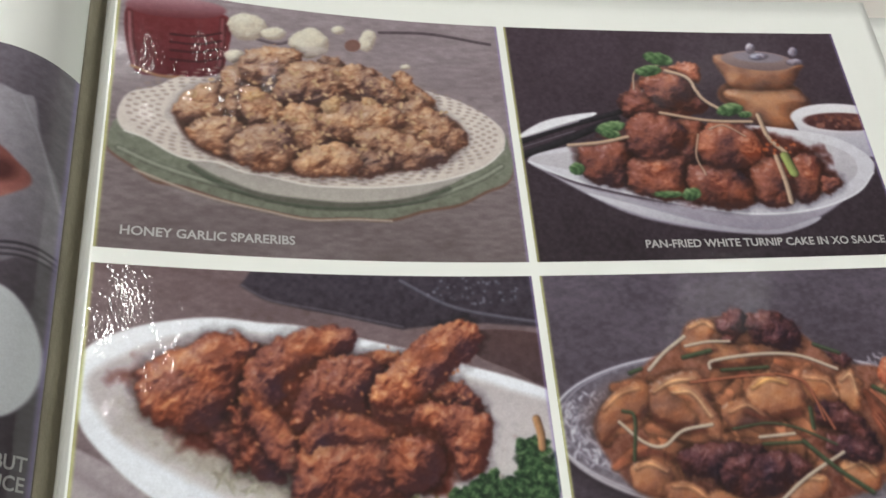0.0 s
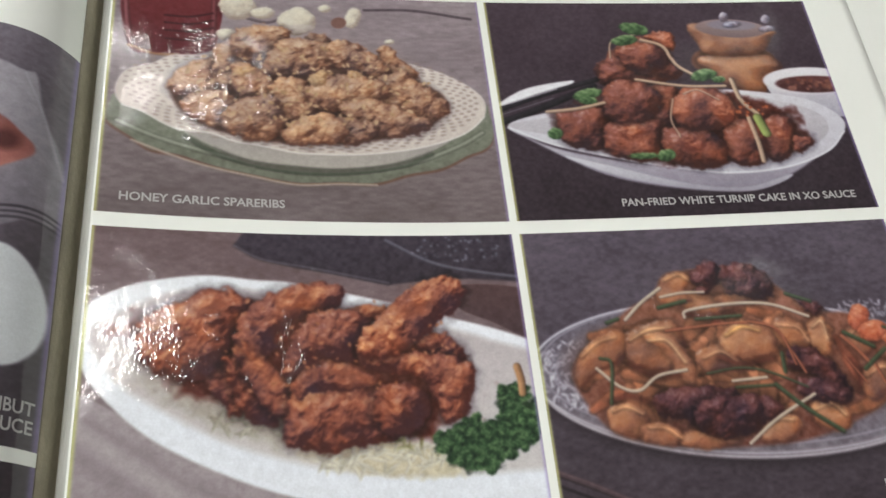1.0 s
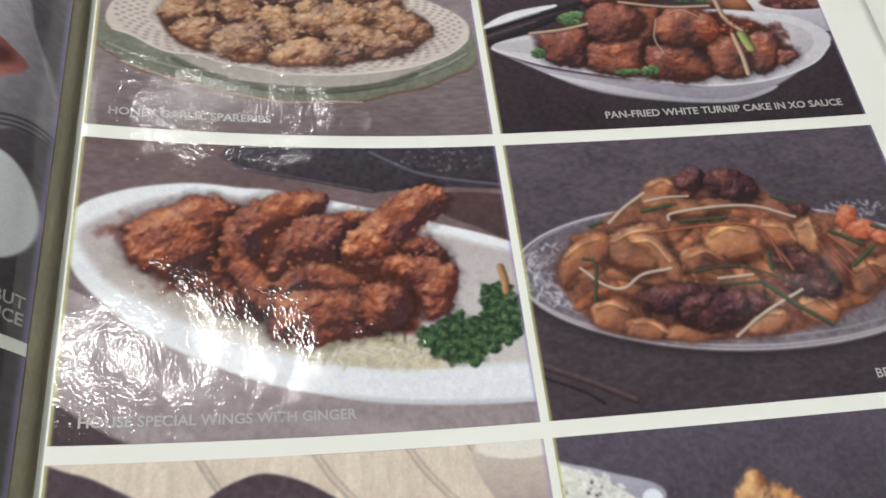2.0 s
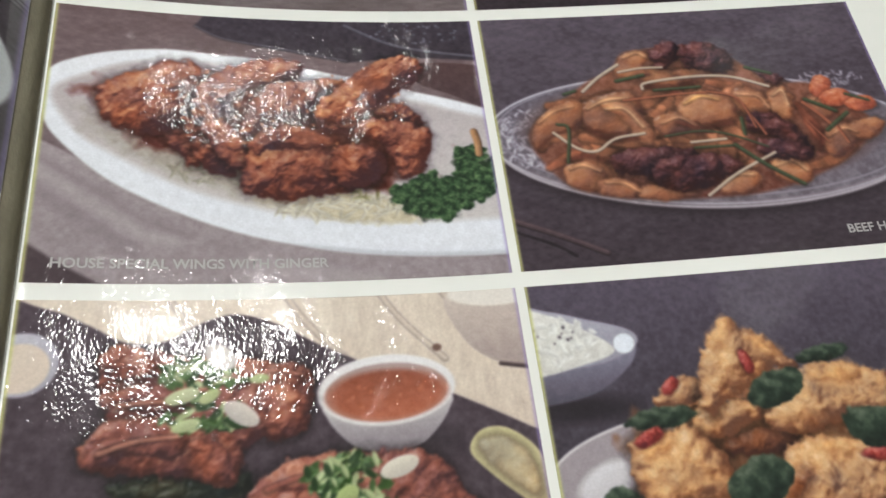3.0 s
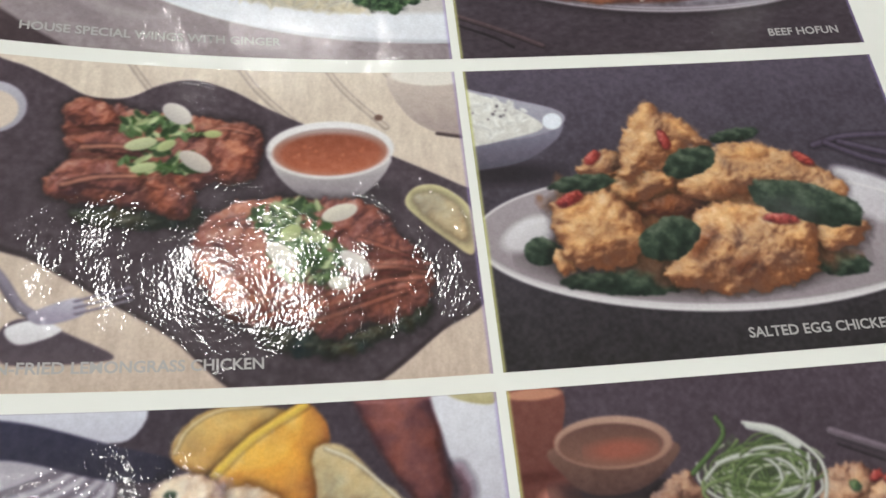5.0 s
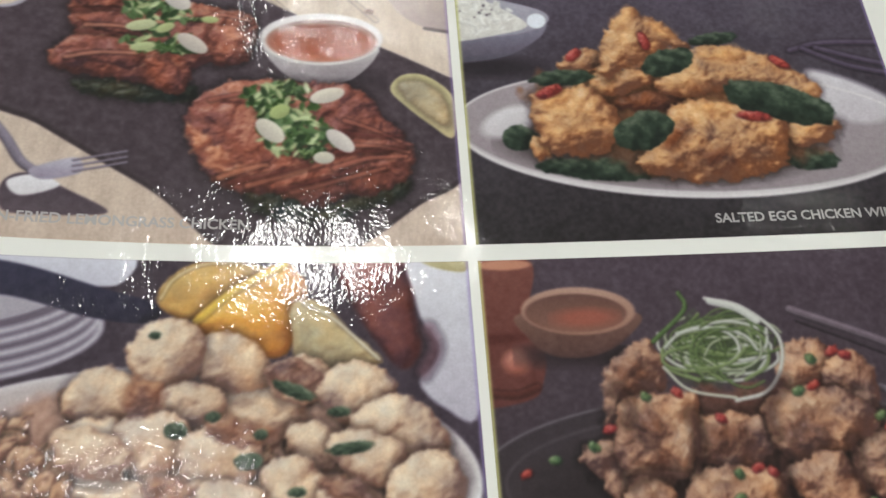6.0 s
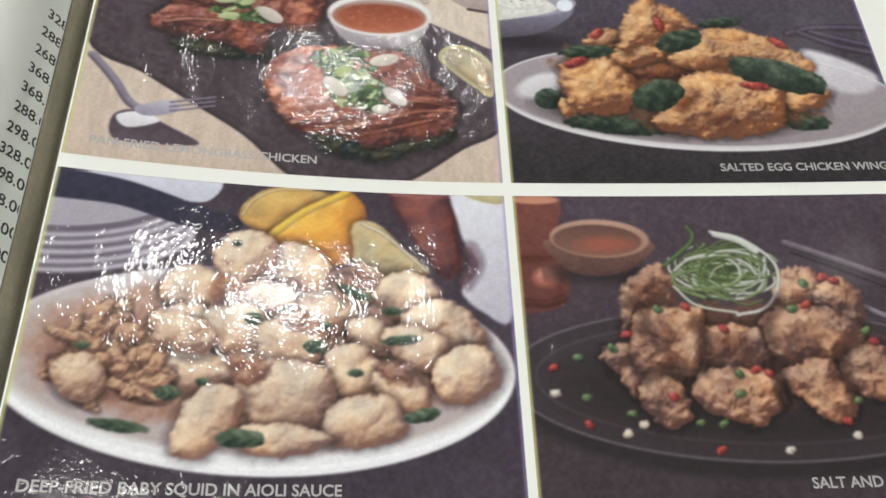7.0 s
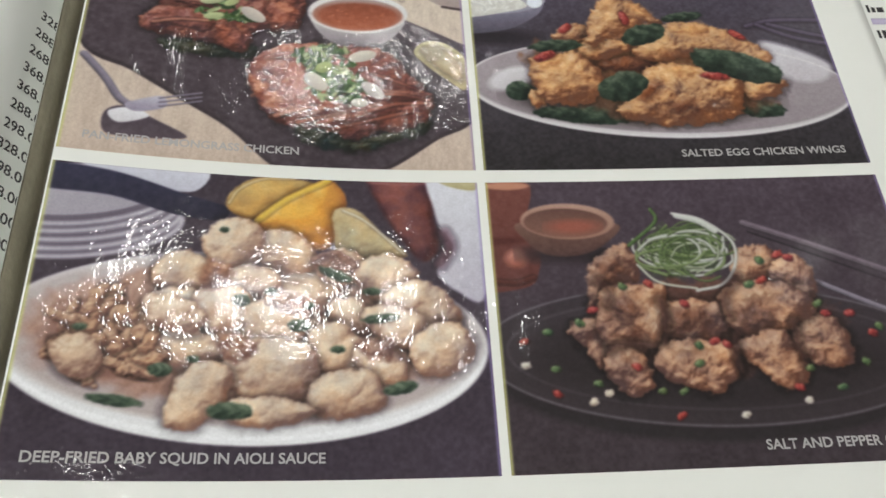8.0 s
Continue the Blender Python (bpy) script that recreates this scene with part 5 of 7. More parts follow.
    c.chunk([(28.9, 49.5), (35.5, 47.5), (43.7, 47.5), (52.7, 48.9), (52.2, 54.8), (45.9, 59.6), (38.3, 57.3), (29.9, 54.3)], BEEF, crust=0.7)
    c.chunk([(40.7, 51.5), (51.4, 50.0), (61.4, 51.4), (64.3, 55.8), (55.0, 59.8), (46.4, 61.4), (40.0, 58.6)], BEEF, crust=0.7)
    c.chunk([(69.2, 38.9), (76.9, 38.3), (82.7, 43.9), (84.8, 50.3), (80.8, 53.0), (75.3, 47.0), (69.8, 44.0)], BEEF, crust=0.7)
    c.chunk([(71.2, 46.7), (78.2, 47.9), (84.4, 51.5), (82.2, 55.0), (74.3, 53.7), (69.9, 50.9)], BEEF, crust=0.7, lift=0.1)
    c.chunk([(77.6, 25.1), (82.2, 24.8), (84.0, 27.6), (79.9, 28.6)], BEEF, crust=0.7)
    c.piece("bean_sprout", "white bean sprout", each=True)
    c.strand([(25.9, 27.5), (31.2, 22.8), (37.6, 18.6)], 1.09, (220, 203, 172), shade=0.4, soft=0.5)
    c.strand([(42.9, 27.7), (44.5, 25.6), (58.1, 24.3), (69.0, 25.2), (79.0, 29.4)], 1.01, (220, 203, 172), shade=0.4, soft=0.5)
    c.strand([(15.3, 40.8), (20.9, 46.2), (26.0, 47.4), (31.8, 43.8), (40.0, 42.6)], 1.01, (220, 203, 172), shade=0.4, soft=0.5)
    c.strand([(52.7, 63.4), (61.9, 57.4), (74.1, 51.6)], 1.01, (220, 203, 172), shade=0.4, soft=0.5)
    c.strand([(37.3, 21.3), (43.6, 20.3), (50.2, 20.4)], 0.86, (220, 203, 172), shade=0.4, soft=0.5)
    c.strand([(52.2, 46.5), (62.0, 46.1)], 0.94, (220, 203, 172), shade=0.4, soft=0.5)
    c.piece("carrot_shred", "orange carrot shred", each=True)
    c.strand([(36.7, 31.3), (56.6, 30.1), (67.1, 31.8), (71.4, 39.8), (73.5, 45.5)], 0.86, (190, 108, 72), soft=0.5)
    c.strand([(61.0, 29.8), (69.0, 33.0), (71.5, 43.0)], 0.70, (190, 108, 72), soft=0.5)
    c.strand([(87.0, 35.9), (90.1, 39.9), (92.6, 43.9)], 1.25, (190, 108, 72), soft=0.5)
    c.strand([(94.1, 44.6), (95.5, 50.0)], 0.94, (190, 108, 72), soft=0.5)
    c.strand([(86.1, 41.8), (90.1, 49.6)], 0.62, (190, 108, 72), soft=0.5)
    for place in (
        (93.8, 30.7, 4.2, 2.9, -55),
        (96.9, 34.8, 4.6, 3.0, -10),
        (103.2, 37.5, 4.5, 2.6, -5),
    ):
        c.lump(*place, CARROT, rough=0.1, crust=0.5)
    c.piece("scallion_length", "green scallion length", each=True)
    c.strand([(45.5, 44.0), (55.3, 43.0), (63.4, 44.8), (72.8, 49.5)], 0.70, (74, 96, 62), soft=0.5)
    c.strand([(52.8, 48.3), (64.5, 48.4)], 0.86, (74, 96, 62), soft=0.5)
    c.strand([(64.0, 48.3), (71.0, 55.5), (79.0, 62.0)], 1.33, (74, 96, 62), soft=0.5)
    c.strand([(36.1, 24.4), (44.1, 22.8)], 1.25, (74, 96, 62), soft=0.5)
    c.strand([(16.8, 38.0), (19.6, 39.8), (17.6, 50.4)], 0.94, (74, 96, 62), soft=0.5)
    c.strand([(87.9, 34.8), (95.3, 39.4)], 1.33, (74, 96, 62), soft=0.5)
    c.strand([(90.9, 45.6), (98.3, 40.3)], 1.25, (74, 96, 62), soft=0.5)
    c.strand([(74.3, 22.2), (80.9, 24.9)], 1.17, (74, 96, 62), soft=0.5)
    c.strand([(68.2, 39.6), (67.7, 44.9)], 1.17, (74, 96, 62), soft=0.5)
    c.strand([(46.1, 28.3), (59.3, 28.0)], 1.01, (74, 96, 62), soft=0.5)
    c.strand([(20.5, 28.1), (23.7, 27.1)], 1.09, (74, 96, 62), soft=0.5)
    c.strand([(100.0, 33.9), (105.8, 36.6)], 0.94, (74, 96, 62), soft=0.5)
    return c.press(RIGHT_X, -1 * ROW, on_right, "printed photograph of beef rice noodles on a dark table")


def print_lemongrass_chicken():
    """Grilled chicken on a black board with dips and lime."""
    c = Print(W_LEFT, TALL, 15)
    c.wash((216, 200, 178), (196, 176, 152), stain=11, grain=8, size=6.0, aspect=0.25)
    c.strand([(29.5, -2.0), (36.5, 8.6), (46.6, 18.7)], 0.6, (208, 190, 165), shade=0.1, soft=1.5)
    c.strand([(53.5, -4.8), (60.5, 6.4), (70.6, 17.2)], 0.7, (208, 190, 165), shade=0.1, soft=1.5)
    c.strand([(74.3, -6.4), (81.1, 5.3), (91.1, 16.6)], 0.7, (208, 190, 165), shade=0.1, soft=1.5)
    c.strand([(88.7, -7.1), (95.3, 4.9), (105.2, 16.6)], 0.7, (208, 190, 165), shade=0.1, soft=1.5)
    c.piece("slate_board", "black slate board with a wavy edge")
    c.shape([(-5.7, 4.4), (5.7, 3.9), (14.9, 8.0), (22.3, 11.9), (30.5, 11.8), (37.5, 7.6), (45.0, 5.7), (53.8, 8.2), (62.8, 13.4), (73.9, 19.0), (91.8, 26.9), (108.2, 35.9), (114.6, 40.5), (111.2, 62.9), (99.8, 70.9), (85.8, 81.3), (72.9, 85.2), (56.6, 83.4), (42.0, 70.3), (29.4, 62.2), (15.0, 53.3), (-0.3, 43.8)], (44, 38, 40), (56, 48, 48))
    c.shape([(-6.0, 2.5), (5.4, 2.0), (14.8, 6.1), (22.1, 10.0), (30.3, 9.8), (37.4, 5.7), (44.9, 3.7), (53.8, 6.2), (62.8, 11.5), (74.0, 17.1), (91.9, 25.0), (108.4, 34.0), (114.8, 38.7), (111.4, 61.2), (100.0, 69.3), (85.9, 79.8), (72.9, 83.8), (56.5, 82.0), (41.9, 68.8), (29.3, 60.6), (14.8, 51.7), (-0.5, 42.2)], (74, 64, 68), (66, 58, 60), grain=10)
    c.piece("small_dish", "small dish of pale sauce")
    c.oval(2.4, 14.8, 7.2, 6.9, -49, (190, 188, 194), (160, 158, 164))
    c.oval(2.1, 15.6, 5.8, 5.4, -23, (214, 196, 174))
    c.piece("rice_bowl", "white bowl of rice")
    c.shape([(93.1, 0.8), (111.2, 1.8), (110.2, 18.9), (103.3, 18.3), (96.1, 12.3)], (205, 190, 172), (160, 145, 132))
    c.oval(103.4, 1.2, 10.1, 3.0, 2, (226, 218, 204))
    c.oval(89.5, 13.8, 1.1, 0.9, -9, (110, 84, 66))
    c.strand([(103.8, 18.8), (110.1, 20.0)], 1.0, (90, 74, 70))
    c.piece("sauce_bowl", "white bowl of red sauce")
    c.oval(78.6, 35.6, 13.2, 2.9, -1, (40, 36, 38), soft=4, alpha=0.7)
    c.shape([(64.1, 25.7), (77.3, 22.8), (90.7, 25.0), (90.8, 28.3), (87.4, 32.9), (83.1, 36.1), (77.0, 36.9), (71.1, 36.3), (67.0, 33.3), (63.9, 28.9)], (208, 203, 198), (128, 122, 120))
    c.oval(77.3, 23.1, 15.4, 8.2, -3, (228, 224, 220), (214, 209, 204))
    c.oval(77.3, 23.6, 13.7, 6.7, -3, (168, 148, 138), (176, 120, 92))
    c.oval(77.3, 24.2, 13.0, 5.7, -2, (142, 72, 44), (184, 102, 66), soft=1.4, grain=8)
    c.crumbs(77.3, 24.7, 10.1, 3.3, 16, 0.45, (196, 108, 68))
    c.piece("lime", "cut lime wedge")
    c.shape([(94.1, 38.1), (97.0, 33.9), (102.7, 33.7), (108.5, 38.3), (110.2, 43.8), (108.9, 52.4), (103.7, 48.7), (97.5, 42.9)], (212, 204, 142), (196, 180, 128))
    c.chunk([(96.2, 37.7), (100.3, 35.5), (105.7, 38.5), (108.1, 43.7), (107.5, 48.8), (100.8, 43.6)], ((146, 128, 90), (188, 172, 130), (216, 204, 168)), crust=0.3, size=3.0, dome=0.25, rough=0.3, soft=1.0)
    c.piece("green_bed", "dark chopped greens under the meat", each=True)
    c.chunk([(60.3, 67.9), (68.3, 67.5), (75.1, 72.2), (75.8, 75.4), (65.9, 74.4), (60.7, 70.9)], DARKGREEN, crust=1.2, size=1.5)
    c.chunk([(75.0, 73.3), (84.6, 69.0), (96.9, 64.3), (96.2, 69.1), (86.3, 72.3), (77.8, 75.6)], DARKGREEN, crust=1.2, size=1.5)
    c.chunk([(19.7, 40.4), (30.1, 39.5), (39.9, 41.0), (47.0, 39.6), (47.5, 43.7), (32.2, 44.7), (22.6, 43.2)], DARKGREEN, crust=1.2, size=1.5)
    c.piece("grilled_chicken", "charred reddish grilled chicken", each=True)
    c.chunk([(17.2, 16.1), (17.9, 11.6), (22.9, 10.9), (32.2, 13.3), (39.6, 14.0), (51.5, 14.8), (60.3, 17.0), (60.5, 26.7), (57.6, 32.2), (49.1, 33.1), (44.9, 36.0), (44.9, 41.8), (39.9, 41.0), (33.0, 39.1), (23.3, 38.8), (15.7, 36.4), (15.0, 33.0), (18.9, 27.7), (18.1, 22.3)], GRILL, crust=0.6, dome=0.35, lift=0.10)
    c.chunk([(45.4, 49.7), (48.0, 43.1), (53.2, 38.1), (61.7, 36.7), (72.6, 36.7), (86.9, 38.3), (92.6, 47.3), (97.4, 52.4), (99.3, 58.4), (96.9, 63.7), (90.0, 67.4), (82.6, 68.8), (75.1, 71.2), (66.3, 68.4), (58.4, 68.2), (53.5, 66.3), (49.7, 62.4), (48.8, 57.6), (46.4, 54.2)], GRILL, crust=0.6, dome=0.3, lift=0.06)
    c.piece("")
    c.chunk([(17.7, 17.3), (18.9, 11.6), (26.0, 12.1), (29.2, 17.2), (23.3, 19.1)], GRILL, sink=0.2, crust=0.8, dome=0.5)
    c.chunk([(18.5, 22.3), (26.3, 19.1), (35.5, 21.0), (34.6, 25.4), (24.6, 25.3)], GRILL, sink=0.2, crust=0.6, dome=0.5)
    c.chunk([(15.1, 34.1), (18.9, 27.7), (28.6, 27.2), (35.7, 29.7), (33.9, 35.6), (25.1, 35.4), (17.6, 37.0)], GRILL, sink=0.2, crust=0.6, dome=0.5, lift=0.05)
    c.chunk([(47.1, 17.3), (54.8, 16.2), (60.3, 17.7), (58.0, 21.5), (50.3, 21.3)], GRILL, sink=0.2, crust=0.6, dome=0.5, lift=0.06)
    c.chunk([(50.3, 22.6), (56.9, 20.8), (60.0, 25.5), (57.6, 31.6), (52.3, 30.2)], GRILL, sink=0.2, crust=0.6, dome=0.5, lift=0.08)
    c.chunk([(36.8, 32.1), (44.9, 34.8), (44.9, 41.2), (39.9, 41.0), (36.9, 36.9)], GRILL, sink=0.2, crust=0.7, dome=0.5, lift=-0.06)
    c.chunk([(45.9, 49.8), (48.9, 51.0), (51.8, 55.6), (48.8, 57.6), (46.9, 54.2)], GRILLLIT, sink=0, crust=0.6, soft=1.5)
    c.chunk([(50.8, 56.6), (54.8, 56.4), (56.7, 60.2), (51.7, 60.9)], GRILLLIT, sink=0, crust=0.6, soft=1.5)
    c.chunk([(50.2, 60.3), (54.7, 61.2), (60.6, 61.1), (55.6, 63.3)], GRILLLIT, sink=0, crust=0.6, soft=1.5, lift=-0.1)
    c.strand([(54.1, 64.5), (59.6, 62.1), (64.5, 60.6)], 1.5, (196, 124, 86), shade=0.3, soft=1.6, taper=0.4)
    c.strand([(60.4, 66.3), (68.6, 63.3), (77.1, 60.2)], 1.3, (178, 104, 74), shade=0.3, soft=1.8, taper=0.4)
    c.strand([(70.3, 67.7), (80.9, 64.4), (91.9, 61.0)], 1.2, (170, 96, 70), shade=0.3, soft=1.8, taper=0.4)
    c.strand([(80.2, 61.1), (87.9, 58.4), (97.3, 57.6)], 1.2, (176, 102, 76), shade=0.3, soft=1.8, taper=0.4)
    c.strand([(85.1, 54.8), (91.6, 55.1), (98.0, 56.5)], 1.0, (180, 108, 80), shade=0.3, soft=1.6, taper=0.4)
    c.strand([(82.6, 47.6), (88.9, 49.9), (96.2, 53.5)], 1.0, (172, 98, 74), shade=0.3, soft=1.6, taper=0.4)
    c.strand([(51.0, 43.3), (57.3, 41.3), (63.6, 41.0)], 1.0, (160, 88, 68), shade=0.3, soft=1.6, taper=0.4)
    c.strand([(56.5, 65.5), (65.6, 63.1), (74.0, 60.5)], 1.0, (84, 36, 30), shade=0.2, soft=2.2, taper=0.3)
    c.strand([(67.3, 67.4), (78.9, 63.7), (87.7, 60.1)], 1.0, (80, 34, 30), shade=0.2, soft=2.2, taper=0.3)
    c.strand([(80.6, 56.7), (88.2, 56.2), (97.0, 55.3)], 1.0, (80, 34, 30), shade=0.2, soft=2.2, taper=0.3)
    c.strand([(82.2, 51.1), (89.8, 52.0), (96.4, 51.7)], 1.0, (84, 36, 32), shade=0.2, soft=2.2, taper=0.3)
    c.strand([(19.7, 26.2), (27.6, 25.9), (35.7, 27.5)], 0.9, (84, 38, 32), shade=0.2, soft=2.0, taper=0.3)
    c.strand([(18.4, 20.1), (26.3, 18.5), (32.4, 19.1)], 0.9, (84, 38, 32), shade=0.2, soft=2.0, taper=0.3)
    c.strand([(21.6, 24.1), (28.5, 23.5), (34.6, 24.2)], 1.1, (206, 140, 104), shade=0.3, soft=1.6, taper=0.4)
    c.strand([(18.3, 34.1), (24.9, 31.9), (33.7, 31.1)], 1.1, (206, 140, 104), shade=0.3, soft=1.6, taper=0.4)
    c.strand([(47.1, 19.3), (52.6, 17.4), (59.2, 18.7)], 1.0, (190, 120, 92), shade=0.3, soft=1.6, taper=0.4)
    c.piece("herb_topping", "chopped scallion and coriander")
    for place in (
        (34.9, 16.4, 4.8, 1.9, 1),
        (41.2, 16.4, 3.2, 1.4, -6),
        (45.5, 19.5, 4.2, 0.8, -5),
        (35.8, 23.0, 4.5, 1.3, -5),
        (41.8, 28.6, 6.8, 1.4, 1),
    ):
        c.lump(*place, CHOPPED, rough=0.5, crust=1.2, size=1.2)
    for place in (
        (68.2, 39.3, 5.4, 2.5, -15),
        (65.6, 45.0, 4.6, 3.2, -3),
        (69.8, 49.2, 4.6, 2.9, -2),
        (74.4, 57.0, 4.2, 1.9, -0),
        (72.9, 52.8, 3.8, 2.4, -1),
    ):
        c.lump(*place, CHOPPED, rough=0.5, crust=1.2, size=1.3)
    c.crumbs(37.0, 17.5, 8.3, 3.8, 34, 0.6, (76, 114, 56), spread=36, length=2.2)
    c.crumbs(37.0, 17.5, 8.3, 3.8, 11, 0.55, (186, 204, 140), spread=20, length=2.6)
    c.crumbs(37.0, 17.5, 8.3, 3.8, 8, 0.6, (48, 78, 40), spread=12, length=2)
    c.crumbs(38.6, 27.3, 8.7, 3.4, 34, 0.6, (76, 114, 56), spread=36, length=2.2)
    c.crumbs(38.6, 27.3, 8.7, 3.4, 11, 0.55, (186, 204, 140), spread=20, length=2.6)
    c.crumbs(38.6, 27.3, 8.7, 3.4, 8, 0.6, (48, 78, 40), spread=12, length=2)
    c.crumbs(67.2, 42.5, 9.0, 6.0, 60, 0.6, (76, 114, 56), spread=36, length=2.2)
    c.crumbs(67.2, 42.5, 9.0, 6.0, 20, 0.55, (186, 204, 140), spread=20, length=2.6)
    c.crumbs(67.2, 42.5, 9.0, 6.0, 15, 0.6, (48, 78, 40), spread=12, length=2)
    c.crumbs(71.3, 52.3, 8.9, 6.0, 60, 0.6, (76, 114, 56), spread=36, length=2.2)
    c.crumbs(71.3, 52.3, 8.9, 6.0, 20, 0.55, (186, 204, 140), spread=20, length=2.6)
    c.crumbs(71.3, 52.3, 8.9, 6.0, 15, 0.6, (48, 78, 40), spread=12, length=2)
    c.oval(78.6, 40.4, 4.4, 2.1, -19, (226, 218, 196), (185, 178, 160), soft=0.25)
    c.oval(41.6, 13.7, 3.8, 2.5, 38, (220, 212, 200), (180, 173, 164), soft=0.25)
    c.oval(33.9, 22.5, 3.7, 1.6, -17, (198, 208, 152), (162, 170, 124), soft=0.25)
    c.oval(46.0, 26.8, 4.2, 2.2, 34, (210, 200, 184), (172, 164, 150), soft=0.25)
    c.oval(65.1, 51.1, 4.2, 2.4, 44, (224, 216, 196), (183, 177, 160), soft=0.25)
    c.oval(81.6, 53.4, 4.2, 2.1, 43, (222, 214, 202), (182, 175, 165), soft=0.25)
    c.oval(77.7, 58.2, 2.5, 1.7, -1, (214, 210, 186), (175, 172, 152), soft=0.25)
    c.oval(39.4, 22.7, 2.4, 1.3, -33, (186, 200, 130), (152, 164, 106), soft=0.25)
    c.oval(34.7, 28.9, 3.0, 1.3, -16, (190, 205, 140), (155, 168, 114), soft=0.25)
    c.oval(49.8, 19.1, 2.1, 1.1, -5, (180, 196, 120), (147, 160, 98), soft=0.25)
    c.oval(67.2, 45.6, 2.6, 1.9, -32, (176, 196, 116), (144, 160, 95), soft=0.25)
    c.piece("fork", "steel fork on a white napkin")
    c.shape([(9.8, 68.3), (14.6, 65.7), (22.8, 69.3), (31.3, 74.4), (19.1, 75.7), (10.6, 75.0)], (70, 62, 68), (84, 74, 76))
    c.shape([(10.6, 68.0), (16.2, 66.0), (21.0, 68.4), (13.6, 71.4)], (226, 224, 224), (205, 200, 200))
    c.strand([(2.2, 49.4), (6.3, 54.0), (9.2, 57.7), (12.6, 62.9), (16.3, 65.6)], 2.3, (152, 146, 156))
    c.shape([(14.5, 64.9), (20.3, 61.9), (23.9, 61.2), (25.1, 64.4), (20.8, 66.5), (16.5, 67.0)], (186, 182, 194), (140, 134, 146))
    c.strand([(23.0, 61.8), (28.3, 60.2), (33.8, 58.6)], 0.6, (150, 144, 154))
    c.strand([(23.1, 63.2), (28.4, 61.7), (33.9, 60.1)], 0.6, (150, 144, 154))
    c.strand([(23.3, 64.6), (28.6, 63.1), (34.0, 61.5)], 0.6, (150, 144, 154))
    return c.press(LEFT_X, -2 * ROW, on_right, "printed photograph of grilled chicken on a black board")


def print_salted_egg_wings():
    """Golden fried chicken with basil on a grey oval plate."""
    c = Print(W_RIGHT, TALL, 16)
    c.wash((80, 74, 84), (44, 42, 42), stain=5, grain=7, size=10.0)
    c.strand([(87.8, 27.7), (97.8, 25.5), (118.9, 26.3)], 1.8, (98, 86, 104), shade=0.5, soft=1.5)
    c.strand([(91.4, 27.3), (101.5, 32.8), (115.3, 36.9)], 1.8, (98, 86, 104), shade=0.5, soft=1.5)
    c.strand([(95.0, 27.1), (105.5, 31.0), (116.2, 34.3)], 1.8, (98, 86, 104), shade=0.5, soft=1.5)
    c.piece("rice_bowl", "steel bowl of rice")
    c.oval(7.4, 31.3, 14.3, 3.1, 1, (40, 36, 40), soft=3)
    c.shape([(-2.5, 19.9), (21.8, 17.0), (24.2, 16.2), (21.6, 21.8), (12.3, 27.8), (1.0, 29.9), (-4.4, 29.8)], (136, 136, 146), (74, 72, 80))
    c.shape([(-2.4, 6.6), (4.4, 6.9), (13.3, 9.6), (22.8, 12.9), (24.4, 16.5), (17.7, 20.3), (6.2, 21.8), (-3.8, 22.2)], (168, 168, 176), (140, 140, 148))
    c.shape([(-2.5, 7.2), (4.3, 7.8), (10.8, 11.2), (18.7, 17.5), (12.0, 20.6), (-3.8, 22.2)], (222, 219, 208), (206, 203, 192), grain=14)
    c.crumbs(5.9, 14.6, 9.1, 5.5, 70, 0.5, (236, 234, 224), spread=14, length=2)
    c.crumbs(6.1, 12.6, 8.0, 2.8, 10, 0.3, (70, 66, 66))
    c.oval(21.2, 16.4, 2.6, 2.4, -39, (226, 230, 234))
    c.piece("oval_plate", "pale grey oval plate")
    c.oval(56.0, 51.8, 58.7, 19.0, 3, (150, 142, 142), (206, 200, 198))
    c.oval(56.2, 50.8, 58.2, 18.1, 3, (160, 152, 150), (142, 134, 131), grain=5)
    c.oval(49.8, 53.9, 41.0, 12.0, 3, (96, 86, 82), (66, 60, 56), soft=4)
    c.oval(10.9, 47.9, 7.4, 3.9, -25, (214, 210, 210), (190, 184, 184), soft=1.5)
    c.shape([(90.6, 34.3), (101.2, 37.5), (110.5, 44.5), (106.3, 50.6), (97.4, 50.1), (91.4, 43.5)], (206, 202, 204), (190, 184, 186), soft=2)
    c.ring(56.0, 51.5, 58.4, 18.8, 3, 0.6, (216, 210, 208), alpha=0.9)
    c.piece("basil_leaf", "dark green fried basil leaf", each=True)
    c.leaf(67.8, 23.2, 6.7, 2.1, -8, BASIL)
    c.leaf(13.0, 52.7, 4.3, 3.7, -16, BASIL)
    c.leaf(33.3, 62.1, 14.6, 3.2, 4, BASIL)
    c.leaf(85.3, 61.1, 6.8, 3.1, -0, BASIL)
    c.leaf(22.9, 61.0, 6.3, 2.3, 1, BASIL)
    c.piece("")
    c.oval(53.5, 46.8, 37.0, 16.3, 5, (150, 94, 50), (84, 60, 40), soft=3, wave=0.2, grain=14)
    c.piece("fried_chicken", "golden crisp fried chicken piece", each=True)
    c.chunk([(82.0, 50.9), (88.7, 47.9), (95.3, 50.7), (90.7, 56.1), (81.8, 56.9)], GOLD, crust=0.6)
    c.chunk([(24.1, 31.4), (27.8, 28.1), (32.2, 25.6), (36.6, 26.5), (36.2, 30.6), (33.4, 32.8), (28.9, 33.1)], GOLD, crust=0.6)
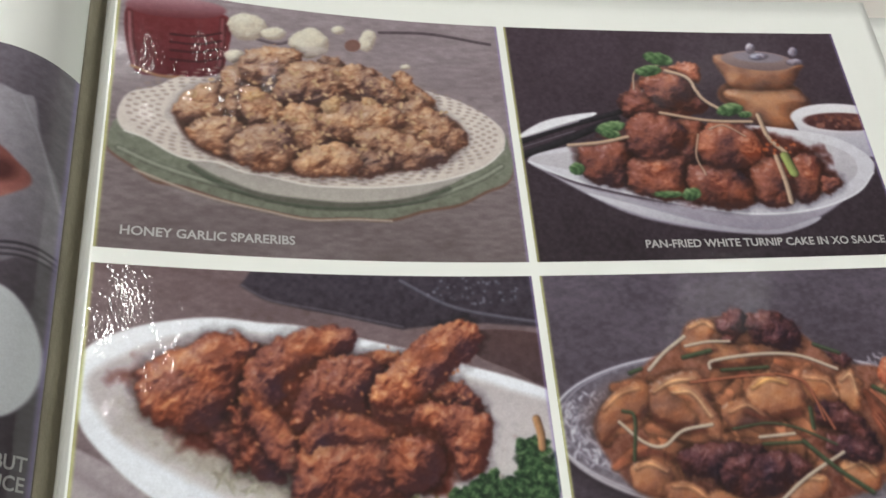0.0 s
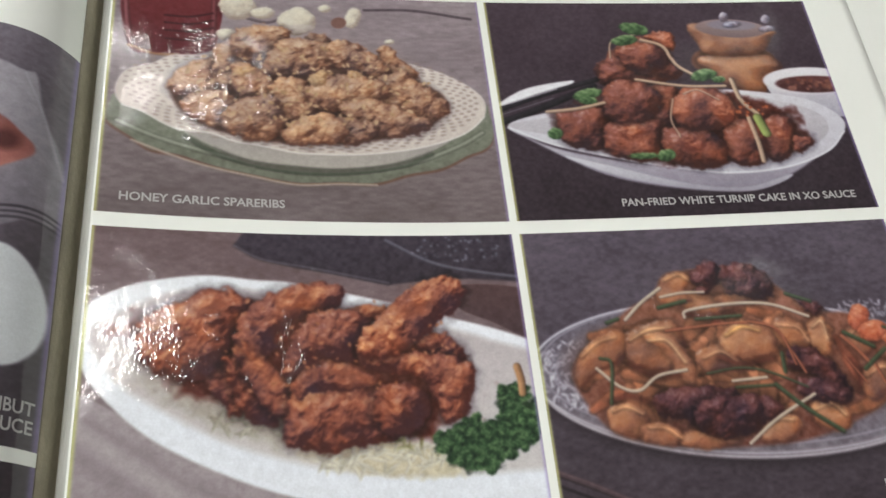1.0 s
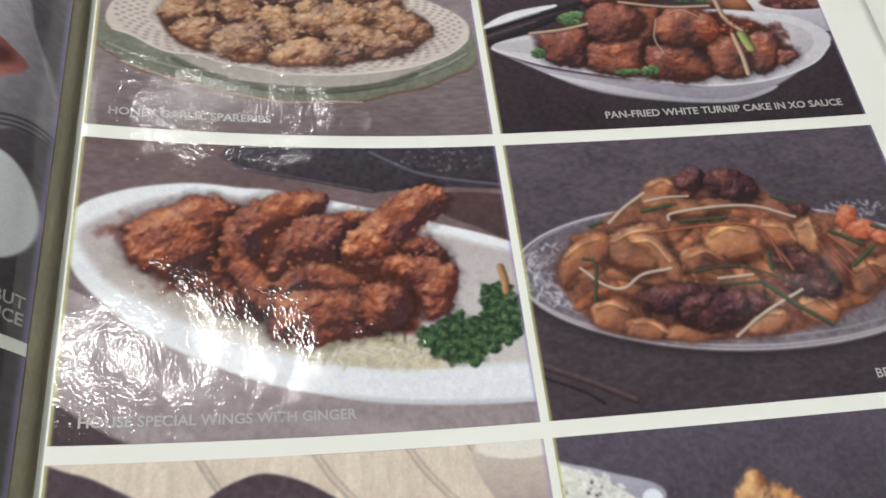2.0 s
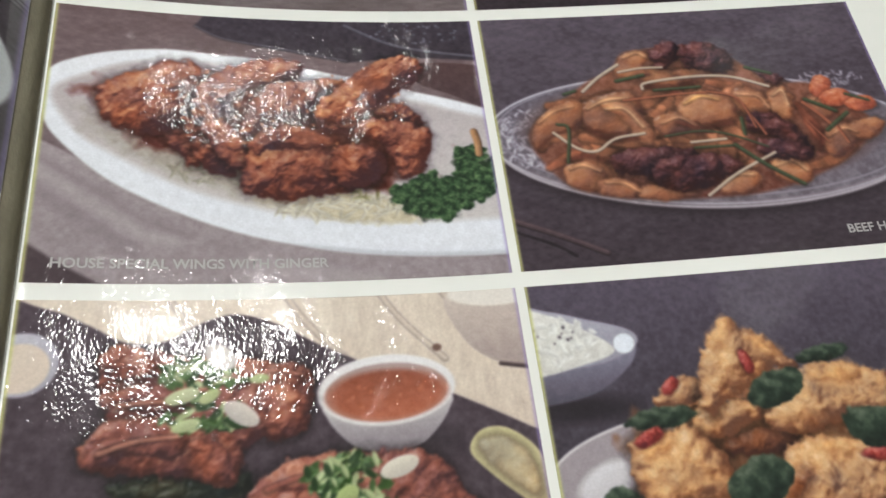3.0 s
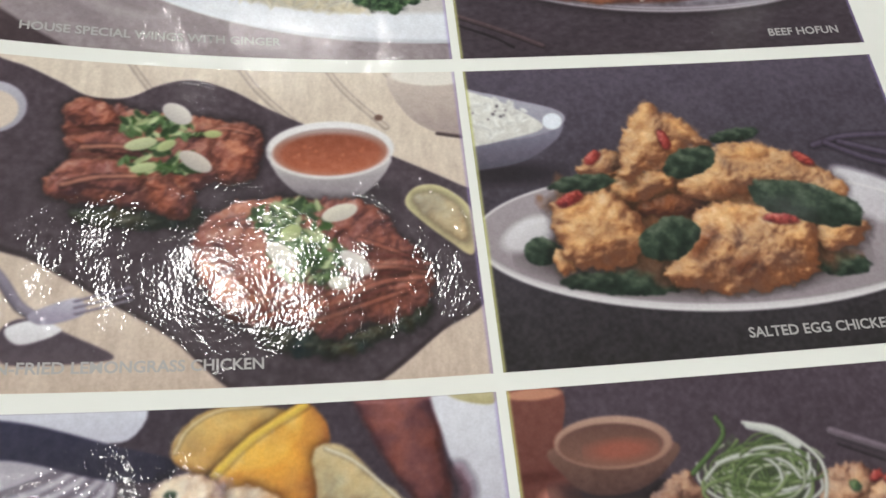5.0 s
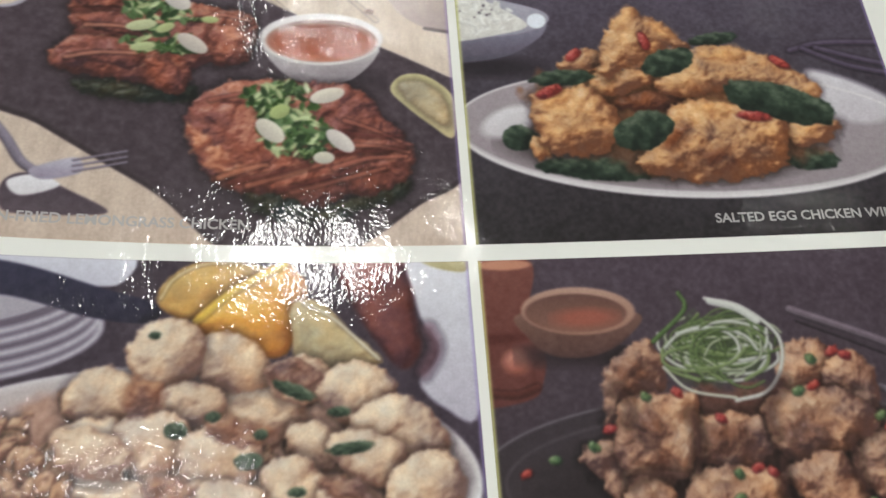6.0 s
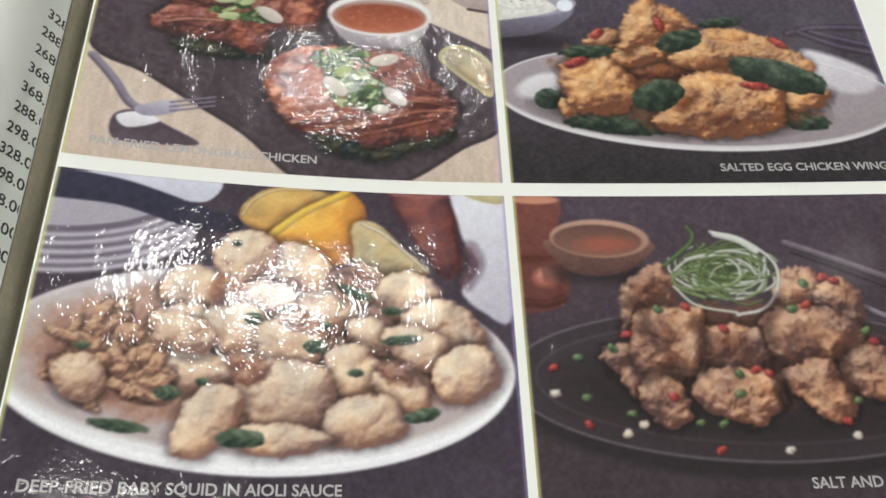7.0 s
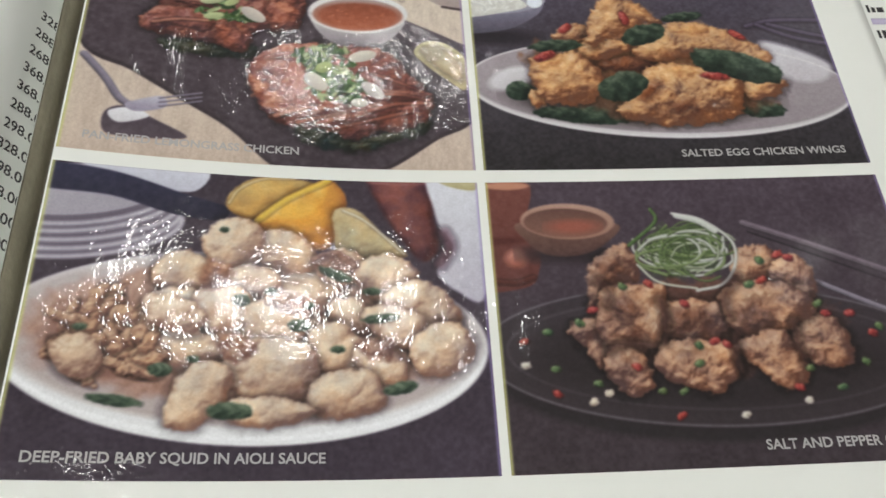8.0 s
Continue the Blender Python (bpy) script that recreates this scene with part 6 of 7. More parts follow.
    c.chunk([(37.7, 41.9), (43.3, 40.2), (50.5, 38.6), (56.8, 42.5), (54.9, 46.1), (45.6, 45.1), (38.5, 44.4)], GOLDDARK, crust=0.6)
    c.chunk([(32.6, 35.9), (36.8, 31.5), (41.9, 32.0), (46.8, 33.4), (49.8, 36.1), (43.6, 39.4), (37.2, 41.1), (33.0, 40.3)], GOLD, crust=0.6, lift=-0.05)
    c.chunk([(38.0, 22.4), (41.2, 17.6), (44.9, 12.6), (47.8, 11.9), (50.7, 14.6), (55.3, 17.7), (57.4, 21.0), (60.9, 24.8), (60.8, 26.5), (54.3, 26.2), (48.7, 29.4), (41.7, 32.8), (37.0, 36.3), (35.7, 29.7)], GOLD, crust=0.6, lift=0.03)
    c.chunk([(15.2, 54.5), (17.8, 52.2), (20.2, 54.3), (20.7, 57.9), (17.1, 58.6)], GOLD, crust=0.6)
    c.chunk([(50.0, 37.0), (58.9, 30.0), (62.7, 26.3), (72.0, 25.7), (83.0, 30.6), (91.6, 38.0), (91.6, 43.1), (85.3, 44.4), (68.5, 40.3), (60.9, 41.3), (54.9, 41.7)], GOLD, crust=0.6, lift=0.04)
    c.chunk([(16.7, 41.3), (19.6, 38.1), (25.6, 37.5), (31.5, 37.4), (36.3, 41.8), (38.8, 45.9), (38.4, 52.6), (36.0, 56.0), (29.7, 58.2), (23.5, 57.9), (19.2, 55.6), (16.7, 48.1)], GOLD, crust=0.6)
    c.chunk([(41.2, 60.0), (48.3, 52.5), (52.1, 44.6), (59.2, 42.4), (66.3, 43.5), (74.8, 44.8), (81.7, 49.2), (80.6, 57.2), (77.2, 63.3), (65.1, 66.4), (52.6, 65.8), (44.6, 63.9)], GOLD, crust=0.6, sink=0.45)
    c.piece("")
    c.chunk([(41.7, 18.5), (45.4, 13.6), (47.8, 13.4), (46.0, 17.2), (42.8, 20.3)], GOLDLIT, sink=0, crust=0.8, soft=3.5)
    c.chunk([(50.8, 16.8), (54.9, 19.0), (57.7, 22.7), (53.9, 22.3)], GOLDLIT, sink=0, crust=0.8, soft=3.5)
    c.chunk([(63.6, 28.5), (70.0, 25.8), (75.4, 28.1), (69.9, 30.5)], GOLDLIT, sink=0, crust=0.8, soft=3.5)
    c.chunk([(51.0, 37.0), (55.9, 36.0), (56.8, 37.7), (52.8, 38.4)], GOLDLIT, sink=0, crust=0.8, soft=3.0)
    c.chunk([(19.7, 40.8), (24.5, 39.0), (27.7, 40.9), (22.0, 43.4)], GOLDLIT, sink=0, crust=0.8, soft=3.5)
    c.chunk([(23.3, 47.3), (29.2, 46.4), (30.8, 48.8), (25.5, 49.8)], GOLDLIT, sink=0, crust=0.8, soft=3.5)
    c.chunk([(59.2, 44.3), (64.8, 43.3), (69.0, 46.2), (62.8, 47.0)], GOLDLIT, sink=0, crust=0.8, soft=3.5)
    c.chunk([(48.8, 53.8), (54.7, 49.2), (56.8, 51.7), (50.7, 57.0)], GOLDDARK, sink=0, crust=0.6, soft=4.0)
    c.chunk([(57.2, 59.2), (63.8, 57.0), (65.6, 60.1), (59.7, 62.3)], GOLDDARK, sink=0, crust=0.6, soft=4.0)
    c.piece("basil_leaf", "dark green crisp basil leaf", each=True)
    c.leaf(54.1, 30.5, 7.7, 4.1, -17, BASIL)
    c.leaf(26.0, 34.9, 8.3, 2.5, -4, BASIL)
    c.leaf(44.7, 51.1, 8.4, 5.4, -25, BASIL)
    c.leaf(81.1, 43.7, 14.7, 5.6, 18, BASIL)
    c.piece("chilli_ring", "red chilli ring", each=True)
    c.lump(49.2, 23.5, 3.1, 1.4, 79, CHILLI, rough=0.1, crust=0.4)
    c.lump(29.7, 27.7, 2.6, 1.5, -45, CHILLI, rough=0.1, crust=0.4)
    c.lump(22.0, 39.1, 3.7, 1.6, -25, CHILLI, rough=0.1, crust=0.4)
    c.lump(73.6, 47.8, 4.3, 1.5, 8, CHILLI, rough=0.1, crust=0.4)
    c.lump(84.0, 31.3, 3.0, 1.4, 39, CHILLI, rough=0.1, crust=0.4)
    return c.press(RIGHT_X, -2 * ROW, on_right, "printed photograph of golden fried chicken on a black table")


def print_squid():
    """Fried baby squid heaped on a white oval plate with lemon."""
    c = Print(W_LEFT, TALL, 17)
    c.wash((62, 54, 60), (58, 50, 58), stain=6, grain=7, size=10.0)
    c.piece("grey_plate", "grey rimmed plate in a stack")
    c.oval(8.9, 18.9, 24.3, 8.6, -10, (126, 121, 127), (96, 90, 97))
    c.ring(8.9, 18.9, 23.9, 8.3, -10, 1.1, (182, 178, 183), soft=1.0)
    c.piece("grey_plate", "grey rimmed plate in a stack")
    c.oval(8.6, 16.6, 24.1, 8.7, -10, (126, 121, 127), (96, 90, 97))
    c.ring(8.6, 16.6, 23.7, 8.4, -10, 1.1, (182, 178, 183), soft=1.0)
    c.piece("grey_plate", "grey rimmed plate in a stack")
    c.oval(8.2, 14.1, 23.8, 8.8, -10, (126, 121, 127), (96, 90, 97))
    c.ring(8.2, 14.1, 23.4, 8.5, -10, 1.1, (182, 178, 183), soft=1.0)
    c.piece("grey_plate", "grey rimmed plate in a stack")
    c.oval(7.9, 11.5, 23.5, 8.9, -11, (126, 121, 127), (96, 90, 97))
    c.ring(7.9, 11.5, 23.0, 8.6, -11, 1.1, (182, 178, 183), soft=1.0)
    c.piece("grey_plate", "grey rimmed plate in a stack")
    c.oval(7.6, 9.3, 23.2, 8.9, -11, (126, 121, 127), (96, 90, 97))
    c.ring(7.6, 9.3, 22.7, 8.7, -11, 1.1, (182, 178, 183), soft=1.0)
    c.oval(7.5, 8.7, 19.9, 6.9, -11, (172, 168, 172), (160, 156, 160))
    c.piece("knife", "dark blue handled knife on a white cloth")
    c.shape([(7.6, -2.1), (36.1, -2.3), (35.0, 5.8), (22.5, 5.2), (10.5, 1.8)], (212, 212, 220), (186, 186, 196))
    c.shape([(-4.2, 1.1), (13.8, 1.4), (32.1, 6.7), (43.2, 10.2), (41.7, 14.2), (30.3, 13.3), (14.8, 9.0), (-3.1, 8.0)], (48, 50, 70), (38, 38, 52))
    c.piece("pepper_mill", "reddish wooden mill")
    c.chunk([(80.0, -3.0), (96.5, -2.9), (97.1, 9.9), (98.4, 18.4), (97.3, 23.0), (94.2, 24.8), (90.5, 21.4), (85.9, 14.4), (81.7, 5.9)], ((70, 34, 34), (132, 76, 66), (186, 126, 108)), crust=0.05, rough=0.2, dome=0.8, soft=1.2)
    c.piece("white_cup", "white porcelain cup")
    c.shape([(96.5, -2.9), (111.6, -2.6), (110.0, 34.2), (102.3, 33.5), (97.5, 27.9), (100.8, 24.0), (101.9, 19.9), (99.1, 14.7), (97.6, 9.0)], (222, 222, 226), (176, 172, 180), soft=0.9)
    c.shape([(99.0, -0.6), (103.6, -1.3), (109.6, -0.4), (108.9, 2.6), (102.5, 1.5)], (196, 190, 140), (170, 160, 104))
    c.strand([(100.1, 16.2), (101.4, 20.4), (98.5, 25.7)], 2.6, (104, 72, 78), shade=0.2, soft=4)
    c.piece("lemon_wedge", "yellow lemon wedge", each=True)
    c.chunk([(42.9, 9.6), (44.9, 4.2), (50.7, 0.2), (59.4, -0.1), (66.3, 2.5), (56.1, 9.2), (49.7, 13.7)], ((146, 104, 50), (202, 162, 82), (230, 200, 120)), crust=0.15, rough=0.25, dome=0.4)
    c.chunk([(50.3, 14.1), (56.0, 7.8), (65.7, 1.0), (69.4, -0.3), (73.2, 3.6), (73.9, 8.2), (72.1, 16.4), (68.5, 21.9), (61.3, 20.5), (54.0, 17.4)], ((176, 106, 38), (226, 162, 56), (248, 214, 92)), crust=0.1, rough=0.25, dome=0.6)
    c.chunk([(70.8, 9.8), (76.4, 9.1), (83.1, 15.9), (89.7, 23.2), (78.1, 25.3), (72.1, 24.2), (70.9, 17.1)], ((140, 118, 78), (192, 174, 122), (216, 204, 160)), crust=0.25, rough=0.25, dome=0.3)
    c.piece("")
    c.strand([(51.2, 13.6), (58.4, 6.8), (69.2, 0.3)], 1.5, (248, 212, 74), shade=0.2, soft=1.6)
    c.strand([(73.2, 9.7), (79.4, 13.1), (89.1, 22.6)], 0.7, (230, 222, 190), shade=0.2, soft=0.8)
    c.strand([(43.6, 8.9), (46.1, 4.2), (52.0, 0.7), (60.6, 0.1)], 0.6, (226, 206, 150), shade=0.2, soft=0.8)
    c.piece("white_plate", "white oval plate")
    c.oval(51.5, 48.4, 57.8, 25.1, 1, (206, 202, 200), (228, 227, 224))
    c.oval(51.4, 46.7, 56.2, 22.2, 1, (186, 176, 170), (178, 164, 154), soft=1.5)
    c.ring(51.5, 47.7, 57.2, 24.1, 1, 1.1, (236, 235, 232), low=0.1)
    c.piece("")
    c.oval(51.4, 46.1, 47.7, 19.0, 1, (178, 142, 116), (160, 122, 98), soft=3, wave=0.1, grain=14)
    for k in range(46):
        u = c.rnd.rand(5)
        a, r = 6.283 * u[0], math.sqrt(u[1])
        c.lump(57.0 + 40.0 * r * math.cos(a), 44.0 + 18.0 * r * math.sin(a), 2.6 + 2.4 * u[2], 1.5 + 1.2 * u[3], 180 * u[4], TENTACLE, rough=0.28, crust=0.5, mottle=0.5, sink=0.4, edge=0.5)
    c.piece("baby_squid", "pale golden fried baby squid", each=True)
    c.chunk([(26.7, 30.5), (32.4, 23.7), (40.5, 26.3), (39.8, 34.1), (31.0, 35.5)], SQUID, crust=0.3, size=2.6, rough=0.6, sink=0.42, lift=0.1, sheen=0.2)
    c.chunk([(55.5, 29.3), (63.5, 24.2), (73.3, 30.1), (72.0, 37.9), (62.6, 39.7)], SQUID, crust=0.3, size=2.6, rough=0.6, sink=0.42, lift=0.1, sheen=0.2)
    c.chunk([(50.3, 23.2), (53.3, 16.5), (60.2, 16.9), (67.3, 23.8), (64.8, 28.8), (55.2, 28.5)], SQUID, crust=0.3, size=2.6, rough=0.6, sink=0.42, lift=0.1, sheen=0.2)
    c.chunk([(38.0, 21.4), (42.1, 13.7), (49.7, 13.9), (53.4, 20.2), (50.4, 26.9), (43.9, 29.7)], SQUID, crust=0.3, size=2.6, rough=0.6, sink=0.42, lift=0.1, sheen=0.2)
    c.chunk([(65.2, 24.9), (72.0, 21.4), (79.0, 24.3), (77.6, 30.8), (69.3, 31.1)], SQUID, crust=0.3, size=2.6, rough=0.6, sink=0.42, lift=0.1, sheen=0.2)
    c.chunk([(75.8, 30.3), (78.6, 24.7), (85.6, 22.8), (92.6, 27.6), (89.6, 34.8), (81.2, 35.7)], SQUID, crust=0.3, size=2.6, rough=0.6, sink=0.42, lift=0.1, sheen=0.2)
    c.chunk([(43.5, 30.3), (49.8, 26.7), (56.7, 28.7), (56.9, 34.1), (50.4, 36.0), (44.4, 34.0)], SQUID, crust=0.3, size=2.6, rough=0.6, sink=0.42, lift=0.1, sheen=0.2)
    c.chunk([(82.5, 35.0), (92.4, 30.1), (100.5, 34.8), (102.8, 42.4), (95.8, 44.7), (86.4, 41.0)], SQUID, crust=0.3, size=2.6, rough=0.6, sink=0.42, lift=0.1, sheen=0.2)
    c.chunk([(70.4, 36.6), (78.5, 36.3), (81.0, 43.7), (73.0, 45.5)], SQUID, crust=0.3, size=2.6, rough=0.6, sink=0.42, lift=0.1, sheen=0.2)
    c.chunk([(26.2, 40.9), (28.7, 35.5), (37.4, 34.2), (40.4, 38.3), (38.5, 45.8), (31.1, 47.0)], SQUID, crust=0.3, size=2.6, rough=0.6, sink=0.42, lift=0.1, sheen=0.2)
    c.chunk([(37.1, 35.7), (45.9, 32.8), (51.4, 36.3), (50.6, 43.7), (43.0, 45.5), (38.4, 43.0)], SQUID, crust=0.3, size=2.6, rough=0.6, sink=0.42, lift=0.1, sheen=0.2)
    c.chunk([(78.0, 41.9), (82.1, 37.3), (93.0, 40.2), (93.3, 47.6), (87.3, 49.1)], SQUID, crust=0.3, size=2.6, rough=0.6, sink=0.42, lift=0.1, sheen=0.2)
    c.chunk([(49.5, 38.7), (59.8, 35.1), (65.4, 42.4), (60.4, 50.0), (51.4, 48.8)], SQUID, crust=0.3, size=2.6, rough=0.6, sink=0.42, lift=0.1, sheen=0.2)
    c.chunk([(65.1, 45.9), (72.3, 41.9), (77.6, 46.9), (77.5, 54.1), (69.7, 55.7)], SQUID, crust=0.3, size=2.6, rough=0.6, sink=0.42, lift=0.1, sheen=0.2)
    c.chunk([(75.9, 50.6), (82.6, 47.6), (89.0, 54.6), (86.3, 58.9), (78.6, 56.2)], SQUID, crust=0.3, size=2.6, rough=0.6, sink=0.42, lift=0.1, sheen=0.2)
    c.chunk([(30.6, 45.5), (39.3, 45.6), (46.1, 50.9), (39.0, 55.4), (29.1, 53.2)], SQUID, crust=0.3, size=2.6, rough=0.6, sink=0.42, lift=0.1, sheen=0.2)
    c.chunk([(45.3, 51.3), (55.2, 46.7), (65.6, 49.1), (68.4, 58.9), (61.0, 64.4), (49.7, 62.1)], SQUID, crust=0.3, size=2.6, rough=0.6, sink=0.42, lift=0.1, sheen=0.2)
    c.chunk([(89.4, 49.5), (95.1, 42.9), (103.2, 42.9), (106.2, 49.5), (102.4, 55.3), (93.1, 56.7)], SQUID, crust=0.3, size=2.6, rough=0.6, sink=0.42, lift=0.1, sheen=0.2)
    c.chunk([(33.5, 64.5), (35.3, 57.7), (40.9, 52.8), (47.9, 55.9), (46.5, 62.6), (41.1, 69.3), (34.1, 69.6)], SQUID, crust=0.3, size=2.6, rough=0.6, sink=0.42, lift=0.1, sheen=0.2)
    c.chunk([(64.6, 63.3), (68.4, 56.5), (80.0, 54.8), (83.7, 63.1), (77.3, 66.6), (68.5, 66.6)], SQUID, crust=0.3, size=2.6, rough=0.6, sink=0.42, lift=0.1, sheen=0.2)
    c.chunk([(46.6, 63.3), (57.6, 61.7), (67.7, 65.4), (57.8, 68.9), (48.2, 68.5)], SQUID, crust=0.3, size=2.6, rough=0.6, sink=0.42, lift=0.1, sheen=0.2)
    c.piece("")
    c.chunk([(65.3, 24.2), (73.6, 22.2), (77.8, 27.0), (69.5, 29.6)], SQUIDDARK, sink=0, crust=0.9, soft=1.5)
    c.chunk([(55.4, 33.9), (67.5, 37.3), (62.2, 40.4), (54.2, 37.9)], SQUIDDARK, sink=0, crust=0.9, soft=1.5)
    c.chunk([(45.1, 45.3), (52.8, 47.8), (50.6, 53.6), (44.3, 51.0)], SQUIDDARK, sink=0, crust=0.9, soft=1.5)
    c.chunk([(76.2, 46.8), (85.5, 48.2), (85.3, 52.5), (78.7, 51.1)], SQUIDDARK, sink=0, crust=0.9, soft=1.5)
    c.chunk([(39.2, 27.0), (45.9, 28.1), (44.9, 32.8), (38.5, 34.0)], SQUIDDARK, sink=0, crust=0.9, soft=1.5)
    c.piece("")
    c.oval(18.4, 48.1, 11.7, 10.7, 27, (132, 94, 74), soft=4, wave=0.2, grain=14)
    for place in (
        (13.1, 54.2, 3.0, 1.4, -44),
        (21.1, 44.5, 2.6, 2.2, -49),
        (17.2, 48.1, 2.8, 1.5, -29),
        (29.8, 53.2, 4.1, 1.7, -57),
        (10.3, 42.5, 3.8, 1.2, -71),
        (16.6, 49.8, 3.4, 2.0, 47),
        (8.6, 51.7, 2.9, 2.2, -24),
        (25.4, 56.3, 4.1, 1.6, 12),
        (23.6, 51.6, 4.1, 1.5, -9),
        (26.1, 43.6, 4.2, 1.6, -59),
        (18.6, 38.6, 3.1, 2.4, -22),
        (17.0, 40.5, 3.8, 1.9, -58),
        (17.7, 51.8, 4.0, 1.7, -51),
        (15.3, 38.1, 4.6, 1.7, -71),
        (26.0, 51.8, 1.9, 1.6, -43),
        (20.8, 54.0, 2.4, 1.4, 21),
        (20.1, 41.8, 2.4, 1.3, -69),
        (22.3, 44.2, 2.3, 1.9, 74),
        (30.3, 51.3, 3.2, 1.7, 21),
        (10.6, 48.9, 2.0, 1.7, 75),
        (16.6, 49.0, 2.3, 2.0, 44),
        (28.6, 55.0, 2.7, 1.5, -61),
        (26.3, 54.1, 4.1, 2.3, -30),
        (25.5, 41.9, 4.5, 1.4, -63),
        (24.2, 48.1, 3.3, 2.1, -57),
        (14.5, 47.4, 4.5, 2.1, 39),
        (19.9, 48.8, 3.5, 2.1, 56),
        (25.9, 43.5, 2.7, 2.3, 67),
        (12.4, 53.0, 2.9, 2.0, 57),
        (27.7, 53.0, 3.7, 2.2, -21),
        (23.9, 55.9, 2.0, 1.3, -33),
        (27.9, 45.0, 3.7, 1.6, -48),
        (15.3, 47.3, 4.0, 1.4, -52),
        (25.2, 55.3, 2.5, 1.3, -45),
        (25.0, 47.5, 2.4, 2.2, 20),
        (28.7, 55.8, 3.7, 2.2, 11),
        (28.4, 44.4, 3.2, 1.5, -49),
        (13.0, 44.5, 3.7, 2.1, 18),
        (16.8, 50.0, 2.8, 2.1, -77),
        (8.7, 43.3, 3.9, 1.3, 14),
        (28.8, 53.1, 3.8, 2.0, 10),
        (22.7, 42.3, 2.8, 2.3, 18),
        (9.4, 51.4, 4.0, 2.1, 56),
        (26.4, 47.0, 2.6, 2.0, 83),
        (28.3, 48.6, 3.9, 1.7, -63),
        (14.3, 57.6, 4.4, 1.5, 33),
    ):
        c.lump(*place, TENTACLE, rough=0.28, crust=0.5, mottle=0.5, sink=0.4, edge=0.5)
    for place in (
        (13.3, 52.6, 6.0, 4.9, 45),
        (33.1, 41.1, 7.6, 4.9, 25),
    ):
        c.lump(*place, SQUID, rough=0.16, crust=0.25, mottle=0.4, sink=0.4, edge=0.5)
    c.piece("herb_leaf", "dark green herb leaf", each=True)
    c.leaf(43.1, 17.0, 1.2, 0.9, -3, HERBDARK)
    c.leaf(71.4, 29.0, 4.5, 1.5, 22, HERBDARK)
    c.leaf(82.9, 41.2, 4.8, 1.3, -6, HERBDARK)
    c.leaf(48.5, 36.9, 2.3, 1.7, -1, HERBDARK)
    c.leaf(22.4, 63.3, 6.2, 1.4, 7, HERBDARK)
    c.leaf(47.6, 65.3, 5.4, 2.1, -0, HERBDARK)
    c.leaf(62.7, 43.3, 3.0, 1.8, -1, HERBDARK)
    c.leaf(87.5, 59.6, 4.4, 1.6, -10, HERBDARK)
    c.leaf(31.3, 55.6, 2.7, 1.7, 0, HERBDARK)
    c.leaf(12.8, 45.6, 1.8, 0.9, -2, HERBDARK)
    c.leaf(80.6, 33.7, 2.4, 1.1, -1, HERBDARK)
    c.leaf(55.4, 34.2, 1.6, 1.1, -1, HERBDARK)
    c.leaf(64.9, 38.0, 1.4, 1.1, -1, HERBDARK)
    c.leaf(38.5, 52.7, 1.5, 1.0, 0, HERBDARK)
    c.leaf(72.2, 49.6, 1.9, 1.0, -0, HERBDARK)
    return c.press(LEFT_X, -3 * ROW, on_right, "printed photograph of fried baby squid on a black table")


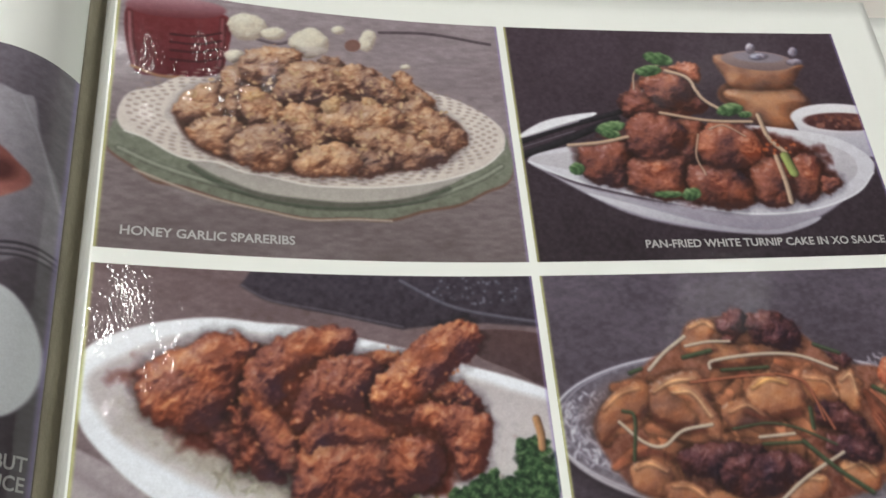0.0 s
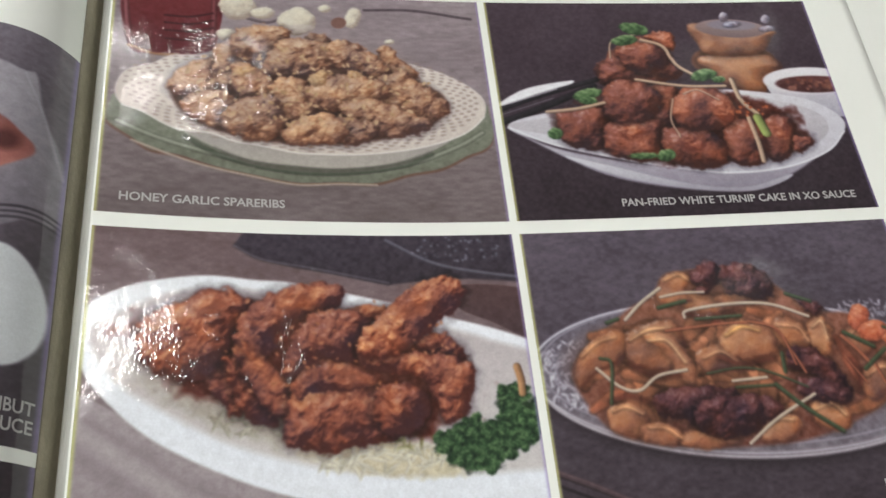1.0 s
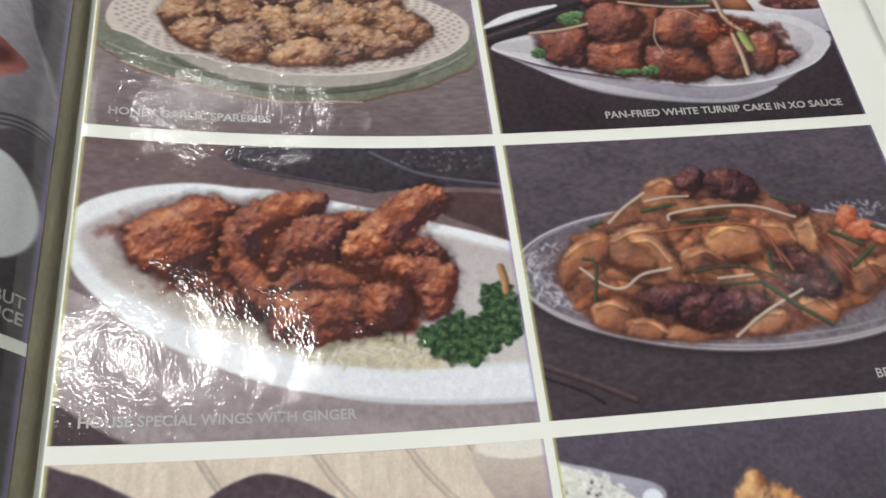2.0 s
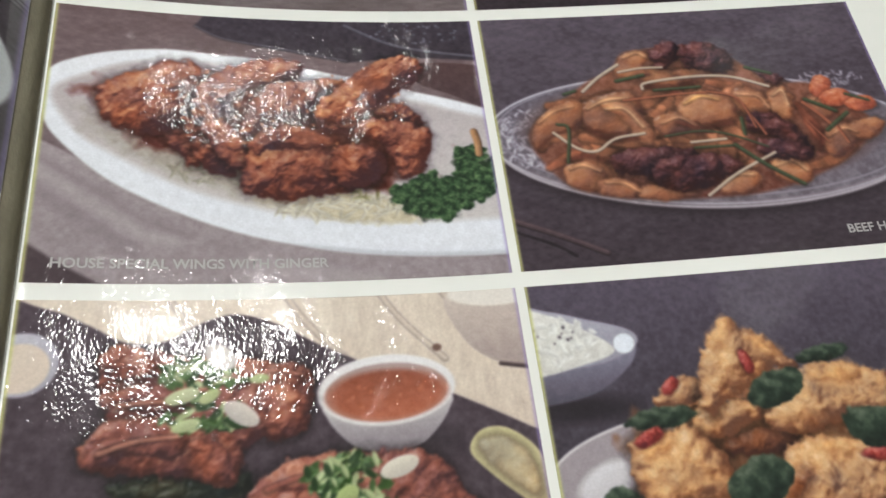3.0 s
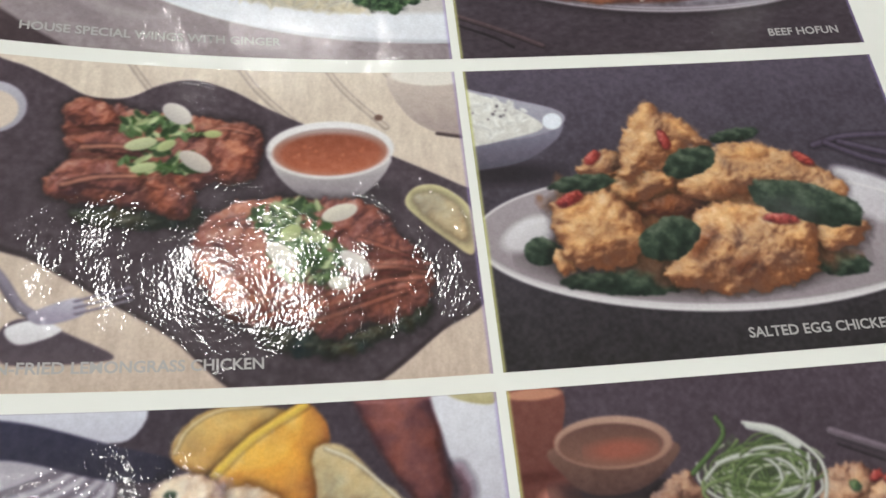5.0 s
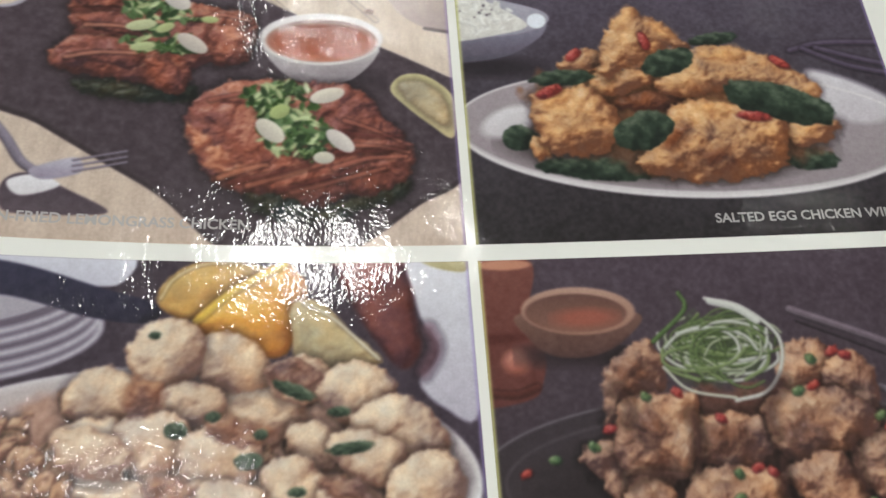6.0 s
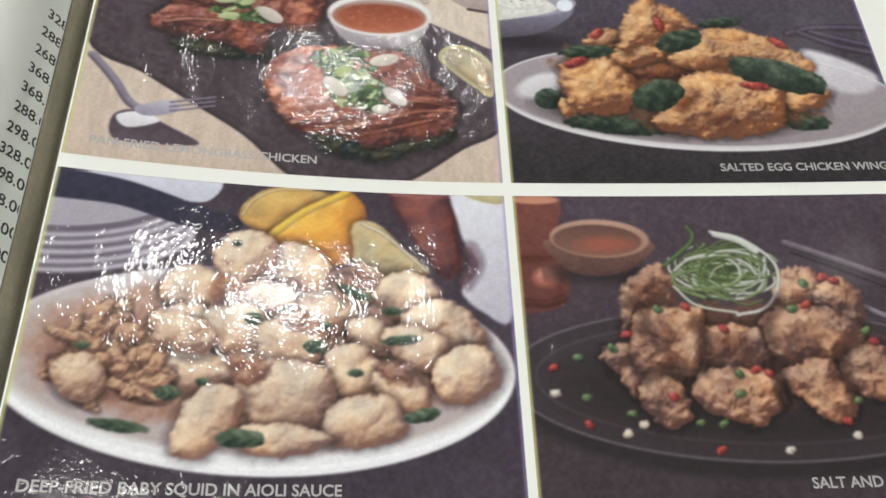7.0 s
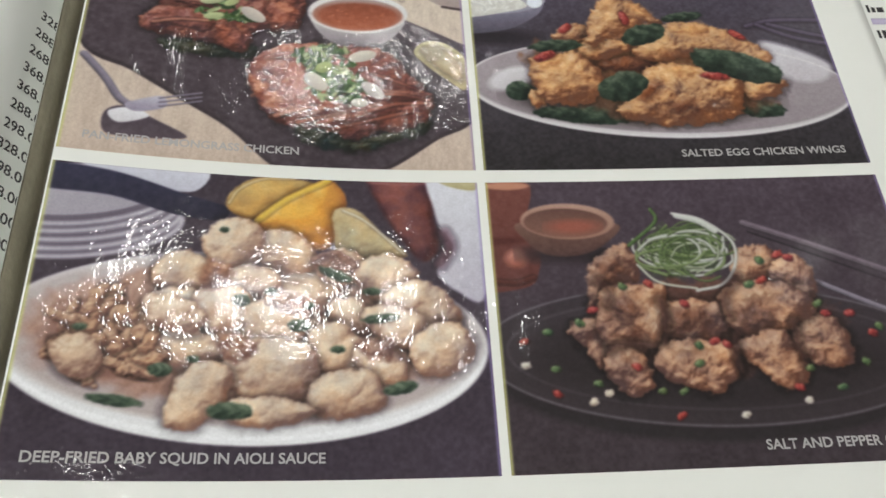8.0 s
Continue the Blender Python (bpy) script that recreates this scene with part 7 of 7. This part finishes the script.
def print_salt_pepper():
    """Salt and pepper chicken with scallion on a black platter."""
    c = Print(W_RIGHT, TALL, 18)
    c.wash((72, 62, 68), (58, 50, 52), stain=5, grain=7, size=10.0)
    c.piece("pepper_mill", "polished reddish wooden mill")
    c.shape([(-1.7, 0.3), (12.1, 0.7), (10.0, 13.0), (10.0, 17.7), (13.0, 22.6), (12.1, 28.5), (9.4, 32.5), (-0.8, 34.3), (-2.9, 32.3)], (118, 68, 54), (92, 48, 40))
    c.oval(2.7, 18.9, 7.6, 1.3, -3, (86, 40, 32), soft=1.2)
    c.oval(6.6, 24.3, 3.0, 2.6, -12, (200, 132, 106), (150, 82, 60), soft=2)
    c.oval(6.0, 1.2, 6.2, 1.3, 0, (190, 130, 96))
    c.strand([(0.6, 31.1), (6.2, 31.4), (10.6, 30.0)], 1.2, (92, 44, 34), shade=0.3, soft=1.5)
    c.piece("copper_bowl", "brown copper bowl")
    c.oval(21.3, 23.2, 13.8, 2.6, 1, (44, 36, 38), soft=3)
    c.shape([(8.6, 13.0), (34.4, 13.7), (32.0, 19.5), (24.2, 23.4), (15.0, 23.2), (9.7, 19.0)], (120, 88, 70), (78, 54, 46))
    c.oval(21.6, 12.9, 12.9, 5.7, 2, (176, 142, 116), (150, 112, 86))
    c.oval(21.0, 13.4, 11.5, 4.6, 2, (98, 68, 56), (128, 90, 70))
    c.oval(23.0, 14.6, 7.1, 2.2, 0, (150, 84, 62), soft=2)
    c.piece("chopstick", "grey chopstick", each=True)
    c.strand([(70.1, 14.7), (88.9, 22.9), (119.5, 37.5)], 2.2, (128, 116, 120))
    c.strand([(71.3, 17.2), (90.4, 26.2), (118.6, 40.0)], 1.3, (70, 62, 66))
    c.strand([(86.0, 33.5), (101.9, 42.0), (115.7, 48.4)], 1.7, (150, 144, 150))
    c.piece("black_platter", "black oval platter")
    c.oval(53.6, 55.3, 59.2, 20.1, 2, (40, 34, 36), (40, 36, 36), soft=2)
    c.oval(54.2, 52.4, 59.0, 19.3, 2, (56, 50, 52), (52, 46, 46))
    c.ring(54.2, 52.4, 58.6, 19.0, 2, 0.6, (100, 94, 96), alpha=0.8)
    c.ring(54.3, 52.1, 52.5, 15.1, 2, 0.7, (76, 70, 72), alpha=0.6)
    c.oval(53.9, 54.2, 45.7, 12.7, 2, (40, 34, 34), soft=5, alpha=0.8)
    c.piece("")
    c.oval(55.8, 44.8, 32.0, 13.3, 4, (96, 64, 50), (60, 42, 36), soft=3, wave=0.2, grain=14)
    c.piece("fried_chicken", "brown salt and pepper chicken piece", each=True)
    c.chunk([(25.2, 27.7), (29.8, 22.6), (36.8, 20.7), (39.4, 25.3), (38.3, 31.5), (31.6, 32.7), (27.5, 37.5), (24.6, 38.7)], CHICK, crust=0.75, sink=0.45, sheen=0.12)
    c.chunk([(65.3, 23.3), (71.4, 21.5), (77.4, 24.9), (75.5, 32.5), (66.2, 34.1), (63.8, 29.7)], CHICK, crust=0.75, sink=0.45, sheen=0.12)
    c.chunk([(74.8, 27.1), (81.1, 24.8), (85.6, 28.7), (85.2, 36.2), (81.9, 38.6), (74.4, 33.4)], CHICK, crust=0.75, sink=0.45, sheen=0.12)
    c.chunk([(43.2, 38.1), (48.8, 37.6), (57.3, 38.3), (61.7, 43.2), (59.9, 46.6), (50.6, 50.0), (42.8, 46.3)], CHICK, crust=0.75, sink=0.45, sheen=0.12)
    c.chunk([(17.7, 45.0), (22.9, 42.1), (26.7, 41.6), (26.3, 48.0), (28.1, 50.3), (25.1, 55.8), (21.6, 51.3)], CHICK, crust=0.75, sink=0.45, sheen=0.12)
    c.chunk([(75.6, 47.7), (82.1, 43.2), (88.3, 44.6), (90.3, 50.5), (88.3, 57.2), (81.5, 57.0), (76.1, 53.5)], CHICK, crust=0.75, sink=0.45, sheen=0.12)
    c.chunk([(59.6, 35.0), (66.2, 32.6), (75.1, 32.9), (82.9, 36.7), (82.3, 42.8), (73.5, 47.3), (62.6, 48.2), (58.9, 41.0)], CHICK, crust=0.75, sink=0.45, sheen=0.12)
    c.chunk([(26.9, 35.5), (32.3, 32.5), (38.7, 33.3), (45.0, 32.1), (44.2, 39.4), (42.9, 46.5), (35.4, 52.7), (30.4, 50.8), (25.3, 46.1)], CHICK, crust=0.75, sink=0.45, sheen=0.12)
    c.chunk([(25.9, 53.1), (30.6, 49.7), (36.4, 53.2), (37.2, 61.0), (32.6, 63.5), (27.8, 60.8)], CHICK, crust=0.75, sink=0.45, sheen=0.12)
    c.chunk([(59.8, 50.6), (66.9, 47.3), (73.4, 46.8), (76.0, 53.3), (76.9, 60.0), (70.5, 62.5), (64.4, 57.4)], CHICK, crust=0.75, sink=0.45, sheen=0.12)
    c.chunk([(38.2, 53.4), (44.4, 49.0), (53.0, 48.6), (59.8, 51.5), (59.5, 57.1), (55.1, 62.6), (48.0, 62.4), (40.4, 58.9)], CHICK, crust=0.75, sink=0.45, sheen=0.12)
    c.piece("")
    c.chunk([(39.4, 34.9), (43.0, 34.4), (41.4, 46.1), (37.8, 49.2)], CHICKLIT, sink=0, crust=1.0, soft=3.0)
    c.chunk([(30.7, 50.2), (34.4, 51.8), (34.8, 55.5), (31.0, 54.4)], CHICKLIT, sink=0, crust=1.0, soft=3.0)
    c.chunk([(42.6, 50.4), (50.6, 50.0), (54.2, 51.7), (46.1, 52.6)], CHICKLIT, sink=0, crust=1.0, soft=3.0)
    c.chunk([(62.6, 36.5), (70.2, 34.9), (75.9, 36.8), (67.2, 38.9)], CHICKLIT, sink=0, crust=1.0, soft=3.0)
    c.chunk([(29.6, 38.2), (35.1, 36.0), (37.4, 40.5), (31.6, 44.8)], CHICKDARK, sink=0, crust=0.9, soft=3.0)
    c.chunk([(28.3, 26.6), (33.9, 24.3), (35.2, 29.1), (28.5, 32.5)], CHICKDARK, sink=0, crust=0.9, soft=3.0)
    c.chunk([(46.7, 39.6), (54.5, 40.8), (52.6, 45.2), (45.6, 45.1)], CHICKDARK, sink=0, crust=0.9, soft=3.0)
    c.chunk([(62.6, 41.0), (70.7, 41.2), (71.8, 45.1), (64.5, 46.0)], CHICKDARK, sink=0, crust=0.9, soft=3.0)
    c.piece("scallion_curl", "curled green and white scallion shreds")
    c.oval(52.6, 23.0, 10.6, 7.6, -2, (70, 96, 52), (58, 70, 46), wave=0.3, soft=3, grain=22, alpha=0.8)
    greens = ((86, 112, 56), (104, 134, 70), (136, 162, 94), (112, 144, 78), (178, 192, 150), (208, 212, 194))
    for k in range(64):
        u = c.rnd.rand(6)
        px, py, ra, rb = 52.5 + 9 * (u[0] - 0.5), 22.5 + 6 * (u[1] - 0.5), 3.5 + 7.5 * u[2], 2.4 + 5.0 * u[3]
        a0, sweep = 6.28 * u[4], 1.2 + 2.6 * u[5]
        c.strand([(px + ra * math.cos(a0 + sweep * s / 4), py + rb * math.sin(a0 + sweep * s / 4)) for s in range(5)], (0.45, 0.6, 0.8)[k % 3], greens[k % 6], shade=0.35)
    c.strand([(51.0, 11.1), (58.9, 13.4), (65.8, 20.4), (65.1, 27.6), (60.6, 33.2), (53.4, 34.9)], 0.9, (206, 208, 192), shade=0.2)
    c.strand([(52.0, 11.8), (57.7, 13.7), (61.8, 16.9)], 1.8, (212, 214, 202), shade=0.2)
    c.strand([(37.4, 20.9), (45.7, 13.7), (45.2, 9.5)], 1.1, (96, 136, 66))
    c.strand([(38.7, 26.8), (43.6, 32.1), (53.5, 34.3)], 0.7, (200, 206, 180), shade=0.2)
    c.piece("")
    c.strand([(43.2, 37.7), (43.7, 43.6), (42.2, 49.2)], 1.9, (62, 40, 34), shade=0.2, soft=4, taper=0.5)
    c.strand([(27.7, 51.0), (31.1, 49.4), (39.4, 50.2)], 1.8, (62, 40, 34), shade=0.2, soft=4, taper=0.5)
    c.strand([(64.8, 31.2), (60.2, 37.1), (60.5, 43.0)], 1.9, (62, 40, 34), shade=0.2, soft=4, taper=0.5)
    c.strand([(61.1, 47.6), (59.9, 53.2), (60.4, 57.6)], 1.8, (62, 40, 34), shade=0.2, soft=4, taper=0.5)
    c.strand([(76.9, 44.7), (76.4, 50.4), (77.1, 56.0)], 1.9, (62, 40, 34), shade=0.2, soft=4, taper=0.5)
    c.strand([(27.4, 31.3), (30.1, 35.0), (28.5, 38.5)], 1.9, (62, 40, 34), shade=0.2, soft=4, taper=0.5)
    c.piece("diced_topping", "diced chilli, scallion or garlic", each=True)
    c.lump(6.2, 48.1, 1.4, 0.9, -14, CHILLI, rough=0.2, crust=0.4)
    c.lump(13.2, 62.0, 1.3, 0.9, 34, CHILLI, rough=0.2, crust=0.4)
    c.lump(42.8, 68.5, 1.5, 0.8, -35, CHILLI, rough=0.2, crust=0.4)
    c.lump(73.8, 62.3, 1.3, 1.0, 18, CHILLI, rough=0.2, crust=0.4)
    c.lump(33.9, 55.6, 1.3, 1.0, 31, CHILLI, rough=0.2, crust=0.4)
    c.lump(77.2, 24.7, 1.7, 1.0, -24, CHILLI, rough=0.2, crust=0.4)
    c.lump(79.9, 25.8, 1.4, 1.1, 14, CHILLI, rough=0.2, crust=0.4)
    c.lump(85.8, 42.5, 1.4, 1.0, 0, CHILLI, rough=0.2, crust=0.4)
    c.lump(92.0, 42.8, 1.5, 1.0, -5, CHILLI, rough=0.2, crust=0.4)
    c.lump(24.8, 39.7, 1.5, 0.9, -22, CHILLI, rough=0.2, crust=0.4)
    c.lump(58.0, 50.2, 1.3, 1.0, 30, CHILLI, rough=0.2, crust=0.4)
    c.lump(40.7, 32.4, 1.4, 1.0, 46, CHILLI, rough=0.2, crust=0.4)
    c.lump(54.9, 49.3, 1.5, 0.9, -20, CHILLI, rough=0.2, crust=0.4)
    c.lump(71.2, 32.3, 1.7, 0.9, -30, CHILLI, rough=0.2, crust=0.4)
    c.lump(96.5, 48.5, 1.3, 1.0, 15, CHILLI, rough=0.2, crust=0.4)
    c.lump(49.2, 38.5, 1.4, 1.0, 52, CHILLI, rough=0.2, crust=0.4)
    c.lump(12.5, 45.6, 1.3, 0.9, 2, DICEGREEN, rough=0.2, crust=0.4)
    c.lump(13.5, 55.5, 1.3, 0.9, -4, DICEGREEN, rough=0.2, crust=0.4)
    c.lump(23.6, 59.6, 1.3, 0.9, 9, DICEGREEN, rough=0.2, crust=0.4)
    c.lump(21.0, 43.2, 1.3, 1.0, 46, DICEGREEN, rough=0.2, crust=0.4)
    c.lump(84.3, 39.7, 1.6, 0.9, -36, DICEGREEN, rough=0.2, crust=0.4)
    c.lump(50.8, 50.3, 1.2, 1.0, 53, DICEGREEN, rough=0.2, crust=0.4)
    c.lump(49.8, 55.2, 1.4, 0.9, -18, DICEGREEN, rough=0.2, crust=0.4)
    c.lump(67.5, 33.5, 1.5, 1.0, -17, DICEGREEN, rough=0.2, crust=0.4)
    c.lump(92.4, 56.2, 1.2, 1.0, 41, DICEGREEN, rough=0.2, crust=0.4)
    c.lump(98.7, 46.7, 1.2, 1.1, 50, DICEGREEN, rough=0.2, crust=0.4)
    c.lump(77.8, 57.4, 1.3, 0.9, -10, DICEGREEN, rough=0.2, crust=0.4)
    c.lump(33.7, 33.1, 1.3, 1.0, 24, DICEGREEN, rough=0.2, crust=0.4)
    c.lump(72.0, 26.5, 1.3, 1.1, 63, DICEGREEN, rough=0.2, crust=0.4)
    c.lump(39.3, 62.1, 1.3, 0.9, -2, DICEGREEN, rough=0.2, crust=0.4)
    c.lump(44.6, 62.3, 1.4, 0.8, -30, DICEGREEN, rough=0.2, crust=0.4)
    c.lump(84.5, 62.7, 1.4, 0.8, -17, DICEGREEN, rough=0.2, crust=0.4)
    c.lump(6.1, 54.4, 1.2, 1.0, -10, GARLIC, rough=0.2, crust=0.3)
    c.lump(21.9, 64.3, 1.2, 1.0, -12, GARLIC, rough=0.2, crust=0.3)
    c.lump(58.7, 68.8, 1.2, 0.9, -17, GARLIC, rough=0.2, crust=0.3)
    c.lump(75.3, 65.7, 1.2, 0.9, -20, GARLIC, rough=0.2, crust=0.3)
    c.lump(25.9, 62.2, 1.2, 1.0, -13, GARLIC, rough=0.2, crust=0.3)
    return c.press(RIGHT_X, -3 * ROW, on_right, "printed photograph of fried chicken on a black platter")


def print_halibut():
    """A dish on a grey cloth, most of it on the curled part of the facing page."""
    c = Print(40.7, 109.3, 21)
    c.wash((104, 99, 102), (58, 52, 55), stain=9, grain=8, size=9.0)
    c.piece("cloth", "pale grey striped cloth")
    c.shape([(21.3, 15.4), (31.6, 12.9), (33.9, 13.2), (35.9, 23.7), (39.2, 32.3), (40.7, 42.0), (40.0, 53.1), (35.5, 54.8), (26.6, 56.1)], (152, 149, 150), (120, 116, 118), grain=9)
    c.strand([(27.7, 54.0), (34.0, 51.9), (37.6, 51.3), (40.5, 51.8)], 0.6, (58, 54, 58), shade=0.2)
    c.strand([(27.9, 55.4), (34.1, 53.4), (37.7, 52.8), (40.6, 53.3)], 0.5, (58, 54, 58), shade=0.2)
    c.strand([(28.1, 56.9), (34.3, 54.8), (37.8, 54.3), (40.7, 54.8)], 0.5, (58, 54, 58), shade=0.2)
    c.strand([(31.6, 13.4), (36.1, 24.6), (40.2, 39.5)], 0.5, (182, 180, 182), shade=0.2)
    c.piece("salmon_coloured_fish", "brown and pink fish")
    c.shape([(24.5, 28.1), (28.9, 28.6), (32.7, 31.8), (34.9, 33.9), (34.7, 37.1), (30.4, 41.8), (26.5, 43.8)], (120, 66, 56), (186, 118, 100))
    c.oval(29.6, 34.8, 3.2, 2.7, -48, (84, 44, 40), soft=2)
    c.piece("white_bowl", "white round bowl")
    c.oval(32.3, 77.3, 14.8, 7.8, 86, (214, 216, 216), (196, 198, 198))
    return c.press(-0.16, -0.032, on_left, "printed photograph of a dish on a grey cloth")


def print_dark_dish():
    """The dark edge of a second picture."""
    c = Print(40.7, 36.0, 22)
    c.wash((52, 45, 50), (48, 42, 46), stain=7, grain=7, size=9.0)
    c.piece("white_dish", "white dish")
    c.oval(37.6, -41.8, 7.6, 1.2, 89, (190, 190, 190), (170, 170, 172))
    return c.press(-0.16, -0.1445, on_left, "dark printed photograph edge on the curled page")


photos = [print_spareribs(), print_turnip_cake(), print_wings(), print_noodles(), print_lemongrass_chicken(), print_salted_egg_wings(), print_squid(), print_salt_pepper()]

CAPTIONS = ["HONEY GARLIC SPARERIBS", "PAN-FRIED WHITE TURNIP CAKE IN XO SAUCE", "HOUSE SPECIAL WINGS WITH GINGER", "BEEF HOFUN",
            "PAN-FRIED LEMONGRASS CHICKEN", "SALTED EGG CHICKEN WINGS", "DEEP-FRIED BABY SQUID IN AIOLI SAUCE", "SALT AND PEPPER CHICKEN"]
for n, (photo, words) in enumerate(zip(photos, CAPTIONS)):
    row, right = n // 2, n % 2
    lettering("caption", words, 0.107 if right else -0.1058, -row * ROW - 0.0775, 0.0024, LETTER, photo, on_right, "RIGHT" if right else "LEFT")

dish = print_halibut()
for words, y in (("HALIBUT", -0.1336), ("SAUCE", -0.1378)):
    lettering("caption", words, -0.1202, y, 0.0030, LETTER, dish, on_left, "RIGHT", squeeze=0.55)
print_dark_dish()

# ---- the price list on the curled page ----
PRICES = ("328.00", "288.00", "268.00", "368.00", "368.00", "288.00", "298.00", "328.00", "498.00", "328.00", "348.00", "298.00")
for k, words in enumerate(PRICES):
    lettering("price", words, -0.1219 - 0.00025 * k, -0.2094 - 0.00655 * k, 0.0030, BLACK_TYPE, menu, on_left, squeeze=0.47, edge=SPINE_X - 0.0003)
for k in range(3):
    lettering("price", ".00", -0.1223 + 0.0002 * k, -0.3040 - 0.0063 * k, 0.0028, BLACK_TYPE, menu, on_left, squeeze=0.47, edge=SPINE_X - 0.0003)


# ---- print on the page beneath ----
def under_z(x):
    return -0.00012 + 0.16 * (x - 0.05) ** 2


for x, w, y, h, mat in ((0.1322, 0.0009, -0.1912, 0.0032, BLACK_TYPE), (0.1337, 0.0012, -0.1912, 0.0022, BLACK_TYPE), (0.1355, 0.0022, -0.1912, 0.0022, BLACK_TYPE), (0.1322, 0.018, -0.1965, 0.0026, LILAC),
                        (0.1326, 0.0009, -0.2025, 0.0034, BLACK_TYPE), (0.1342, 0.0014, -0.2025, 0.0034, BLACK_TYPE), (0.1364, 0.0020, -0.2025, 0.0034, BLACK_TYPE)):
    part("text_bar", sheet([(x, under_z(x) + 0.00012), (x + w / 2, under_z(x + w / 2) + 0.00012), (x + w, under_z(x + w) + 0.00012)], y, y + h, 0.00006, 2), mat, menu)
